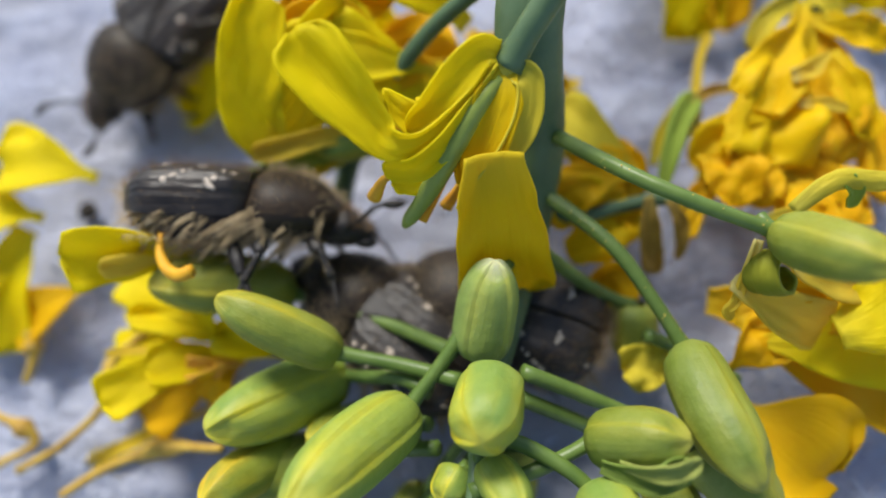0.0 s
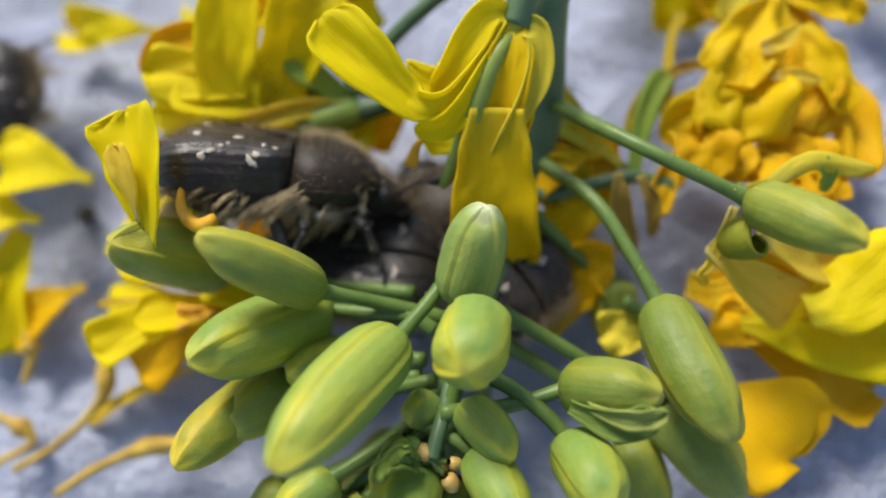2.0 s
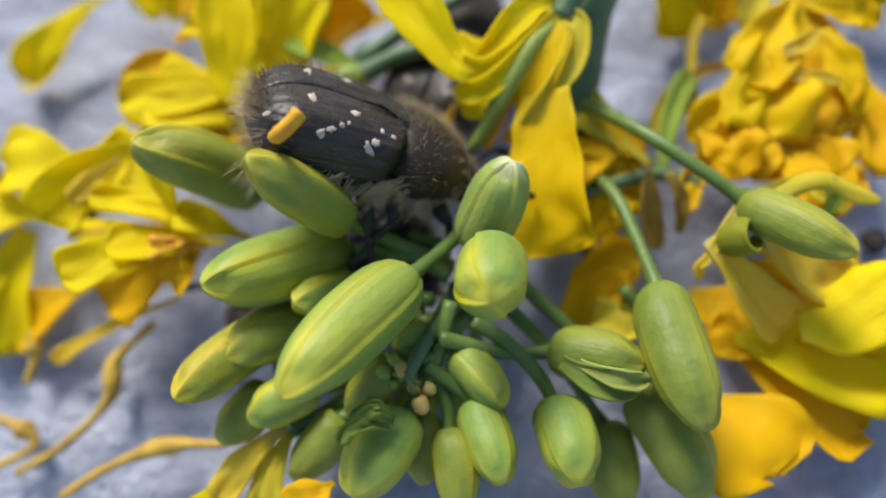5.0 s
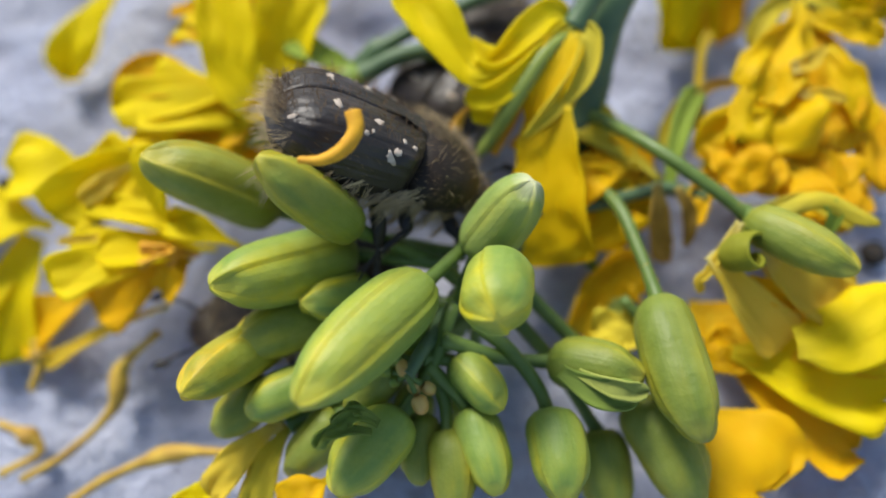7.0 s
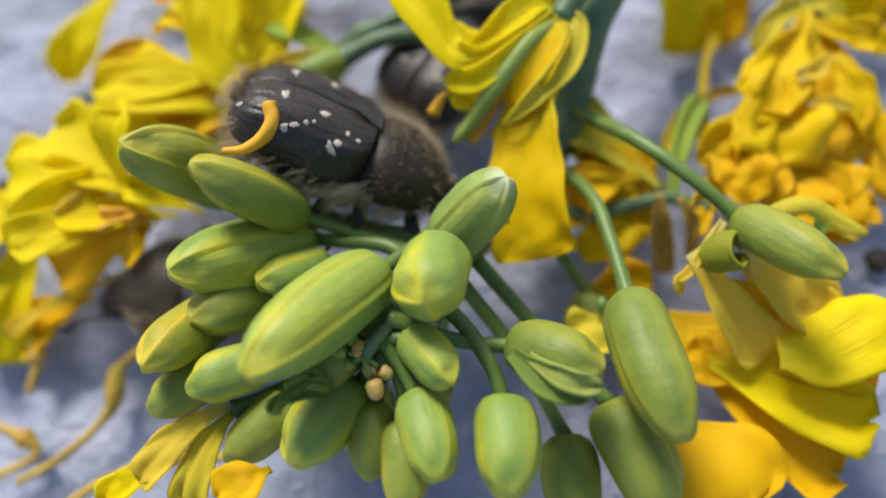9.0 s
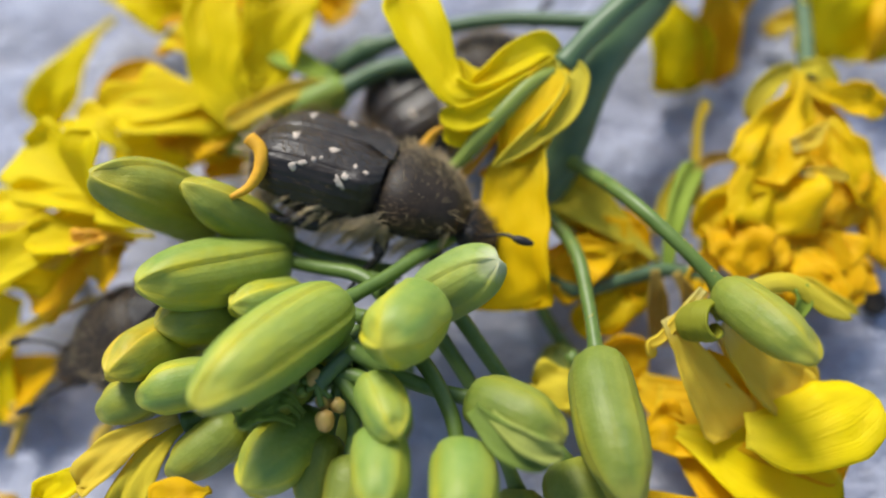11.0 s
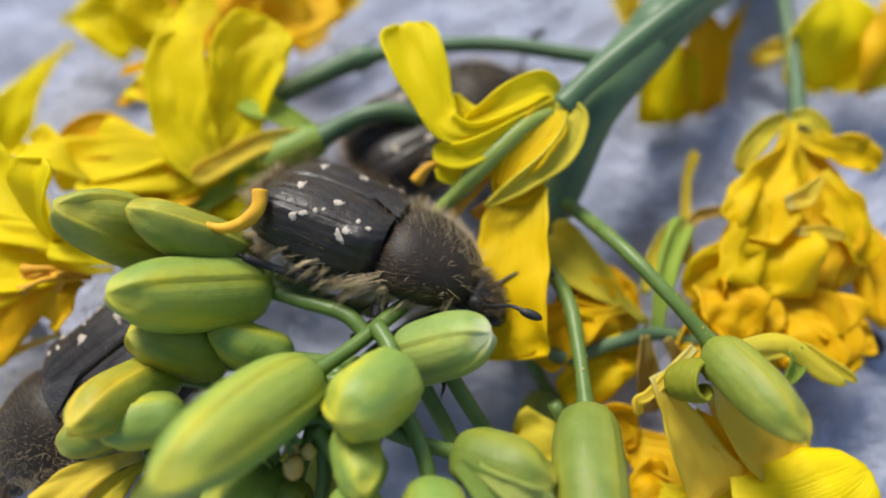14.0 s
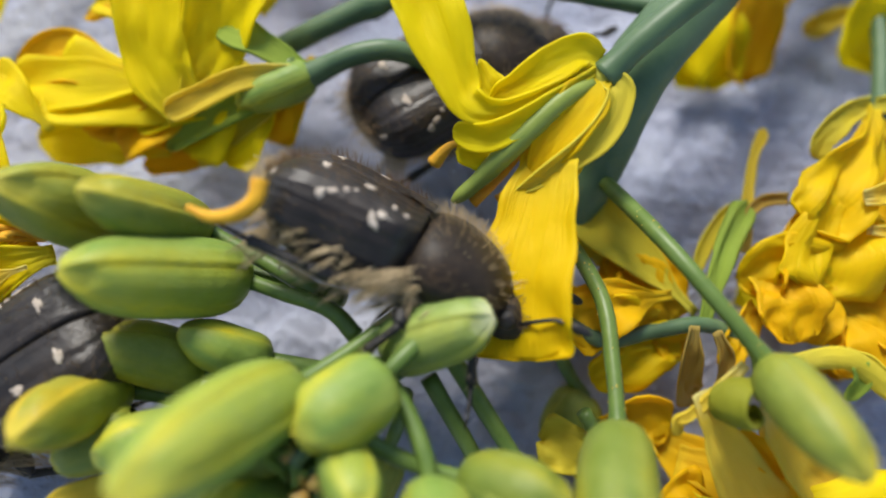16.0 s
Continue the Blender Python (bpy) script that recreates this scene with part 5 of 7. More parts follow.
def build_beetle():
    bt = thing("beetle", (0, 0, 0), "dark hairy flower beetle with chalk-white spots", "beetle", "beetles")
    rnd = random.Random(3)
    for side in (1, -1):
        bm = bmesh.new()
        nx, na = 48, 72
        grid = [[None] * (na + 1) for _ in range(nx + 1)]
        for i in range(nx + 1):
            for k in range(na + 1):
                p, _ = elytron_skin(2 * i / nx - 1, k / na)
                if k == 0:
                    p.y, p.z = 0.035, p.z - 0.10
                if k == na:
                    p.z -= 0.12
                grid[i][k] = bm.verts.new((p.x, p.y * side, p.z))
        for i in range(nx):
            for k in range(na):
                bm.faces.new((grid[i][k], grid[i + 1][k], grid[i + 1][k + 1], grid[i][k + 1]))
        bmesh.ops.recalc_face_normals(bm, faces=bm.faces)
        wing = part("elytron", bm, SHELL, bt, "dark brown ridged wing case")
        # chalky marks, raised a little on the case
        bm = bmesh.new()
        for x, a, sx, sa, tilt in ((-0.3, 0.2, 0.36, 0.28, 0.2), (-0.17, 0.64, 0.5, 0.2, 1.2), (-0.06, 0.56, 0.36, 0.2, 0.4), (0.07, 0.47, 0.26, 0.16, 0.3), (0.27, 0.26, 0.44, 0.2, 0.2), (0.47, 0.68, 0.3, 0.42, 0.6), (0.54, 0.58, 0.34, 0.2, 0.9), (0.63, 0.4, 0.2, 0.16, 0), (0.79, 0.44, 0.24, 0.16, 0.3), (-0.82, 0.5, 0.36, 0.14, 1.2), (0.16, 0.42, 0.14, 0.12, 0)):
            ring = []
            mid = elytron_point(x, a)
            nrm = Vector((0, math.sin(a * 1.7), math.cos(a * 1.7)))
            along = Vector((1, 0, 0))
            cross = nrm.cross(along)
            for k in range(14):
                ang = 2 * math.pi * k / 14
                d = 0.57 * (1 + 0.75 * noise.noise(Vector((math.cos(ang) * 1.8 + x * 9, math.sin(ang) * 1.8, a * 7)))) * 0.9
                e = along * math.cos(ang) * sx * d + cross * math.sin(ang) * sa * 1.6 * d
                e = Matrix.Rotation(tilt, 3, nrm) @ e
                # stay on the curved case
                xx = max(-0.97, min(0.97, (mid.x + e.x + 2.62) / 3.13))
                aa = max(0.02, min(0.98, a + (e.dot(cross)) * (-1) / 3.6))
                ring.append((xx, aa))
            x0 = (mid.x + 2.62) / 3.13

            def spot(f, h):
                out = []
                for xx, aa in ring:
                    q, m = elytron_skin(x0 + (xx - x0) * f, a + (aa - a) * f)
                    q = q + m * h
                    out.append(bm.verts.new((q.x, q.y * side, q.z)))
                return out

            rims = [spot(1.0, -0.05), spot(0.96, 0.022), spot(0.5, 0.035)]
            q, m = elytron_skin(x0, a)
            q = q + m * 0.035
            hub = bm.verts.new((q.x, q.y * side, q.z))
            for k in range(14):
                for lo, hi in zip(rims, rims[1:]):
                    bm.faces.new((lo[k], lo[(k + 1) % 14], hi[(k + 1) % 14], hi[k]))
                bm.faces.new((rims[-1][k], rims[-1][(k + 1) % 14], hub))
        bmesh.ops.recalc_face_normals(bm, faces=bm.faces)
        part("white_marking", bm, CHALK, wing, "chalk-white flecks")
    bm = bmesh.new()
    ellipsoid(bm, (-1.8, 0, -0.35), (3.75, 2.6, 1.75), 28, 18, lambda p: Vector((p.x, p.y, p.z * (0.55 if p.z > 0 else 1.0))))
    part("abdomen", bm, FELT, bt, "dark underside of the body")
    bm = bmesh.new()
    tri = [bm.verts.new(v) for v in ((0.65, -0.8, 1.9), (0.65, 0.8, 1.9), (-1.15, 0, 2.16), (0.65, 0, 2.06))]
    bm.faces.new((tri[0], tri[3], tri[2]))
    bm.faces.new((tri[3], tri[1], tri[2]))
    part("scutellum", bm, CHITIN, bt)
    bm = bmesh.new()
    made = bmesh.ops.create_uvsphere(bm, u_segments=36, v_segments=28, radius=1.0, matrix=Matrix.Rotation(radians(90), 4, "Y"))["verts"]
    for v in made:
        v.co = shield_point(v.co)
        v.co += v.co.normalized() * 0.04 * noise.noise(v.co * 2.2)
    shield = part("pronotum", bm, FELT, bt, "brown hairy neck shield")
    bm = bmesh.new()
    for side in (1, -1):
        line = []
        for k in range(9):
            w = 0.95 + 0.055 * k
            q = shield_point(Vector((-0.86 - 0.006 * k, math.cos(w) * side * 0.52, math.sin(w) * 0.52)))
            line.append(q + (q - Vector((2.3, 0, 0))).normalized() * 0.05)
        tube(bm, line, lambda v: 0.075 * math.sin(0.3 + 2.5 * v), 8)
    part("pale_rim", bm, CHALK, shield, "broken pale line on the hind edge")
    bm = bmesh.new()

    def snout(p):
        return Vector((p.x, p.y * (1 - 0.25 * max(0.0, p.x)), p.z * (1 - 0.45 * max(0.0, p.x)) - 0.35 * max(0.0, p.x)))

    ellipsoid(bm, (4.75, 0, -0.72), (1.35, 1.15, 0.98), 24, 16, snout)
    ellipsoid(bm, (5.65, 0, -1.45), (0.55, 0.75, 0.34), 16, 10)
    head = part("head", bm, CHITIN, bt, "black snouted head")
    for side in (1, -1):
        bm = bmesh.new()
        ellipsoid(bm, (4.72, 0.98 * side, -0.62), (0.42, 0.32, 0.42), 16, 10)
        part("eye", bm, CHITIN, head, "glossy black eye")
        bm = bmesh.new()
        limb(bm, [(5.25, 0.85 * side, -0.6), (5.65, 1.25 * side, -0.15), (6.2, 1.55 * side, 0.3), (6.7, 1.75 * side, 0.42)], (0.09, 0.08, 0.08, 0.10))
        ellipsoid(bm, (7.05, 1.88 * side, 0.46), (0.5, 0.2, 0.2), 14, 8, lambda p: Matrix.Rotation(0.35 * side, 3, "Z") @ p)
        part("antenna", bm, CHITIN, head, "black clubbed feeler")
    poses = (("foreleg", 3.2, 1.5, (3.9, 2.3, -1.7), (4.4, 2.4, -2.9), (4.7, 2.7, -3.8)), ("middle_leg", 1.0, 1.8, (1.2, 2.7, -1.9), (0.5, 2.8, -3.2), (0.1, 3.1, -4.2)), ("hind_leg", -0.6, 1.8, (-1.8, 2.3, -1.9), (-3.3, 2.35, -2.5), (-4.2, 2.4, -2.8)))
    shins = []
    for name, x, y, knee, ankle, toe in poses:
        for side in (1, -1):
            k, an, to = (Vector((p[0], p[1] * side, p[2])) for p in (knee, ankle, toe))
            if name == "hind_leg" and side < 0:
                k, an, to = Vector((-2.6, -2.75, -1.3)), Vector((-4.8, -3.0, -1.2)), Vector((-6.1, -3.05, -1.1))
            bm = bmesh.new()
            limb(bm, [(x, y * side * 0.6, -1.2), Vector((x, y * side, -1.4)).lerp(k, 0.5), k], (0.30, 0.36, 0.22), 10)
            limb(bm, [k, k.lerp(an, 0.5), an], (0.17, 0.17, 0.23), 10)
            for j in range(5):
                a, b = an.lerp(to, j / 5), an.lerp(to, (j + 1) / 5)
                limb(bm, [a, b], (0.07, 0.13), 6)
            for s in (1, -1):
                limb(bm, [to, to + (to - an).normalized() * 0.25 + Vector((0, 0.2 * s, 0.05)), to + (to - an).normalized() * 0.35 + Vector((0, 0.22 * s, -0.22))], (0.06, 0.05, 0.02), 5)
            shins.append((k, an))
            leg = part(name, bm, CHITIN, bt, "thin black bristly leg", at=(x, y * side * 0.6, -1.2))
            if name == "hind_leg" and side < 0:
                TRAILING.append(leg)
    # long pale hairs in wisps along the flanks and tail
    bm = bmesh.new()
    for k in range(215):
        x = rnd.uniform(-5.0, 3.9)
        side = rnd.choice((1, -1))
        low = rnd.random() ** 0.9
        wide = 2.7 * math.sqrt(max(0.06, 1 - ((x + 0.9) / 4.9) ** 2)) if x < 0.2 else 2.62 - 0.16 * x
        p = Vector((x, side * wide * (1.02 - 0.4 * low), 0.05 - 1.6 * low))
        way = Vector((-0.9 + rnd.gauss(0, 0.35), side * rnd.uniform(0.25, 0.75), -0.45 - 0.5 * low + rnd.gauss(0, 0.22))).normalized()
        length = rnd.uniform(0.9, 2.0)
        end = p + way * length
        for h in range(rnd.randint(7, 13)):
            q = p + Vector((rnd.gauss(0, 0.13), rnd.gauss(0, 0.05), rnd.gauss(0, 0.10)))
            seta(bm, q, end + Vector((rnd.gauss(0, 0.07), rnd.gauss(0, 0.07), rnd.gauss(0, 0.07))) - q, length * rnd.uniform(0.75, 1.05), 0.0145)
    for k, an in shins:
        for j in range(40):
            p = k.lerp(an, rnd.random())
            seta(bm, p, Vector((rnd.uniform(-1, 1), rnd.uniform(-1, 1), rnd.uniform(-1.2, 0.4))) + (an - k).normalized() * 0.8, rnd.uniform(0.3, 0.6), 0.016)
    for k in range(240):
        a = rnd.uniform(-1.5, 1.5)
        p = Vector((-5.3 + 0.35 * abs(a), 2.0 * math.sin(a), rnd.uniform(-0.9, 0.7)))
        seta(bm, p, Vector((-1, 0.6 * math.sin(a), rnd.uniform(-0.4, 0.4))), rnd.uniform(0.5, 1.2), 0.011)
    for k in range(120):
        u, w = rnd.uniform(-0.7, 0.97), rnd.uniform(0.1, math.pi - 0.1)
        r = math.sqrt(1 - u * u)
        n = Vector((u, r * math.cos(w), r * math.sin(w)))
        seta(bm, shield_point(n), n + Vector((0.1 + rnd.gauss(0, 0.2), rnd.gauss(0, 0.2), 0.25)), rnd.uniform(0.3, 0.85), 0.010)
    for k in range(260):
        a = rnd.uniform(0.0, 0.75)
        side = rnd.choice((1, -1))
        p = elytron_point(rnd.uniform(-1.0, -0.86), a)
        seta(bm, Vector((p.x, p.y * side, p.z)), Vector((-1.0, side * 0.5 * a + rnd.gauss(0, 0.2), 0.35 + rnd.gauss(0, 0.25))), rnd.uniform(0.5, 1.1), 0.0055)
    for k in range(640):
        u, w = rnd.uniform(-0.9, 0.96), rnd.uniform(0.35, 1.95)
        r = math.sqrt(1 - u * u)
        n = Vector((u, r * math.cos(w), r * math.sin(w)))
        seta(bm, shield_point(n), Vector((-0.55 + rnd.gauss(0, 0.2), n.y + rnd.gauss(0, 0.2), n.z + 0.2)), rnd.uniform(0.35, 0.95), 0.006)
    tagged(part("flank_setae", bm, SETAE, bt, "pale straw-coloured hairs"), kind="stuff")
    # shorter upright brown hair on the neck shield and head
    bm = bmesh.new()
    for k in range(1100):
        u, w = rnd.uniform(-0.93, 0.95), rnd.uniform(-0.05, math.pi + 0.05)
        r = math.sqrt(1 - u * u)
        n = Vector((u, r * math.cos(w), r * math.sin(w)))
        p = shield_point(n)
        edge = min(1.0, abs(n.y) ** 8 + max(0.0, n.x) ** 4 * 0.8)
        way = Vector((-1.0 + 1.3 * edge * max(0.0, n.x), n.y * (0.02 + 0.9 * edge), n.z * (0.02 + 0.45 * edge))) + Vector((rnd.gauss(0, 0.12), rnd.gauss(0, 0.12), rnd.gauss(0, 0.03)))
        seta(bm, p, way, rnd.uniform(0.12, 0.26) + 0.5 * edge * rnd.random(), 0.0062)
    for k in range(420):
        n = Vector((rnd.gauss(0, 1), rnd.gauss(0, 1), abs(rnd.gauss(0, 1)) + 0.1)).normalized()
        p = Vector((4.7 + 1.2 * n.x, 1.1 * n.y, -0.70 + 0.9 * n.z * (1 - 0.4 * max(0.0, n.x)) - 0.3 * max(0.0, n.x)))
        seta(bm, p, n + Vector((0.5, 0, 0.2)), rnd.uniform(0.2, 0.6), 0.016)
    for k in range(240):
        x, a = rnd.uniform(-0.97, 0.9), rnd.uniform(0.03, 0.98)
        side = rnd.choice((1, -1))
        p = elytron_point(x, a)
        seta(bm, Vector((p.x, p.y * side, p.z)), Vector((-1.1, side * 0.4 * a, 0.5)), rnd.uniform(0.2, 0.45), 0.008)
    for k in range(420):
        x, a = (rnd.uniform(-1.0, 0.98) if k % 3 else rnd.uniform(-1.0, -0.8)), rnd.uniform(0.0, 0.5)
        side = rnd.choice((1, -1))
        p = elytron_point(x, a)
        seta(bm, Vector((p.x, p.y * side, p.z)), Vector((-0.45 + rnd.gauss(0, 0.2), rnd.gauss(0, 0.25), 1.0)), rnd.uniform(0.35, 0.8), 0.011)
    tagged(part("back_setae", bm, SETAE_BROWN, bt, "short brown hairs"), kind="stuff")
    return bt


BEETLE = build_beetle()


def crawl(tail, head, up, lift=0.0):
    """A beetle's pose: its middle between tail and head, its back towards up."""
    a, b = Vector(tail), Vector(head)
    x = (b - a).normalized()
    z = Vector(up)
    z = (z - x * z.dot(x)).normalized()
    y = z.cross(x)
    m = Matrix((x, y, z)).transposed().to_4x4()
    m.translation = (a.lerp(b, 0.5) + z * lift) * MM
    return m


SECOND = copy_thing(BEETLE, pose(0, 0, 0))
THIRD = copy_thing(BEETLE, pose(0, 0, 0))
FOURTH = copy_thing(BEETLE, pose(0, 0, 0))
tagged(BEETLE, "dark hairy flower beetle climbing over green buds")
tagged(SECOND, "blackish flower beetle walking over the white cloth")
tagged(THIRD, "brown hairy flower beetle creeping under the bud cluster")
tagged(FOURTH, "dark flower beetle sitting behind the wilted flower")


# seconds, place (millimetres) and turn (degrees) of the plant as it rolls over
SWAY = [
    (0, 1.78, -3.96, 10.37, 13.9, -3.2, 16.8),
    (0.5, 2.06, -3.44, 9.5, 12.9, -1.9, 16.5),
    (1, 2.46, -2.81, 8.58, 10.9, -0.8, 15.7),
    (1.5, 2.75, -1.84, 8.41, 10.2, 0.7, 12.7),
    (2, 2.54, -1.66, 8.57, 9, 1.4, 11.1),
    (2.5, 2.68, -1.56, 8.66, 8.1, 2.2, 9.9),
    (3, 3.11, -0.9, 8.02, 7.7, 2.2, 7.9),
    (3.5, 3.34, -0.46, 7.35, 4.1, 1.1, 4.9),
    (4, 3.28, -0.22, 7.04, 0.9, 0, 2.5),
    (6.5, 3.45, 0.24, 6.7, -1, -0.7, -2),
    (7, 3.44, 0.23, 6.79, -1.5, 0.5, -2.4),
    (7.5, 3.32, 0.72, 6.51, -2, 1.7, -4.2),
    (8, 2.55, 0.22, 7.43, -3.9, 1.7, -4),
    (10.5, 2.53, 0.69, 7.77, -7.6, 4.5, -9.6),
    (11, 2.6, 0.72, 7.51, -8.7, 3.5, -12.3),
    (11.5, 2.57, 0.64, 7.44, -9.7, 3, -13),
    (12, 2.81, 0.98, 6.9, -10.4, 2.8, -14.4),
    (12.5, 2.77, 0.84, 7.36, -10.8, 2.6, -15.3),
    (13, 2.79, 0.91, 7.1, -10.2, 2.7, -16.1),
    (13.5, 2.86, 0.88, 7.11, -10, 3.1, -16.2),
    (14, 3.18, 1.07, 6.59, -9.1, 3.4, -15.8),
    (14.5, 3.25, 0.51, 6.81, -8.8, 1.5, -13.3),
    (15, 3.86, 0.32, 6.18, -7.7, 0.1, -11.6),
    (15.5, 3.76, -0.09, 6.71, -6.6, -0.1, -11.1),
    (16, 3.8, -0.09, 6.79, -3, -0.1, -11.4),
]


def ride(stalk, rows):
    """Moves a bud on its stalk, in the plant's space: at each time the stalk reaches from its root to neck, and the bud points to tip."""
    root, neck0, tip0 = REST[stalk.name]
    stalks, buds = [], []
    for t, neck, tip in rows:
        neck, tip = Vector(neck), Vector(tip)
        lean = (neck0 - root).rotation_difference(neck - root).to_matrix()
        turn = (tip0 - neck0).rotation_difference(tip - neck).to_matrix()
        m = lean.to_4x4()
        m.translation = (neck + lean @ (root - neck0) - ORIGIN[plant.name]) * MM
        stalks.append((t, m))
        back = lean.transposed() @ turn
        m = back.to_4x4()
        m.translation = (back @ (root - neck0) - (root - neck0)) * MM
        buds.append((t, m))
    walk(stalk, stalks)
    for ob in stalk.children:
        if not ob.name.startswith("pollen"):
            walk(ob, buds)


def drift(things, start, rows):
    """Carries things along with a point that starts from start."""
    for ob in things:
        walk(ob, [(t, Matrix.Translation((ORIGIN[ob.name] + Vector(p) - Vector(start)) * MM)) for t, p in rows])


def swing(ob, base0, tip0, base, tip):
    """The pose that lays a loose petal's base at base and points it towards tip."""
    turn = (Vector(tip0) - Vector(base0)).normalized().rotation_difference((Vector(tip) - Vector(base)).normalized()).to_matrix()
    m = turn.to_4x4()
    m.translation = (Vector(base) + turn @ (ORIGIN[ob.name] - Vector(base0))) * MM
    return m


def dangle(ob, base0, tip0, base, tip, twist=0.0):
    """As swing(), in the space of the stalk that carries the petal, turned about its length by twist degrees."""
    m = swing(ob, base0, tip0, base, tip)
    at = Vector(base) * MM
    m = Matrix.Translation(at) @ Matrix.Rotation(radians(twist), 4, Vector(tip) - Vector(base)) @ Matrix.Translation(-at) @ m
    m.translation -= ORIGIN[ob.parent.name] * MM
    return m


def perch(at, angle, rise=0):
    return Matrix.Translation(Vector(at) * MM) @ pose(0, 0, 0, 22, -rise, angle)


def motions():
    walk(plant, [(t, pose(x * MM, y * MM, z * MM, a, b, c)) for t, x, y, z, a, b, c in SWAY])
    ride(A_BUD, [
        (0, (-1.5, -7.0, 5.9), (0.2, -3.5, 7.9)),
        (1.5, (-1.4, -7.2, 7.8), (0.2, -4.2, 10.5)),
        (2.5, (-1.6, -7.4, 8.2), (-0.0, -4.4, 11.0)),
        (3.2, (-1.5, -7.7, 8.2), (0.1, -4.5, 10.7)),
        (4, (-1.1, -7.5, 8.5), (0.2, -5.2, 12.0)),
        (7, (-1.2, -7.9, 8.8), (0.9, -6.2, 12.3)),
        (8, (-1.4, -7.6, 8.1), (0.8, -6.1, 11.6)),
        (10.5, (-0.8, -8.2, 7.2), (1.5, -7.2, 10.8)),
        (12, (-1.0, -9.5, 7.2), (2.1, -9.1, 10.3)),
        (13, (-1.5, -9.2, 7.6), (1.3, -8.6, 10.9)),
        (14, (-0.8, -9.2, 7.0), (2.3, -8.4, 10.0)),
        (15, (-1.6, -8.7, 7.1), (1.4, -7.6, 10.1)),
        (16, (-2.1, -8.6, 7.0), (1.2, -7.0, 9.5)),
    ])
    ride(B_BUD, [
        (0, (-1.3, -8.2, 7.9), (-2.3, -10, 11.3)),
        (1.5, (-0.8, -8.6, 9.8), (-1.7, -10.8, 12.9)),
        (2.5, (-1.1, -8.7, 10.3), (-1.9, -11, 13.3)),
        (3.2, (-1, -9, 10.2), (-1.6, -11.6, 13)),
        (4, (-0.5, -8.9, 10.4), (-0.6, -11.8, 13)),
        (7, (-0.3, -9.5, 10.6), (-0.3, -12.5, 13.1)),
        (8, (-1.2, -9.3, 9.9), (-1.1, -12.4, 12.2)),
        (10.5, (-1.2, -9.4, 9.1), (-1.8, -12.4, 11.5)),
        (12, (-0.8, -10.8, 8.8), (-2.3, -13.8, 11)),
        (13, (-0.8, -10.7, 9.3), (-2.1, -13.8, 11.2)),
        (14, (-0.7, -10.6, 8.8), (-2.1, -13.6, 10.9)),
        (15, (-1.7, -10.3, 8.8), (-3.4, -13.2, 10.9)),
        (16, (-2, -10.2, 8.6), (-4, -13.2, 10.2)),
    ])
    ride(C_BUD, [
        (0, (-5.3, -8.6, 6.5), (-9.2, -10.0, 12.4)),
        (1.5, (-4.6, -8.9, 9.2), (-8.7, -12.5, 14.0)),
        (2.5, (-4.7, -9.0, 9.5), (-8.6, -13.0, 14.1)),
        (3.2, (-4.6, -9.4, 9.6), (-9.0, -13.9, 13.3)),
        (4, (-4.3, -9.5, 9.7), (-8.3, -14.7, 12.8)),
        (7, (-3.5, -10.2, 10.1), (-7.2, -15.7, 13.0)),
        (8, (-3.9, -10.0, 9.2), (-7.5, -15.4, 12.5)),
        (10.5, (-4.0, -10.1, 8.4), (-7.0, -15.9, 11.6)),
        (12, (-4.7, -10.5, 8.9), (-7.2, -16.2, 12.6)),
        (13, (-4.2, -11.3, 9.0), (-6.5, -16.9, 13.0)),
        (14, (-4.0, -11.5, 8.4), (-6.1, -17.0, 12.5)),
        (15, (-4.3, -11.8, 8.0), (-6.2, -16.8, 13.0)),
        (16, (-4.9, -11.3, 8.4), (-7.1, -15.8, 13.7)),
    ])
    ride(D_BUD, [
        (0, (-8.5, -6.5, 3.0), (-13.5, -7.0, 7.3)),
        (1.5, (-8.0, -6.6, 5.9), (-12.5, -8.0, 10.6)),
        (2.5, (-8.0, -6.5, 6.3), (-12.2, -8.6, 10.9)),
        (3.2, (-8.0, -6.9, 6.6), (-12.9, -9.2, 10.4)),
        (4, (-7.9, -7.1, 6.9), (-12.5, -10.1, 10.5)),
        (7, (-7.4, -7.8, 7.4), (-12.0, -10.9, 11.1)),
        (8, (-8.0, -7.6, 6.7), (-12.1, -11.1, 10.4)),
        (10.5, (-8.0, -7.6, 5.8), (-11.8, -11.5, 9.6)),
        (12, (-7.7, -8.0, 6.6), (-10.9, -12.1, 10.6)),
        (13, (-7.6, -7.8, 7.1), (-10.9, -11.7, 11.3)),
        (14, (-7.8, -7.8, 6.5), (-11.3, -11.3, 10.9)),
        (15, (-8.3, -7.9, 6.2), (-11.7, -11.3, 10.7)),
        (16, (-8.9, -7.6, 6.3), (-12.9, -10.1, 11.0)),
    ])
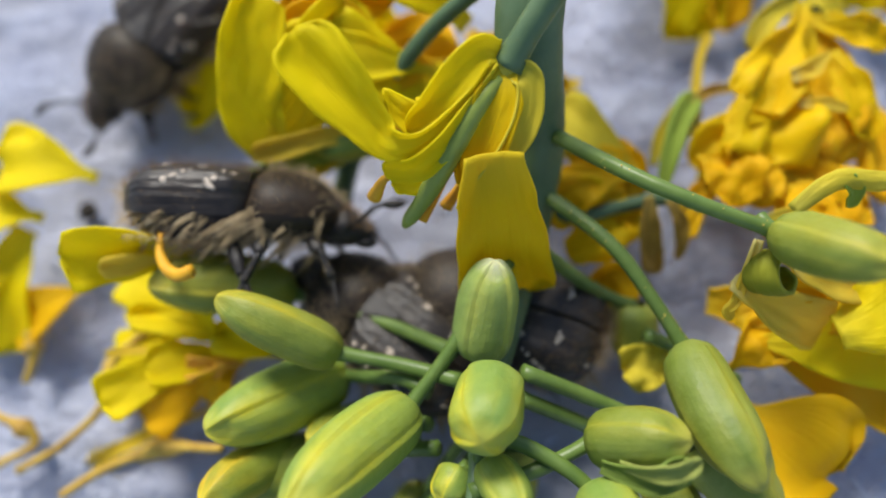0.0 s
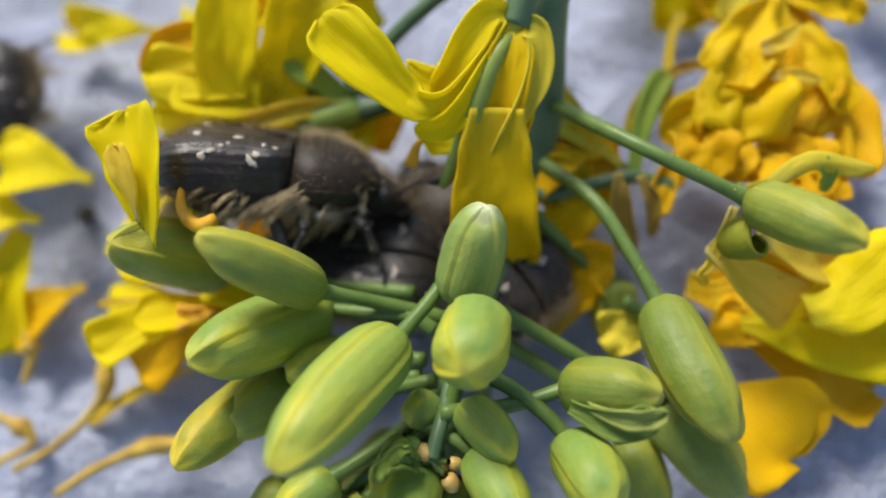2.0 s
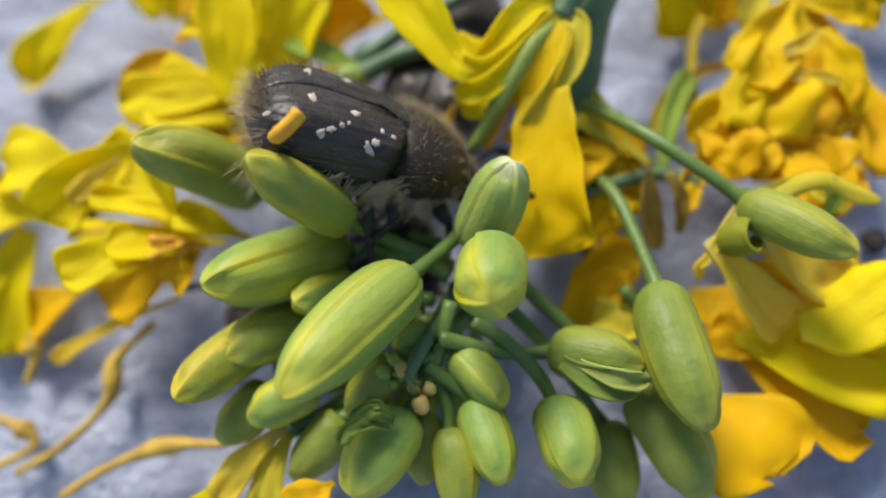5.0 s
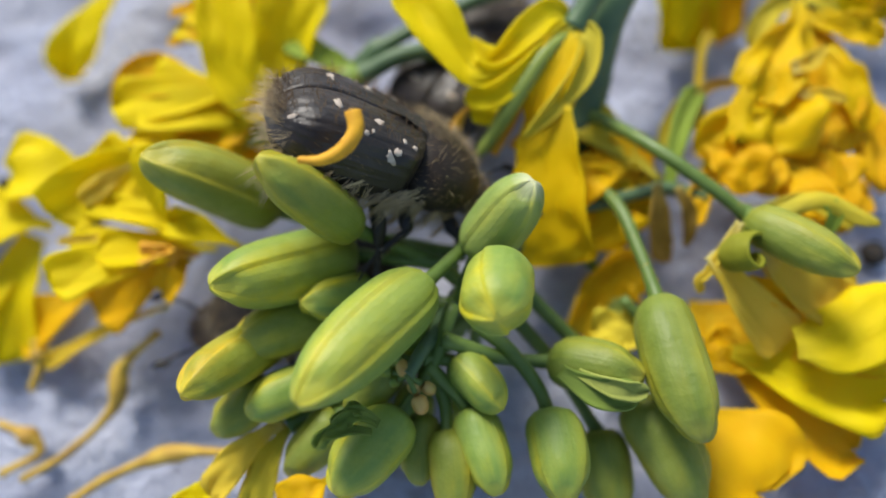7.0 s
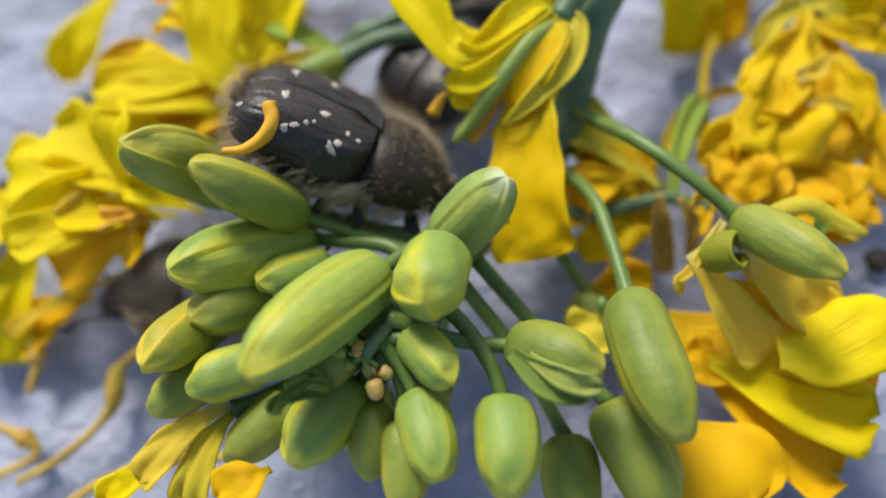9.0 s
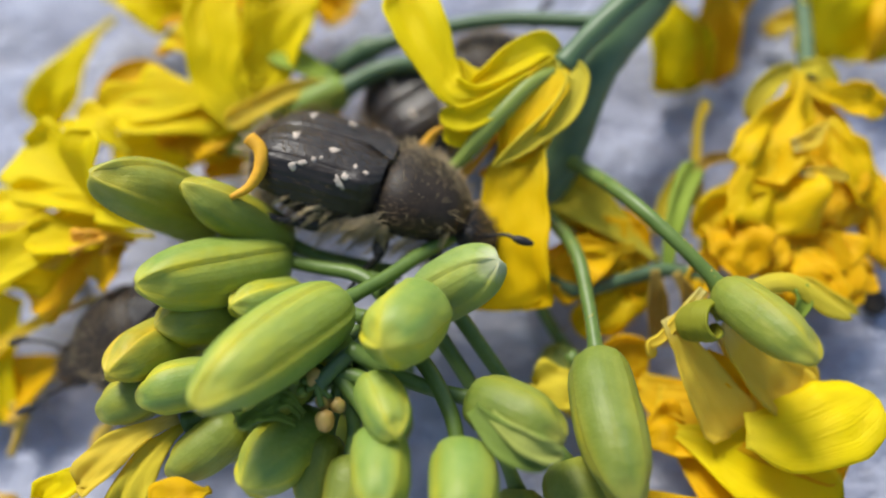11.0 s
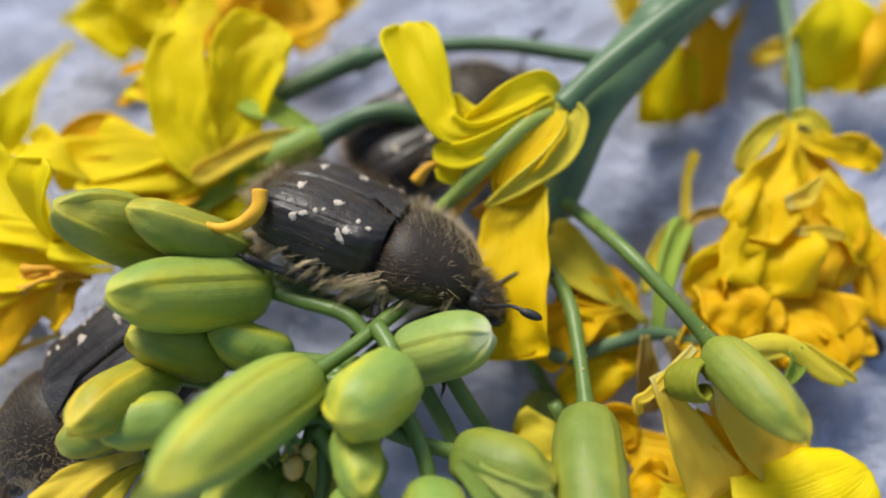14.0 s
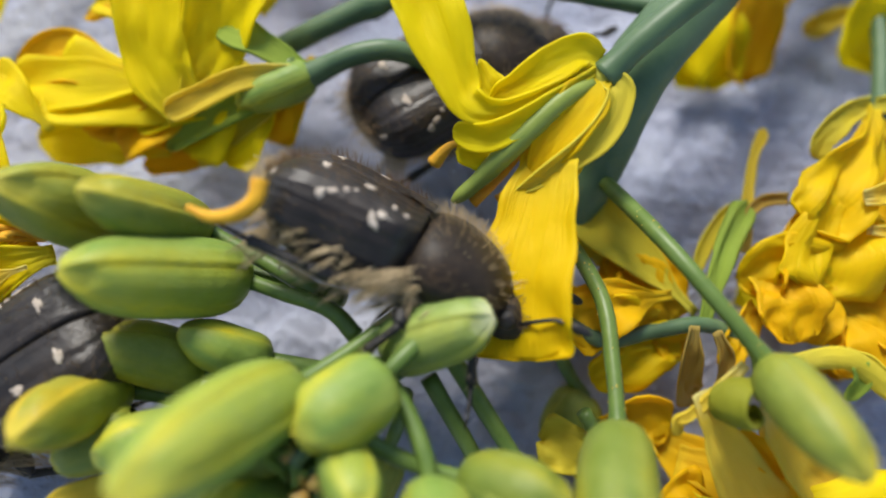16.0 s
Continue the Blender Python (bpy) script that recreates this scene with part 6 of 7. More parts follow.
    ride(H_BUD, [
        (0, (-7.7, -5.3, 5.9), (-11.5, -1.7, 7.7)),
        (1.5, (-7.4, -6.2, 8.6), (-10.6, -3.3, 12.1)),
        (2.5, (-7.6, -6.0, 9.0), (-10.7, -4.8, 13.4)),
        (3.2, (-7.6, -6.6, 9.3), (-10.9, -5.4, 13.6)),
        (4, (-7.1, -6.9, 9.7), (-10.0, -6.4, 14.4)),
        (7, (-6.7, -7.7, 10.3), (-9.4, -7.1, 15.1)),
        (8, (-7.1, -7.7, 9.4), (-9.9, -7.8, 14.2)),
        (10.5, (-8.3, -6.5, 5.7), (-11.9, -7.0, 9.9)),
        (12, (-7.7, -7.0, 6.4), (-10.8, -7.3, 11.0)),
        (13, (-8.2, -6.7, 7.2), (-11.5, -8.0, 11.6)),
        (14, (-9.0, -6.6, 6.8), (-12.3, -7.9, 11.1)),
        (15, (-9.7, -6.5, 6.1), (-12.9, -7.6, 10.5)),
        (16, (-11.1, -6.1, 6.6), (-13.3, -7.4, 11.5)),
    ])
    ride(I_BUD, [
        (0, (-10.1, -1.9, 1.7), (-15.6, 0.1, 4.7)),
        (1.5, (-12.7, -3.1, 4.6), (-15.1, -2.6, 10.8)),
        (2.5, (-13.2, -3.8, 4.9), (-14.8, -3.5, 11.3)),
        (3.2, (-12.1, -3.9, 5.5), (-16.1, -3.9, 10.8)),
        (4, (-12.4, -3.5, 6.3), (-15.8, -4.0, 12.0)),
        (7, (-11.6, -5.4, 6.7), (-15.9, -5.4, 11.7)),
        (8, (-12.2, -4.5, 6.4), (-15.2, -5.8, 12.1)),
        (10.5, (-12.5, -5.9, 4.9), (-14.8, -7.8, 10.8)),
        (12, (-11.4, -6.5, 5.7), (-14.6, -8.5, 11.2)),
        (13, (-12.2, -7.0, 6.0), (-14.0, -9.6, 11.8)),
        (14, (-12.6, -6.9, 5.4), (-14.6, -8.8, 11.4)),
        (15, (-13.1, -7.1, 5.1), (-14.9, -8.7, 11.3)),
        (16, (-14.5, -6.9, 5.3), (-16.0, -8.1, 11.7)),
    ])
    ride(K_BUD, [
        (0, (-11.5, -9.2, 3.4), (-14.1, -9.7, 8.0)),
        (1.5, (-11.3, -9.6, 5.9), (-14.1, -11.9, 9.8)),
        (2.5, (-10.9, -9.8, 6.0), (-13.6, -12.7, 9.7)),
        (3.2, (-11.1, -10.6, 6.3), (-14.2, -13.9, 9.1)),
        (4, (-11.0, -10.9, 6.2), (-13.8, -14.6, 8.9)),
        (7, (-10.5, -11.9, 6.7), (-12.6, -15.2, 10.3)),
        (8, (-11.2, -11.0, 6.0), (-12.6, -14.9, 9.4)),
        (10.5, (-10.5, -11.3, 4.8), (-11.8, -15.0, 8.3)),
        (12, (-11.0, -11.6, 5.6), (-11.4, -15.0, 9.7)),
        (13, (-10.1, -11.9, 5.9), (-11.2, -15.2, 10.0)),
        (14, (-10.4, -12.2, 5.3), (-11.0, -15.8, 9.2)),
        (15, (-10.9, -12.5, 5.1), (-11.3, -15.9, 9.2)),
        (16, (-12.1, -13.0, 5.3), (-12.3, -15.5, 10.0)),
    ])
    ride(K2_BUD, [
        (0, (-10.5, -9.8, 2.9), (-13.3, -10.1, 5.8)),
        (1.5, (-9.7, -9.8, 5.5), (-12.5, -11.2, 8.2)),
        (2.5, (-9.7, -10.1, 5.6), (-12.0, -11.4, 8.7)),
        (3.2, (-9.9, -10.7, 5.9), (-12.2, -12.5, 8.7)),
        (4, (-9.8, -10.7, 6.0), (-11.8, -12.9, 8.8)),
        (7, (-8.5, -10.8, 6.6), (-11.5, -12.9, 8.5)),
        (8, (-9.1, -10.7, 6.3), (-11.1, -13.2, 9.0)),
        (10.5, (-8.8, -10.6, 5.0), (-11.2, -12.5, 7.7)),
        (12, (-9.1, -10.6, 5.5), (-10.5, -12.7, 8.7)),
        (13, (-8.5, -11.1, 5.7), (-10.7, -12.0, 9.1)),
        (14, (-8.6, -11.0, 5.2), (-11.2, -11.7, 8.2)),
        (15, (-9.4, -11.4, 4.8), (-11.5, -12.0, 8.3)),
        (16, (-9.4, -11.4, 5.2), (-13.0, -11.8, 7.1)),
    ])
    ride(J_BUD, [
        (0, (-7.8, -8.8, 2.9), (-9.9, -8.8, 5.6)),
        (1.5, (-7.5, -8.7, 5.4), (-9.2, -9.4, 8.3)),
        (2.5, (-7.6, -8.6, 5.8), (-9.1, -9.3, 8.8)),
        (3.2, (-7.6, -9.4, 6.1), (-9.4, -10.0, 8.9)),
        (4, (-7.5, -9.0, 6.5), (-8.9, -10.5, 9.2)),
        (7, (-6.5, -9.4, 7.0), (-8.7, -10.9, 9.2)),
        (8, (-6.9, -9.1, 6.9), (-8.7, -11.0, 9.1)),
        (10.5, (-6.8, -9.0, 5.7), (-8.6, -10.9, 7.8)),
        (12, (-7.1, -9.6, 5.8), (-8.0, -11.3, 8.6)),
        (13, (-6.0, -9.7, 6.1), (-8.0, -10.8, 8.7)),
        (14, (-6.0, -10.0, 5.3), (-8.7, -10.5, 7.3)),
        (15, (-6.3, -10.2, 5.0), (-8.8, -10.9, 7.2)),
        (16, (-7.1, -10.2, 5.2), (-9.9, -10.4, 7.1)),
    ])
    ride(N_BUD, [
        (0, (-5.0, -14.6, 4.9), (-6.4, -15.3, 8.6)),
        (1.5, (-4.7, -14.5, 6.8), (-6.2, -15.9, 10.2)),
        (2.5, (-4.9, -14.5, 7.2), (-5.9, -16.3, 10.7)),
        (3.2, (-4.8, -15.1, 7.3), (-6.1, -17.1, 10.5)),
        (4, (-4.1, -15.2, 7.0), (-5.3, -17.8, 9.7)),
        (7, (-4.3, -15.3, 7.3), (-6.4, -18.4, 8.7)),
        (8, (-4.9, -14.5, 6.4), (-6.6, -17.9, 7.8)),
        (10.5, (-4.2, -14.4, 5.5), (-5.8, -17.6, 7.2)),
        (12, (-4.3, -14.7, 5.8), (-5.1, -17.5, 8.5)),
        (13, (-4.4, -14.6, 6.1), (-5.2, -17.4, 8.8)),
        (14, (-4.5, -15.1, 5.2), (-5.3, -17.4, 8.4)),
        (15, (-4.3, -15.2, 5.2), (-4.9, -17.1, 8.7)),
        (16, (-4.6, -15.1, 6.0), (-5.1, -16.4, 9.7)),
    ])
    ride(F_BUD, [
        (0, (2.1, -11.5, 7.6), (5.3, -11.9, 10.1)),
        (1.5, (2.2, -11.8, 8.1), (5.2, -12.5, 10.6)),
        (2.5, (2.2, -11.8, 7.9), (5.2, -12.6, 10.5)),
        (3.2, (2.3, -12.0, 7.5), (5.7, -12.9, 9.3)),
        (4, (2.5, -12.0, 6.9), (6.1, -12.9, 8.6)),
        (7, (2.5, -12.2, 6.4), (5.9, -13.0, 8.2)),
        (8, (2.1, -12.1, 6.9), (5.2, -13.4, 9.1)),
        (10.5, (2.1, -12.4, 7.8), (5.3, -13.7, 9.8)),
        (12, (2.4, -12.6, 7.7), (5.8, -13.6, 9.6)),
        (13, (2.5, -12.4, 7.7), (5.7, -13.4, 10.0)),
        (14, (2.5, -12.3, 7.0), (5.8, -12.9, 9.1)),
        (15, (2.4, -12.4, 7.0), (5.6, -12.7, 9.4)),
        (16, (2.1, -12.4, 7.4), (5.2, -12.4, 10.0)),
    ])
    ride(M_BUD, [
        (0, (1.5, -13.6, 8.2), (1.9, -15.1, 11.6)),
        (1.5, (1.8, -14.2, 8.2), (2.3, -16.2, 11.4)),
        (2.5, (1.7, -14.2, 8.0), (2.4, -16.3, 10.9)),
        (3.2, (2.0, -14.6, 7.4), (2.7, -17.2, 9.9)),
        (4, (2.4, -14.5, 6.6), (3.1, -17.5, 8.6)),
        (7, (2.2, -14.6, 6.2), (2.8, -18.1, 7.2)),
        (8, (1.6, -14.5, 6.7), (2.0, -18.1, 7.4)),
        (10.5, (1.8, -14.7, 8.0), (2.3, -17.9, 9.6)),
        (12, (2.0, -14.8, 8.0), (2.8, -17.7, 10.1)),
        (13, (2.0, -14.9, 7.8), (2.8, -17.8, 9.9)),
        (14, (1.7, -14.2, 7.5), (2.5, -17.0, 9.8)),
        (15, (1.4, -13.8, 7.8), (2.1, -16.3, 10.4)),
        (16, (0.9, -13.4, 8.2), (1.6, -15.5, 11.1)),
    ])
    ride(P_BUD, [
        (0, (-2.3, -11.4, 8.0), (-1.6, -13.1, 10.2)),
        (1.5, (-2.1, -12.0, 8.6), (-0.7, -14.2, 9.8)),
        (2.5, (-2.3, -11.9, 8.3), (-0.8, -14.0, 9.5)),
        (3.2, (-2.1, -12.4, 8.0), (-0.5, -14.6, 8.9)),
        (4, (-1.8, -12.4, 7.5), (0.1, -14.5, 7.5)),
        (7, (-1.8, -12.7, 7.4), (0.1, -14.7, 8.1)),
        (8, (-2.4, -12.5, 7.8), (-0.5, -14.5, 8.7)),
        (10.5, (-2.0, -12.9, 8.6), (-0.4, -14.9, 9.9)),
        (12, (-1.7, -13.2, 8.5), (-0.4, -15.3, 9.9)),
        (13, (-1.6, -13.1, 8.5), (-0.4, -15.3, 9.8)),
        (14, (-1.8, -13.0, 7.9), (-0.5, -15.1, 9.3)),
        (15, (-2.1, -13.1, 7.9), (-0.6, -14.9, 9.6)),
        (16, (-2.5, -12.9, 8.6), (-1.0, -14.5, 10.5)),
    ])
    ride(Q_BUD, [
        (0, (-2.5, -13.1, 8.2), (-1.6, -15.1, 10.9)),
        (1.5, (-2.0, -13.9, 8.3), (-1.0, -16.4, 10.7)),
        (2.5, (-1.9, -14.0, 8.0), (-0.8, -16.6, 10.0)),
        (3.2, (-1.5, -14.5, 7.5), (-0.5, -17.4, 9.3)),
        (4, (-1.1, -14.5, 6.8), (-0.0, -17.6, 8.0)),
        (7, (-1.2, -14.8, 6.6), (0.1, -18.0, 7.1)),
        (8, (-1.9, -14.6, 7.0), (-0.5, -17.8, 7.7)),
        (10.5, (-1.3, -14.8, 8.0), (-0.4, -17.7, 9.8)),
        (12, (-1.0, -15.0, 8.0), (-0.0, -17.7, 10.0)),
        (13, (-0.9, -15.1, 7.9), (0.1, -17.8, 9.9)),
        (14, (-0.9, -15.0, 7.2), (-0.1, -17.4, 9.7)),
        (15, (-1.1, -15.0, 7.4), (-0.4, -17.0, 10.2)),
        (16, (-1.5, -14.9, 8.0), (-0.9, -16.4, 11.2)),
    ])
    ride(E_BUD, [
        (0, (7, -9.5, 5.7), (7.2, -14, 9.3)),
        (1.5, (6.8, -9.3, 6.8), (7.4, -14.4, 9.5)),
        (2.5, (6.6, -9.2, 7.4), (7.4, -14.4, 10.1)),
        (3.2, (6.5, -9.5, 8.3), (7.3, -14.7, 10.7)),
        (4, (6.7, -9.5, 7.9), (7.7, -15, 9.6)),
        (7, (6.9, -9.5, 7.1), (8.1, -15.1, 8.1)),
        (8, (6.5, -9.6, 7.6), (7.9, -15.1, 8.9)),
        (10.5, (6.6, -9.4, 6.9), (8.3, -14.9, 8.2)),
        (12, (6.8, -9.4, 6.7), (7.8, -14.9, 8.7)),
        (13, (6.9, -9.4, 6.6), (7.9, -14.9, 8.3)),
        (14, (6.9, -9.4, 6.8), (7.8, -14.8, 9.1)),
        (15, (6.8, -9.6, 7), (7.3, -14.4, 10.2)),
        (16, (6.8, -9.5, 7), (6.9, -13.8, 10.9)),
    ])
    ride(G_BUD, [
        (0, (11.2, -5.6, 8.5), (12.8, -7.6, 12.8)),
        (1.5, (11.1, -5.7, 8.5), (12.9, -8.4, 12.2)),
        (2.5, (10.9, -5.7, 8.8), (12.9, -8.8, 12.2)),
        (3.2, (11.1, -5.8, 8.2), (13.8, -8.8, 11.0)),
        (4, (11.0, -5.7, 8.1), (14.1, -8.8, 10.4)),
        (7, (11.3, -5.2, 7.2), (14.8, -8.2, 8.9)),
        (8, (11.3, -5.4, 7.7), (14.2, -8.7, 10.0)),
        (10.5, (11.3, -5.6, 8.0), (13.9, -9.0, 10.5)),
        (12, (11.4, -5.7, 8.2), (13.8, -9.2, 10.7)),
        (13, (11.4, -5.6, 8.0), (13.9, -9.1, 10.4)),
        (14, (11.3, -5.6, 8.1), (13.9, -9.2, 10.3)),
        (15, (11.2, -5.9, 8.4), (13.6, -9.3, 11.0)),
        (16, (11.2, -5.7, 8.5), (13.2, -9.2, 11.5)),
    ])
    # the flower behind and the petals round it: the place of its calyx, and how far it hangs back as the plant rolls
    root, node, _ = REST[LONG.name]
    walk(LONG, [(t, Matrix.Translation((root - ORIGIN[plant.name]) * MM) @ (node - root).rotation_difference(Vector(p) - root).to_matrix().to_4x4()) for t, p in (
        (0, (-4.5, 4.7, 1.3)),
        (1.5, (-6.0, 4.6, 3.2)),
        (2.5, (-6.4, 4.4, 2.9)),
        (3.2, (-7.3, 4.4, 4.0)),
        (4, (-7.2, 4.5, 5.5)),
        (7, (-8.3, 4.5, 5.8)),
        (8, (-7.9, 5.4, 5.2)),
        (10.5, (-7.6, 6.2, 4.8)),
        (12, (-7.8, 6.6, 6.4)),
        (13, (-7.8, 6.4, 6.1)),
        (14, (-7.7, 6.5, 6.4)),
        (15, (-7.6, 5.2, 7.1)),
        (16, (-8.5, 6.5, 6.2)),
    )])
    hold = Vector((-8.7, 1.2, 5.6))
    for ob, shifts in ((BACK, (0.0, 0.0, 0.0)), (arch, (9.0, 4.0, 2.0))):
        at_rest = Matrix.Translation(ORIGIN[ob.name] * MM)
        walk(ob, [(t, Matrix.Translation((Vector(p) + Vector((shifts[k] if k < 3 else 0.0, 0, 0)) - ORIGIN[plant.name]) * MM) @ Matrix.Rotation(radians(-turn), 4, (0.08, -0.47, 0.88)) @ Matrix.Translation(-hold * MM) @ at_rest) for k, (t, p, turn) in enumerate((
            (0, (-3.6, 4.6, 1.6), 46),
            (1.5, (-5.4, 3.9, 3.4), 40),
            (2.5, (-5.8, 3.8, 3.0), 34),
            (3.2, (-6.6, 3.5, 4.2), 22),
            (4, (-7.3, 3.2, 5.6), 18),
            (7, (-8.5, 3.0, 5.9), 13),
            (8, (-8.8, 3.6, 5.2), 12),
            (10.5, (-8.6, 3.8, 4.5), 6),
            (12, (-8.8, 2.5, 5.7), 1),
            (13, (-8.7, 1.9, 5.4), -0),
            (14, (-8.7, 1.2, 5.6), 0),
            (15, (-8.6, 0.1, 6.5), 4),
            (16, (-9.8, 2.1, 6.1), 4),
        ))])
    walk(TOPLEFT, [
        (0, swing(TOPLEFT, (-23.9, 14.1, 2.4), (-27.8, 7.4, 0.6), (-12.8, 8.3, 3.0), (-16.7, 5.7, 1.0))),
        (1.5, swing(TOPLEFT, (-23.9, 14.1, 2.4), (-27.8, 7.4, 0.6), (-18.2, 8.2, 3.0), (-26.3, 10.6, 1.0))),
        (3, swing(TOPLEFT, (-23.9, 14.1, 2.4), (-27.8, 7.4, 0.6), (-22.2, 9.9, 3.0), (-30.1, 8.7, 1.0))),
        (4.2, swing(TOPLEFT, (-23.9, 14.1, 2.4), (-27.8, 7.4, 0.6), (-24.3, 10.6, 3.0), (-29.9, 7.8, 1.0))),
        (6.5, swing(TOPLEFT, (-23.9, 14.1, 2.4), (-27.8, 7.4, 0.6), (-23.9, 14.1, 2.4), (-27.8, 7.4, 0.6))),
        (16, swing(TOPLEFT, (-23.9, 14.1, 2.4), (-27.8, 7.4, 0.6), (-23.9, 14.1, 2.4), (-27.8, 7.4, 0.6))),
    ])
    cup = Vector((2.8, 3.8, 9.4))
    walk(BENT, [(t, Matrix.Translation((cup - ORIGIN[plant.name]) * MM) @ Matrix.Rotation(radians(-turn), 4, (0.0, -0.35, 0.94)) @ Matrix.Translation((ORIGIN[BENT.name] - cup) * MM)) for t, turn in ((0, 14), (0.5, 9), (1, 4), (1.5, 0), (16, 0))])
    walk(HANG, [(t, dangle(HANG, (2.0, 1.6, 8.9), (2.1, -5.8, 6.5), base, tip, twist)) for t, base, tip, twist in (
        (0, (2.0, 0.2, 9.6), (3.0, -5.0, 4.4), 0),
        (1.5, (1.4, 0.2, 9.3), (0.5, -5.4, 4.4), 0),
        (2.5, (1.6, 0.1, 9.1), (0.8, -6.0, 5.1), 5),
        (3.2, (1.4, 0.1, 9.0), (1.4, -6.7, 6.4), 15),
        (4, (2.1, 0.1, 8.7), (2.5, -7.0, 6.4), 25),
        (7, (1.9, -0.2, 8.4), (2.9, -6.4, 4.5), 28),
        (8, (1.8, 0.0, 8.3), (2.8, -6.5, 4.8), 28),
        (10.5, (1.8, -0.0, 8.0), (3.0, -6.7, 4.9), 26),
        (12, (2.1, -0.2, 7.7), (3.3, -6.0, 3.2), 24),
        (13, (2.1, -0.3, 7.6), (3.3, -6.3, 3.6), 24),
        (14, (2.2, -0.1, 7.8), (3.4, -7.0, 5.1), 24),
        (15, (2.0, -0.1, 8.1), (3.2, -7.3, 5.7), 26),
        (16, (1.8, -0.1, 8.6), (2.9, -7.7, 7.0), 28),
    )])
    drift((right, CRUMPLED, orange), (15.5, -2.2, 4.2), [
        (0, (15.2, -0.9, 4.7)),
        (1, (14.7, -0.6, 4.9)),
        (2, (14.4, -0.4, 5.0)),
        (2.5, (14.3, -0.5, 5.0)),
        (3, (14.5, -0.4, 5.0)),
        (3.5, (14.6, -0.3, 5.0)),
        (4.2, (14.9, -0.3, 5.0)),
        (6.5, (15.6, -0.1, 5.0)),
        (7, (15.5, -0.3, 4.9)),
        (8.2, (15.6, -0.5, 4.9)),
        (10.5, (15.5, -1.1, 4.7)),
        (11, (15.6, -1.6, 4.5)),
        (11.5, (15.5, -1.7, 4.4)),
        (12, (15.5, -1.9, 4.3)),
        (12.5, (15.5, -2.2, 4.2)),
        (13, (15.6, -2.3, 4.2)),
        (13.5, (15.6, -2.4, 4.2)),
        (14, (15.6, -2.4, 4.2)),
        (14.5, (16.1, -2.3, 4.2)),
        (15, (16.6, -2.1, 4.2)),
        (15.5, (16.9, -2.3, 4.1)),
        (16, (17.1, -2.5, 4.0)),
    ])
    drift((LEFT,), (-16.5, -5.9, 4.2), [
        (0, (-13.7, -11.3, 2.0)),
        (1.5, (-13.7, -9.2, 2.8)),
        (2.5, (-13.6, -8.7, 3.0)),
        (3, (-13.8, -7.6, 3.4)),
        (3.5, (-14.2, -7.2, 3.6)),
        (4.2, (-14.9, -6.1, 4.0)),
        (6.5, (-16.4, -5.9, 4.2)),
        (7, (-16.5, -5.9, 4.2)),
        (8, (-17.7, -5.0, 4.6)),
        (10.5, (-18.6, -3.0, 5.4)),
        (11, (-18.8, -2.4, 5.6)),
        (12.5, (-19.3, -1.8, 5.9)),
        (14.5, (-18.5, -2.2, 5.7)),
        (16, (-18.7, -3.8, 5.1)),
    ])
    walk(FLIP, [(t, swing(FLIP, (-15.5, -5.5, 6.3), (-19.8, -0.9, 7.4), base, tip)) for t, base, tip in (
        (0, (-15.5, -7.0, 6.7), (-19.6, -8.1, 9.8)),
        (0.5, (-15.0, -6.8, 6.7), (-19.7, -5.5, 8.6)),
        (1, (-12.5, -8.2, 11.2), (-17.0, -5.7, 12.2)),
        (1.5, (-13.1, -7.7, 11.3), (-15.6, -3.3, 12.5)),
        (2, (-13.4, -7.4, 11.8), (-14.3, -2.6, 13.6)),
        (2.5, (-13.0, -7.7, 12.4), (-13.7, -2.7, 13.7)),
        (3, (-18.4, -3.2, 6.0), (-23.1, -5.4, 5.9)),
        (3.5, (-19.3, -2.7, 6.0), (-22.6, -6.5, 7.4)),
        (4, (-19.9, -2.1, 6.0), (-22.9, -6.3, 6.9)),
        (7, (-19.3, -1.5, 6.0), (-22.7, -5.3, 7.2)),
        (8, (-20.2, -2.7, 6.0), (-23.7, -6.3, 7.6)),
        (10.5, (-20.2, -1.5, 6.0), (-23.2, -5.5, 7.2)),
        (12, (-21.0, -1.2, 6.0), (-24.6, -4.9, 6.7)),
        (14, (-20.2, -0.2, 6.0), (-24.3, -3.5, 6.3)),
        (16, (-17.8, -5.2, 6.0), (-22.3, -7.8, 5.4)),
    )])
    hip = ORIGIN[TRAILING[0].name] * MM
    walk(TRAILING[0], [(t, pose(hip.x, hip.y, hip.z, 0, a, 0)) for t, a in ((0, -118), (8, -112), (9.4, -62), (10.5, -14), (11.2, 0), (16, 0))])
    walk(CURL, [
        (0, perch((-14.3, -8.0, 8.8), -60)),
        (1.5, perch((-11.8, -6.9, 10.7), -60)),
        (2.5, perch((-11.7, -6.6, 11.5), -60)),
        (3.2, perch((-10.8, -5.3, 12.6), -88, 58)),
        (4, perch((-9.0, -5.2, 14.2), -80, 60)),
        (5.5, perch((-7.5, -5.3, 14.7), -25, 32)),
        (7, perch((-6.1, -5.5, 15.2), 25)),
        (8, perch((-8.1, -4.7, 14.2), 15)),
        (10.5, perch((-10.4, -2.0, 11.9), 60)),
        (12, perch((-8.7, -0.9, 11.5), 50)),
        (13, perch((-8.6, -1.3, 11.3), 20)),
        (14, perch((-9.2, -1.3, 11.0), 12)),
        (15, perch((-8.6, -2.9, 10.3), 25)),
        (16, perch((-8.4, -3.7, 11.1), 8)),
    ])
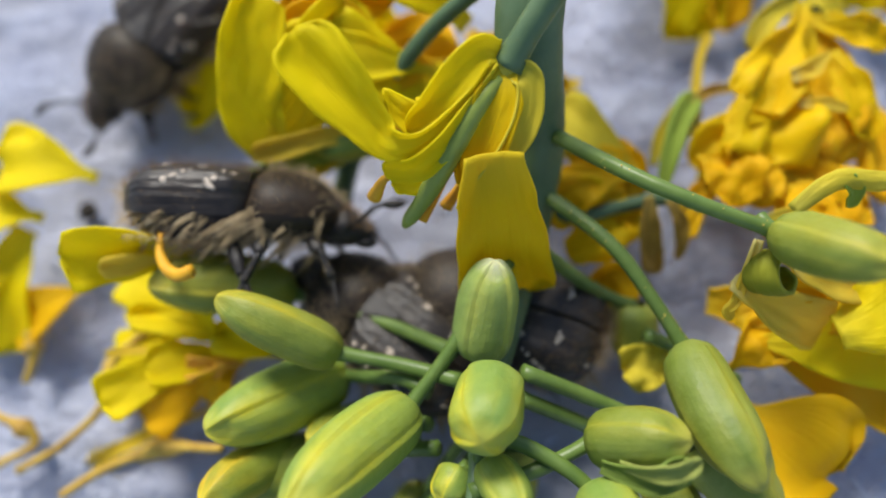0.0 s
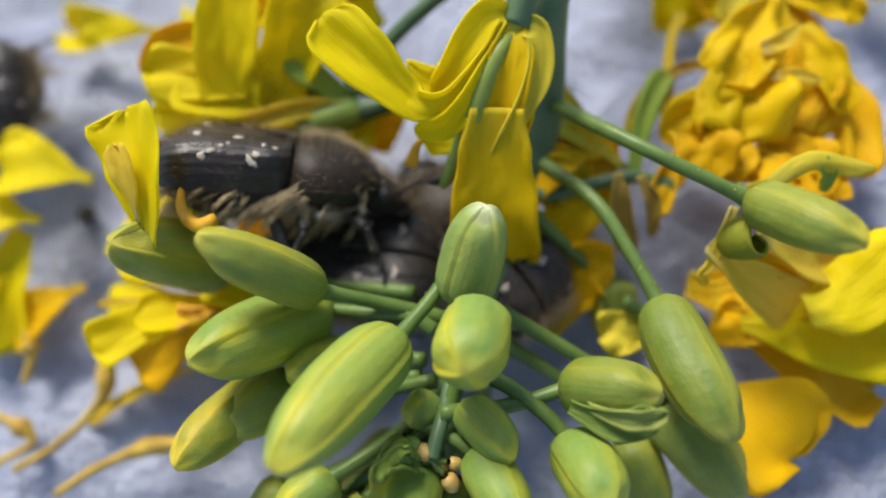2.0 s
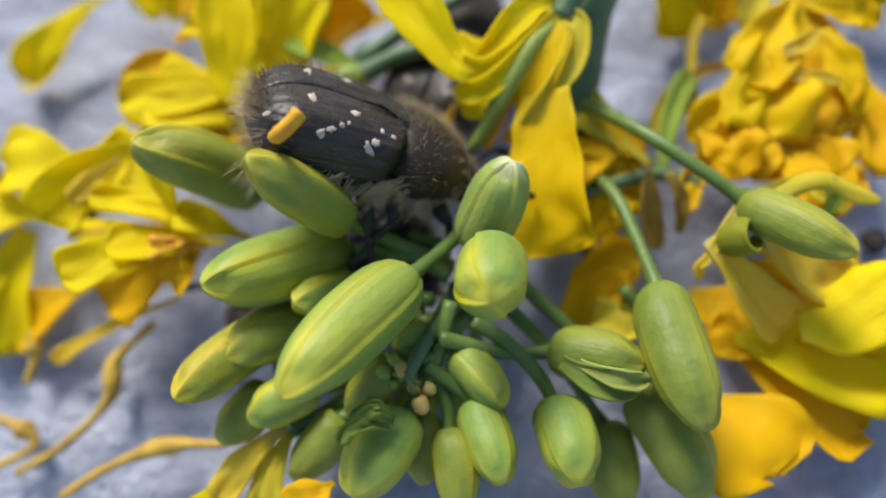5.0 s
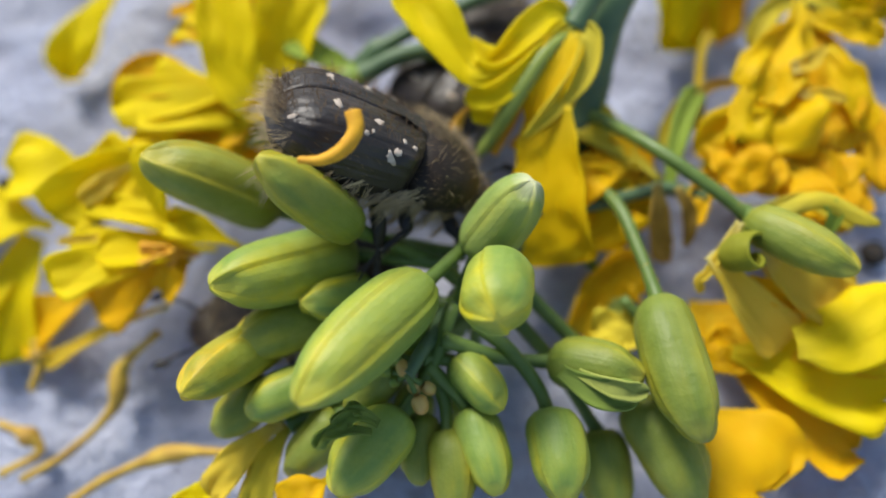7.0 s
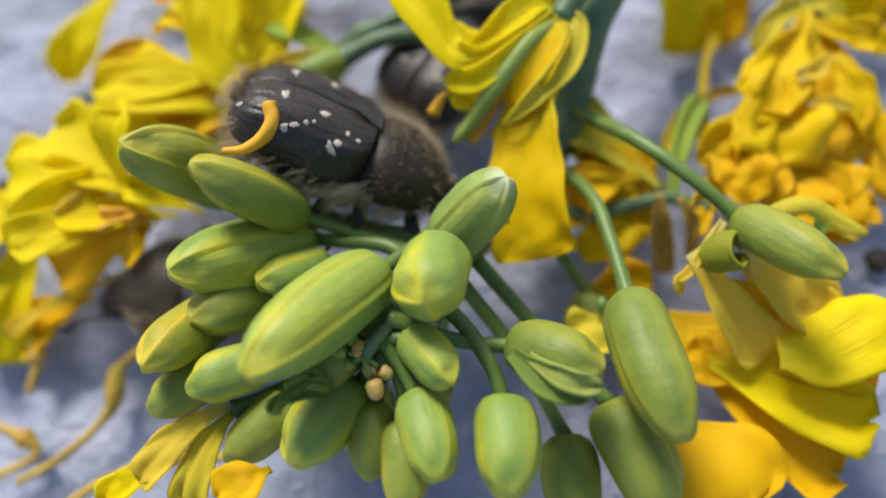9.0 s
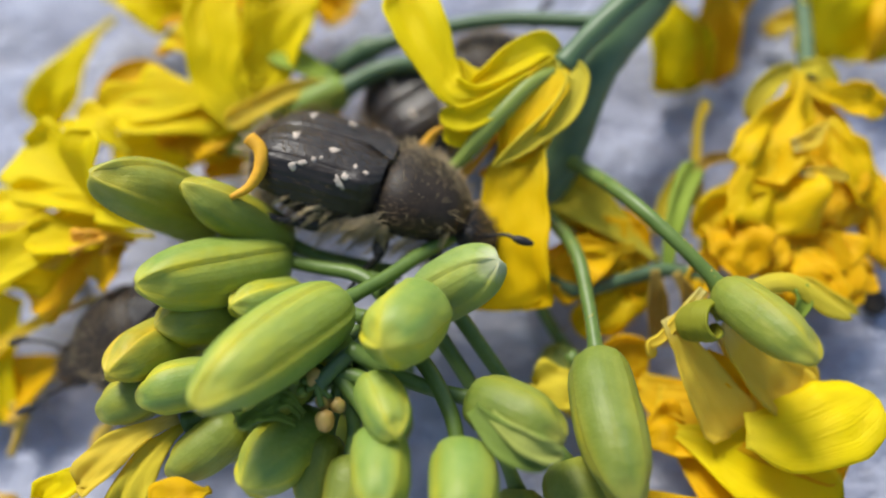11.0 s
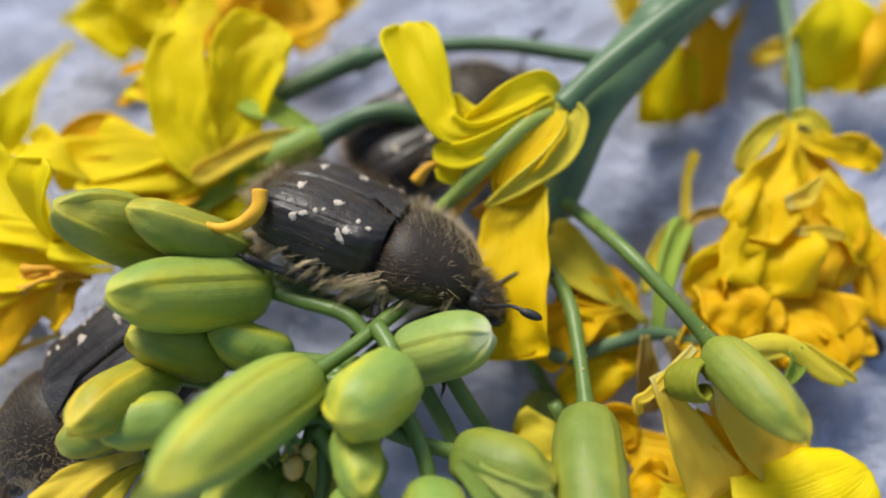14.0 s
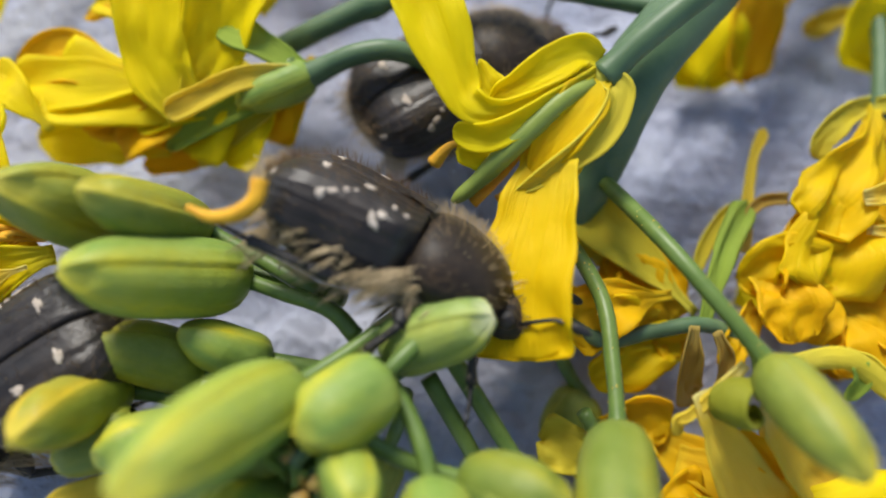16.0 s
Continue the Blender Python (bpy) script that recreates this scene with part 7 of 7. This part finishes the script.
    walk(BEETLE, [(t, pose(x * MM, y * MM, z * MM, a, b, c)) for t, x, y, z, a, b, c in (
        (0, -11.86, -4.54, 6.76, -67.5, 4.7, 0.5),
        (0.5, -10.81, -4.95, 6.91, -64.3, 6.6, 0.3),
        (1, -10.08, -5.14, 7.16, -58.8, 10.1, 1.3),
        (1.5, -9.3, -4, 7.84, -54, 13.2, 2.1),
        (2, -9.14, -3.68, 8.23, -51.9, 14.5, 2.8),
        (2.5, -8.87, -3.86, 8.37, -48.9, 14.8, 1.4),
        (3, -7.69, -3.82, 9.11, -41.8, 17.5, -0.5),
        (3.5, -6.7, -3.29, 9.71, -33.9, 24.6, -2.3),
        (4, -6.04, -3.21, 10, -32.3, 27.4, -1.4),
        (6.5, -5, -3.56, 10.26, -33, 36.6, -0.4),
        (7, -4.97, -3.36, 10.44, -33.6, 36.2, -1.9),
        (7.5, -5.43, -2.64, 10.33, -36, 33.8, -6.1),
        (8, -6.87, -2.57, 10.12, -37.4, 31, -9),
        (10.5, -5.65, -1.39, 8.93, -32.4, 10.5, -15.2),
        (11, -5.32, -0.97, 8.93, -37.6, 7.8, -15.1),
        (11.5, -5.01, -1.11, 8.71, -43.6, 5.7, -14.6),
        (12, -4.45, -0.98, 8.55, -47.7, 4.9, -15.5),
        (12.5, -4.63, -1.18, 8.53, -50.4, 3.6, -16),
        (13, -4.61, -1.24, 8.54, -50.1, 2.4, -16.4),
        (13.5, -4.28, -1.22, 8.42, -45.3, 2.1, -18.9),
        (14, -3.93, -1.37, 8.24, -41.6, 3, -21.5),
        (14.5, -4.06, -2.27, 7.76, -45, 4.4, -21.4),
        (15, -3.53, -3, 7.28, -51.7, 5.5, -20.2),
        (15.5, -3.46, -3.29, 7.54, -57.2, 5.9, -18.6),
        (16, -2.87, -3.55, 7.84, -60.2, 6, -18.3),
    )])
    walk(SECOND, [
        (0, crawl((-16.2, 11.7, 4.4), (-23.9, 2.0, 3.4), (0.1, -0.15, 1))),
        (0.5, crawl((-18.8, 9.2, 4.8), (-28.3, 1.3, 3.9), (0.1, -0.15, 1))),
        (1, crawl((-19.0, 8.2, 4.4), (-29.8, 2.1, 3.5), (0.1, -0.15, 1))),
        (1.5, crawl((-23.6, 6.0, 4.4), (-35.3, 2.0, 3.5), (0.1, -0.15, 1))),
        (2, crawl((-25.7, 4.6, 4.4), (-37.8, 1.9, 3.6), (0.1, -0.15, 1))),
        (2.5, crawl((-27.0, 4.4, 4.4), (-39.1, 2.0, 3.6), (0.1, -0.15, 1))),
        (3, crawl((-27.1, 3.8, 4.4), (-39.3, 1.6, 3.6), (0.1, -0.15, 1))),
        (4, crawl((-28.9, 2.1, 4.4), (-41.0, -0.4, 3.5), (0.1, -0.15, 1))),
        (7, crawl((-29.9, 0.5, 4.4), (-41.9, -2.3, 3.5), (0.1, -0.15, 1))),
        (8, crawl((-30.2, -0.3, 4.4), (-42.2, -3.1, 3.5), (0.1, -0.15, 1))),
        (16, crawl((-30.2, -0.3, 4.4), (-42.2, -3.1, 3.5), (0.1, -0.15, 1))),
    ])
    walk(THIRD, [
        (0, crawl((-2, -11.8, 3.6), (-9.2, -6.8, 3.6), (0.07, 0.18, 0.98))),
        (1.5, crawl((-1.9, -8.1, 3.8), (-13.2, -5, 3.5), (0.11, 0.16, 0.98))),
        (2.5, crawl((-1.3, -6.7, 4.9), (-12.9, -8, 4.1), (0.11, 0.17, 0.98))),
        (3.5, crawl((-2.1, -5.9, 4.9), (-13.4, -9.3, 4), (0.10, 0.16, 0.98))),
        (7, crawl((-4.9, -6.6, 3.8), (-16.2, -9.6, 3.5), (0.06, 0.14, 0.99))),
        (8, crawl((-7.8, -6.8, 3.8), (-19.5, -8.4, 3.6), (0.07, 0.14, 0.99))),
        (10.5, crawl((-10.5, -5.1, 3.3), (-21.8, -7.7, 3.6), (0.07, 0.14, 0.99))),
        (11, crawl((-11.2, -4, 4.6), (-22, -8.6, 4.5), (0.06, 0.14, 0.99))),
        (12.5, crawl((-12.4, -3.2, 5.9), (-21.4, -9.6, 5.6), (0.05, 0.13, 0.99))),
        (14, crawl((-12.8, -4.4, 6.4), (-21.2, -11, 5.4), (0.02, 0.14, 0.99))),
        (14.5, crawl((-12.8, -5.6, 6.4), (-21.2, -12.1, 5.4), (-0.01, 0.16, 0.98))),
        (15, crawl((-12.4, -6.9, 6.4), (-20.8, -13.4, 5.4), (-0.01, 0.16, 0.98))),
        (15.5, crawl((-12.9, -7.1, 6.4), (-21.3, -13.6, 5.4), (-0.01, 0.16, 0.98))),
        (16, crawl((-13.6, -7, 6.4), (-22, -13.6, 5.4), (-0.01, 0.16, 0.98))),
    ])
    walk(FOURTH, [
        (0, crawl((4.0, -9.7, 3.6), (-4.4, -7.3, 3.6), (0.07, 0.12, 0.99))),
        (1.5, crawl((2.8, -8.5, 3.6), (-3.6, -4.5, 3.6), (0.11, 0.09, 0.99))),
        (2.5, crawl((0.3, -6.8, 3.6), (-2.2, 1.9, 3.6), (0.12, 0.10, 0.99))),
        (3.5, crawl((-4.1, -0.2, 3.6), (-1.3, 10.6, 3.6), (0.11, 0.09, 0.99))),
        (4.2, crawl((-4.4, 0.5, 3.6), (-0.9, 11.5, 3.6), (0.10, 0.09, 0.99))),
        (7, crawl((-4.8, 1.4, 3.6), (1.1, 11.3, 3.6), (0.06, 0.07, 1.00))),
        (8, crawl((-5.4, 2.6, 3.6), (0.6, 12.2, 3.6), (0.07, 0.07, 0.99))),
        (10.5, crawl((-6.6, 4.0, 3.6), (2.3, 11.4, 3.6), (0.07, 0.07, 0.99))),
        (11, crawl((-6.7, 4.4, 3.6), (3.4, 10.6, 3.6), (0.07, 0.07, 1.00))),
        (12.5, crawl((-6.2, 4.7, 3.6), (4.3, 10.7, 3.6), (0.05, 0.06, 1.00))),
        (14.5, crawl((-6.2, 4.2, 3.6), (3.7, 10.3, 3.6), (0.01, 0.07, 1.00))),
        (16, crawl((-6.5, 2.9, 3.6), (4.1, 10.4, 3.6), (-0.02, 0.13, 0.99))),
    ])


motions()
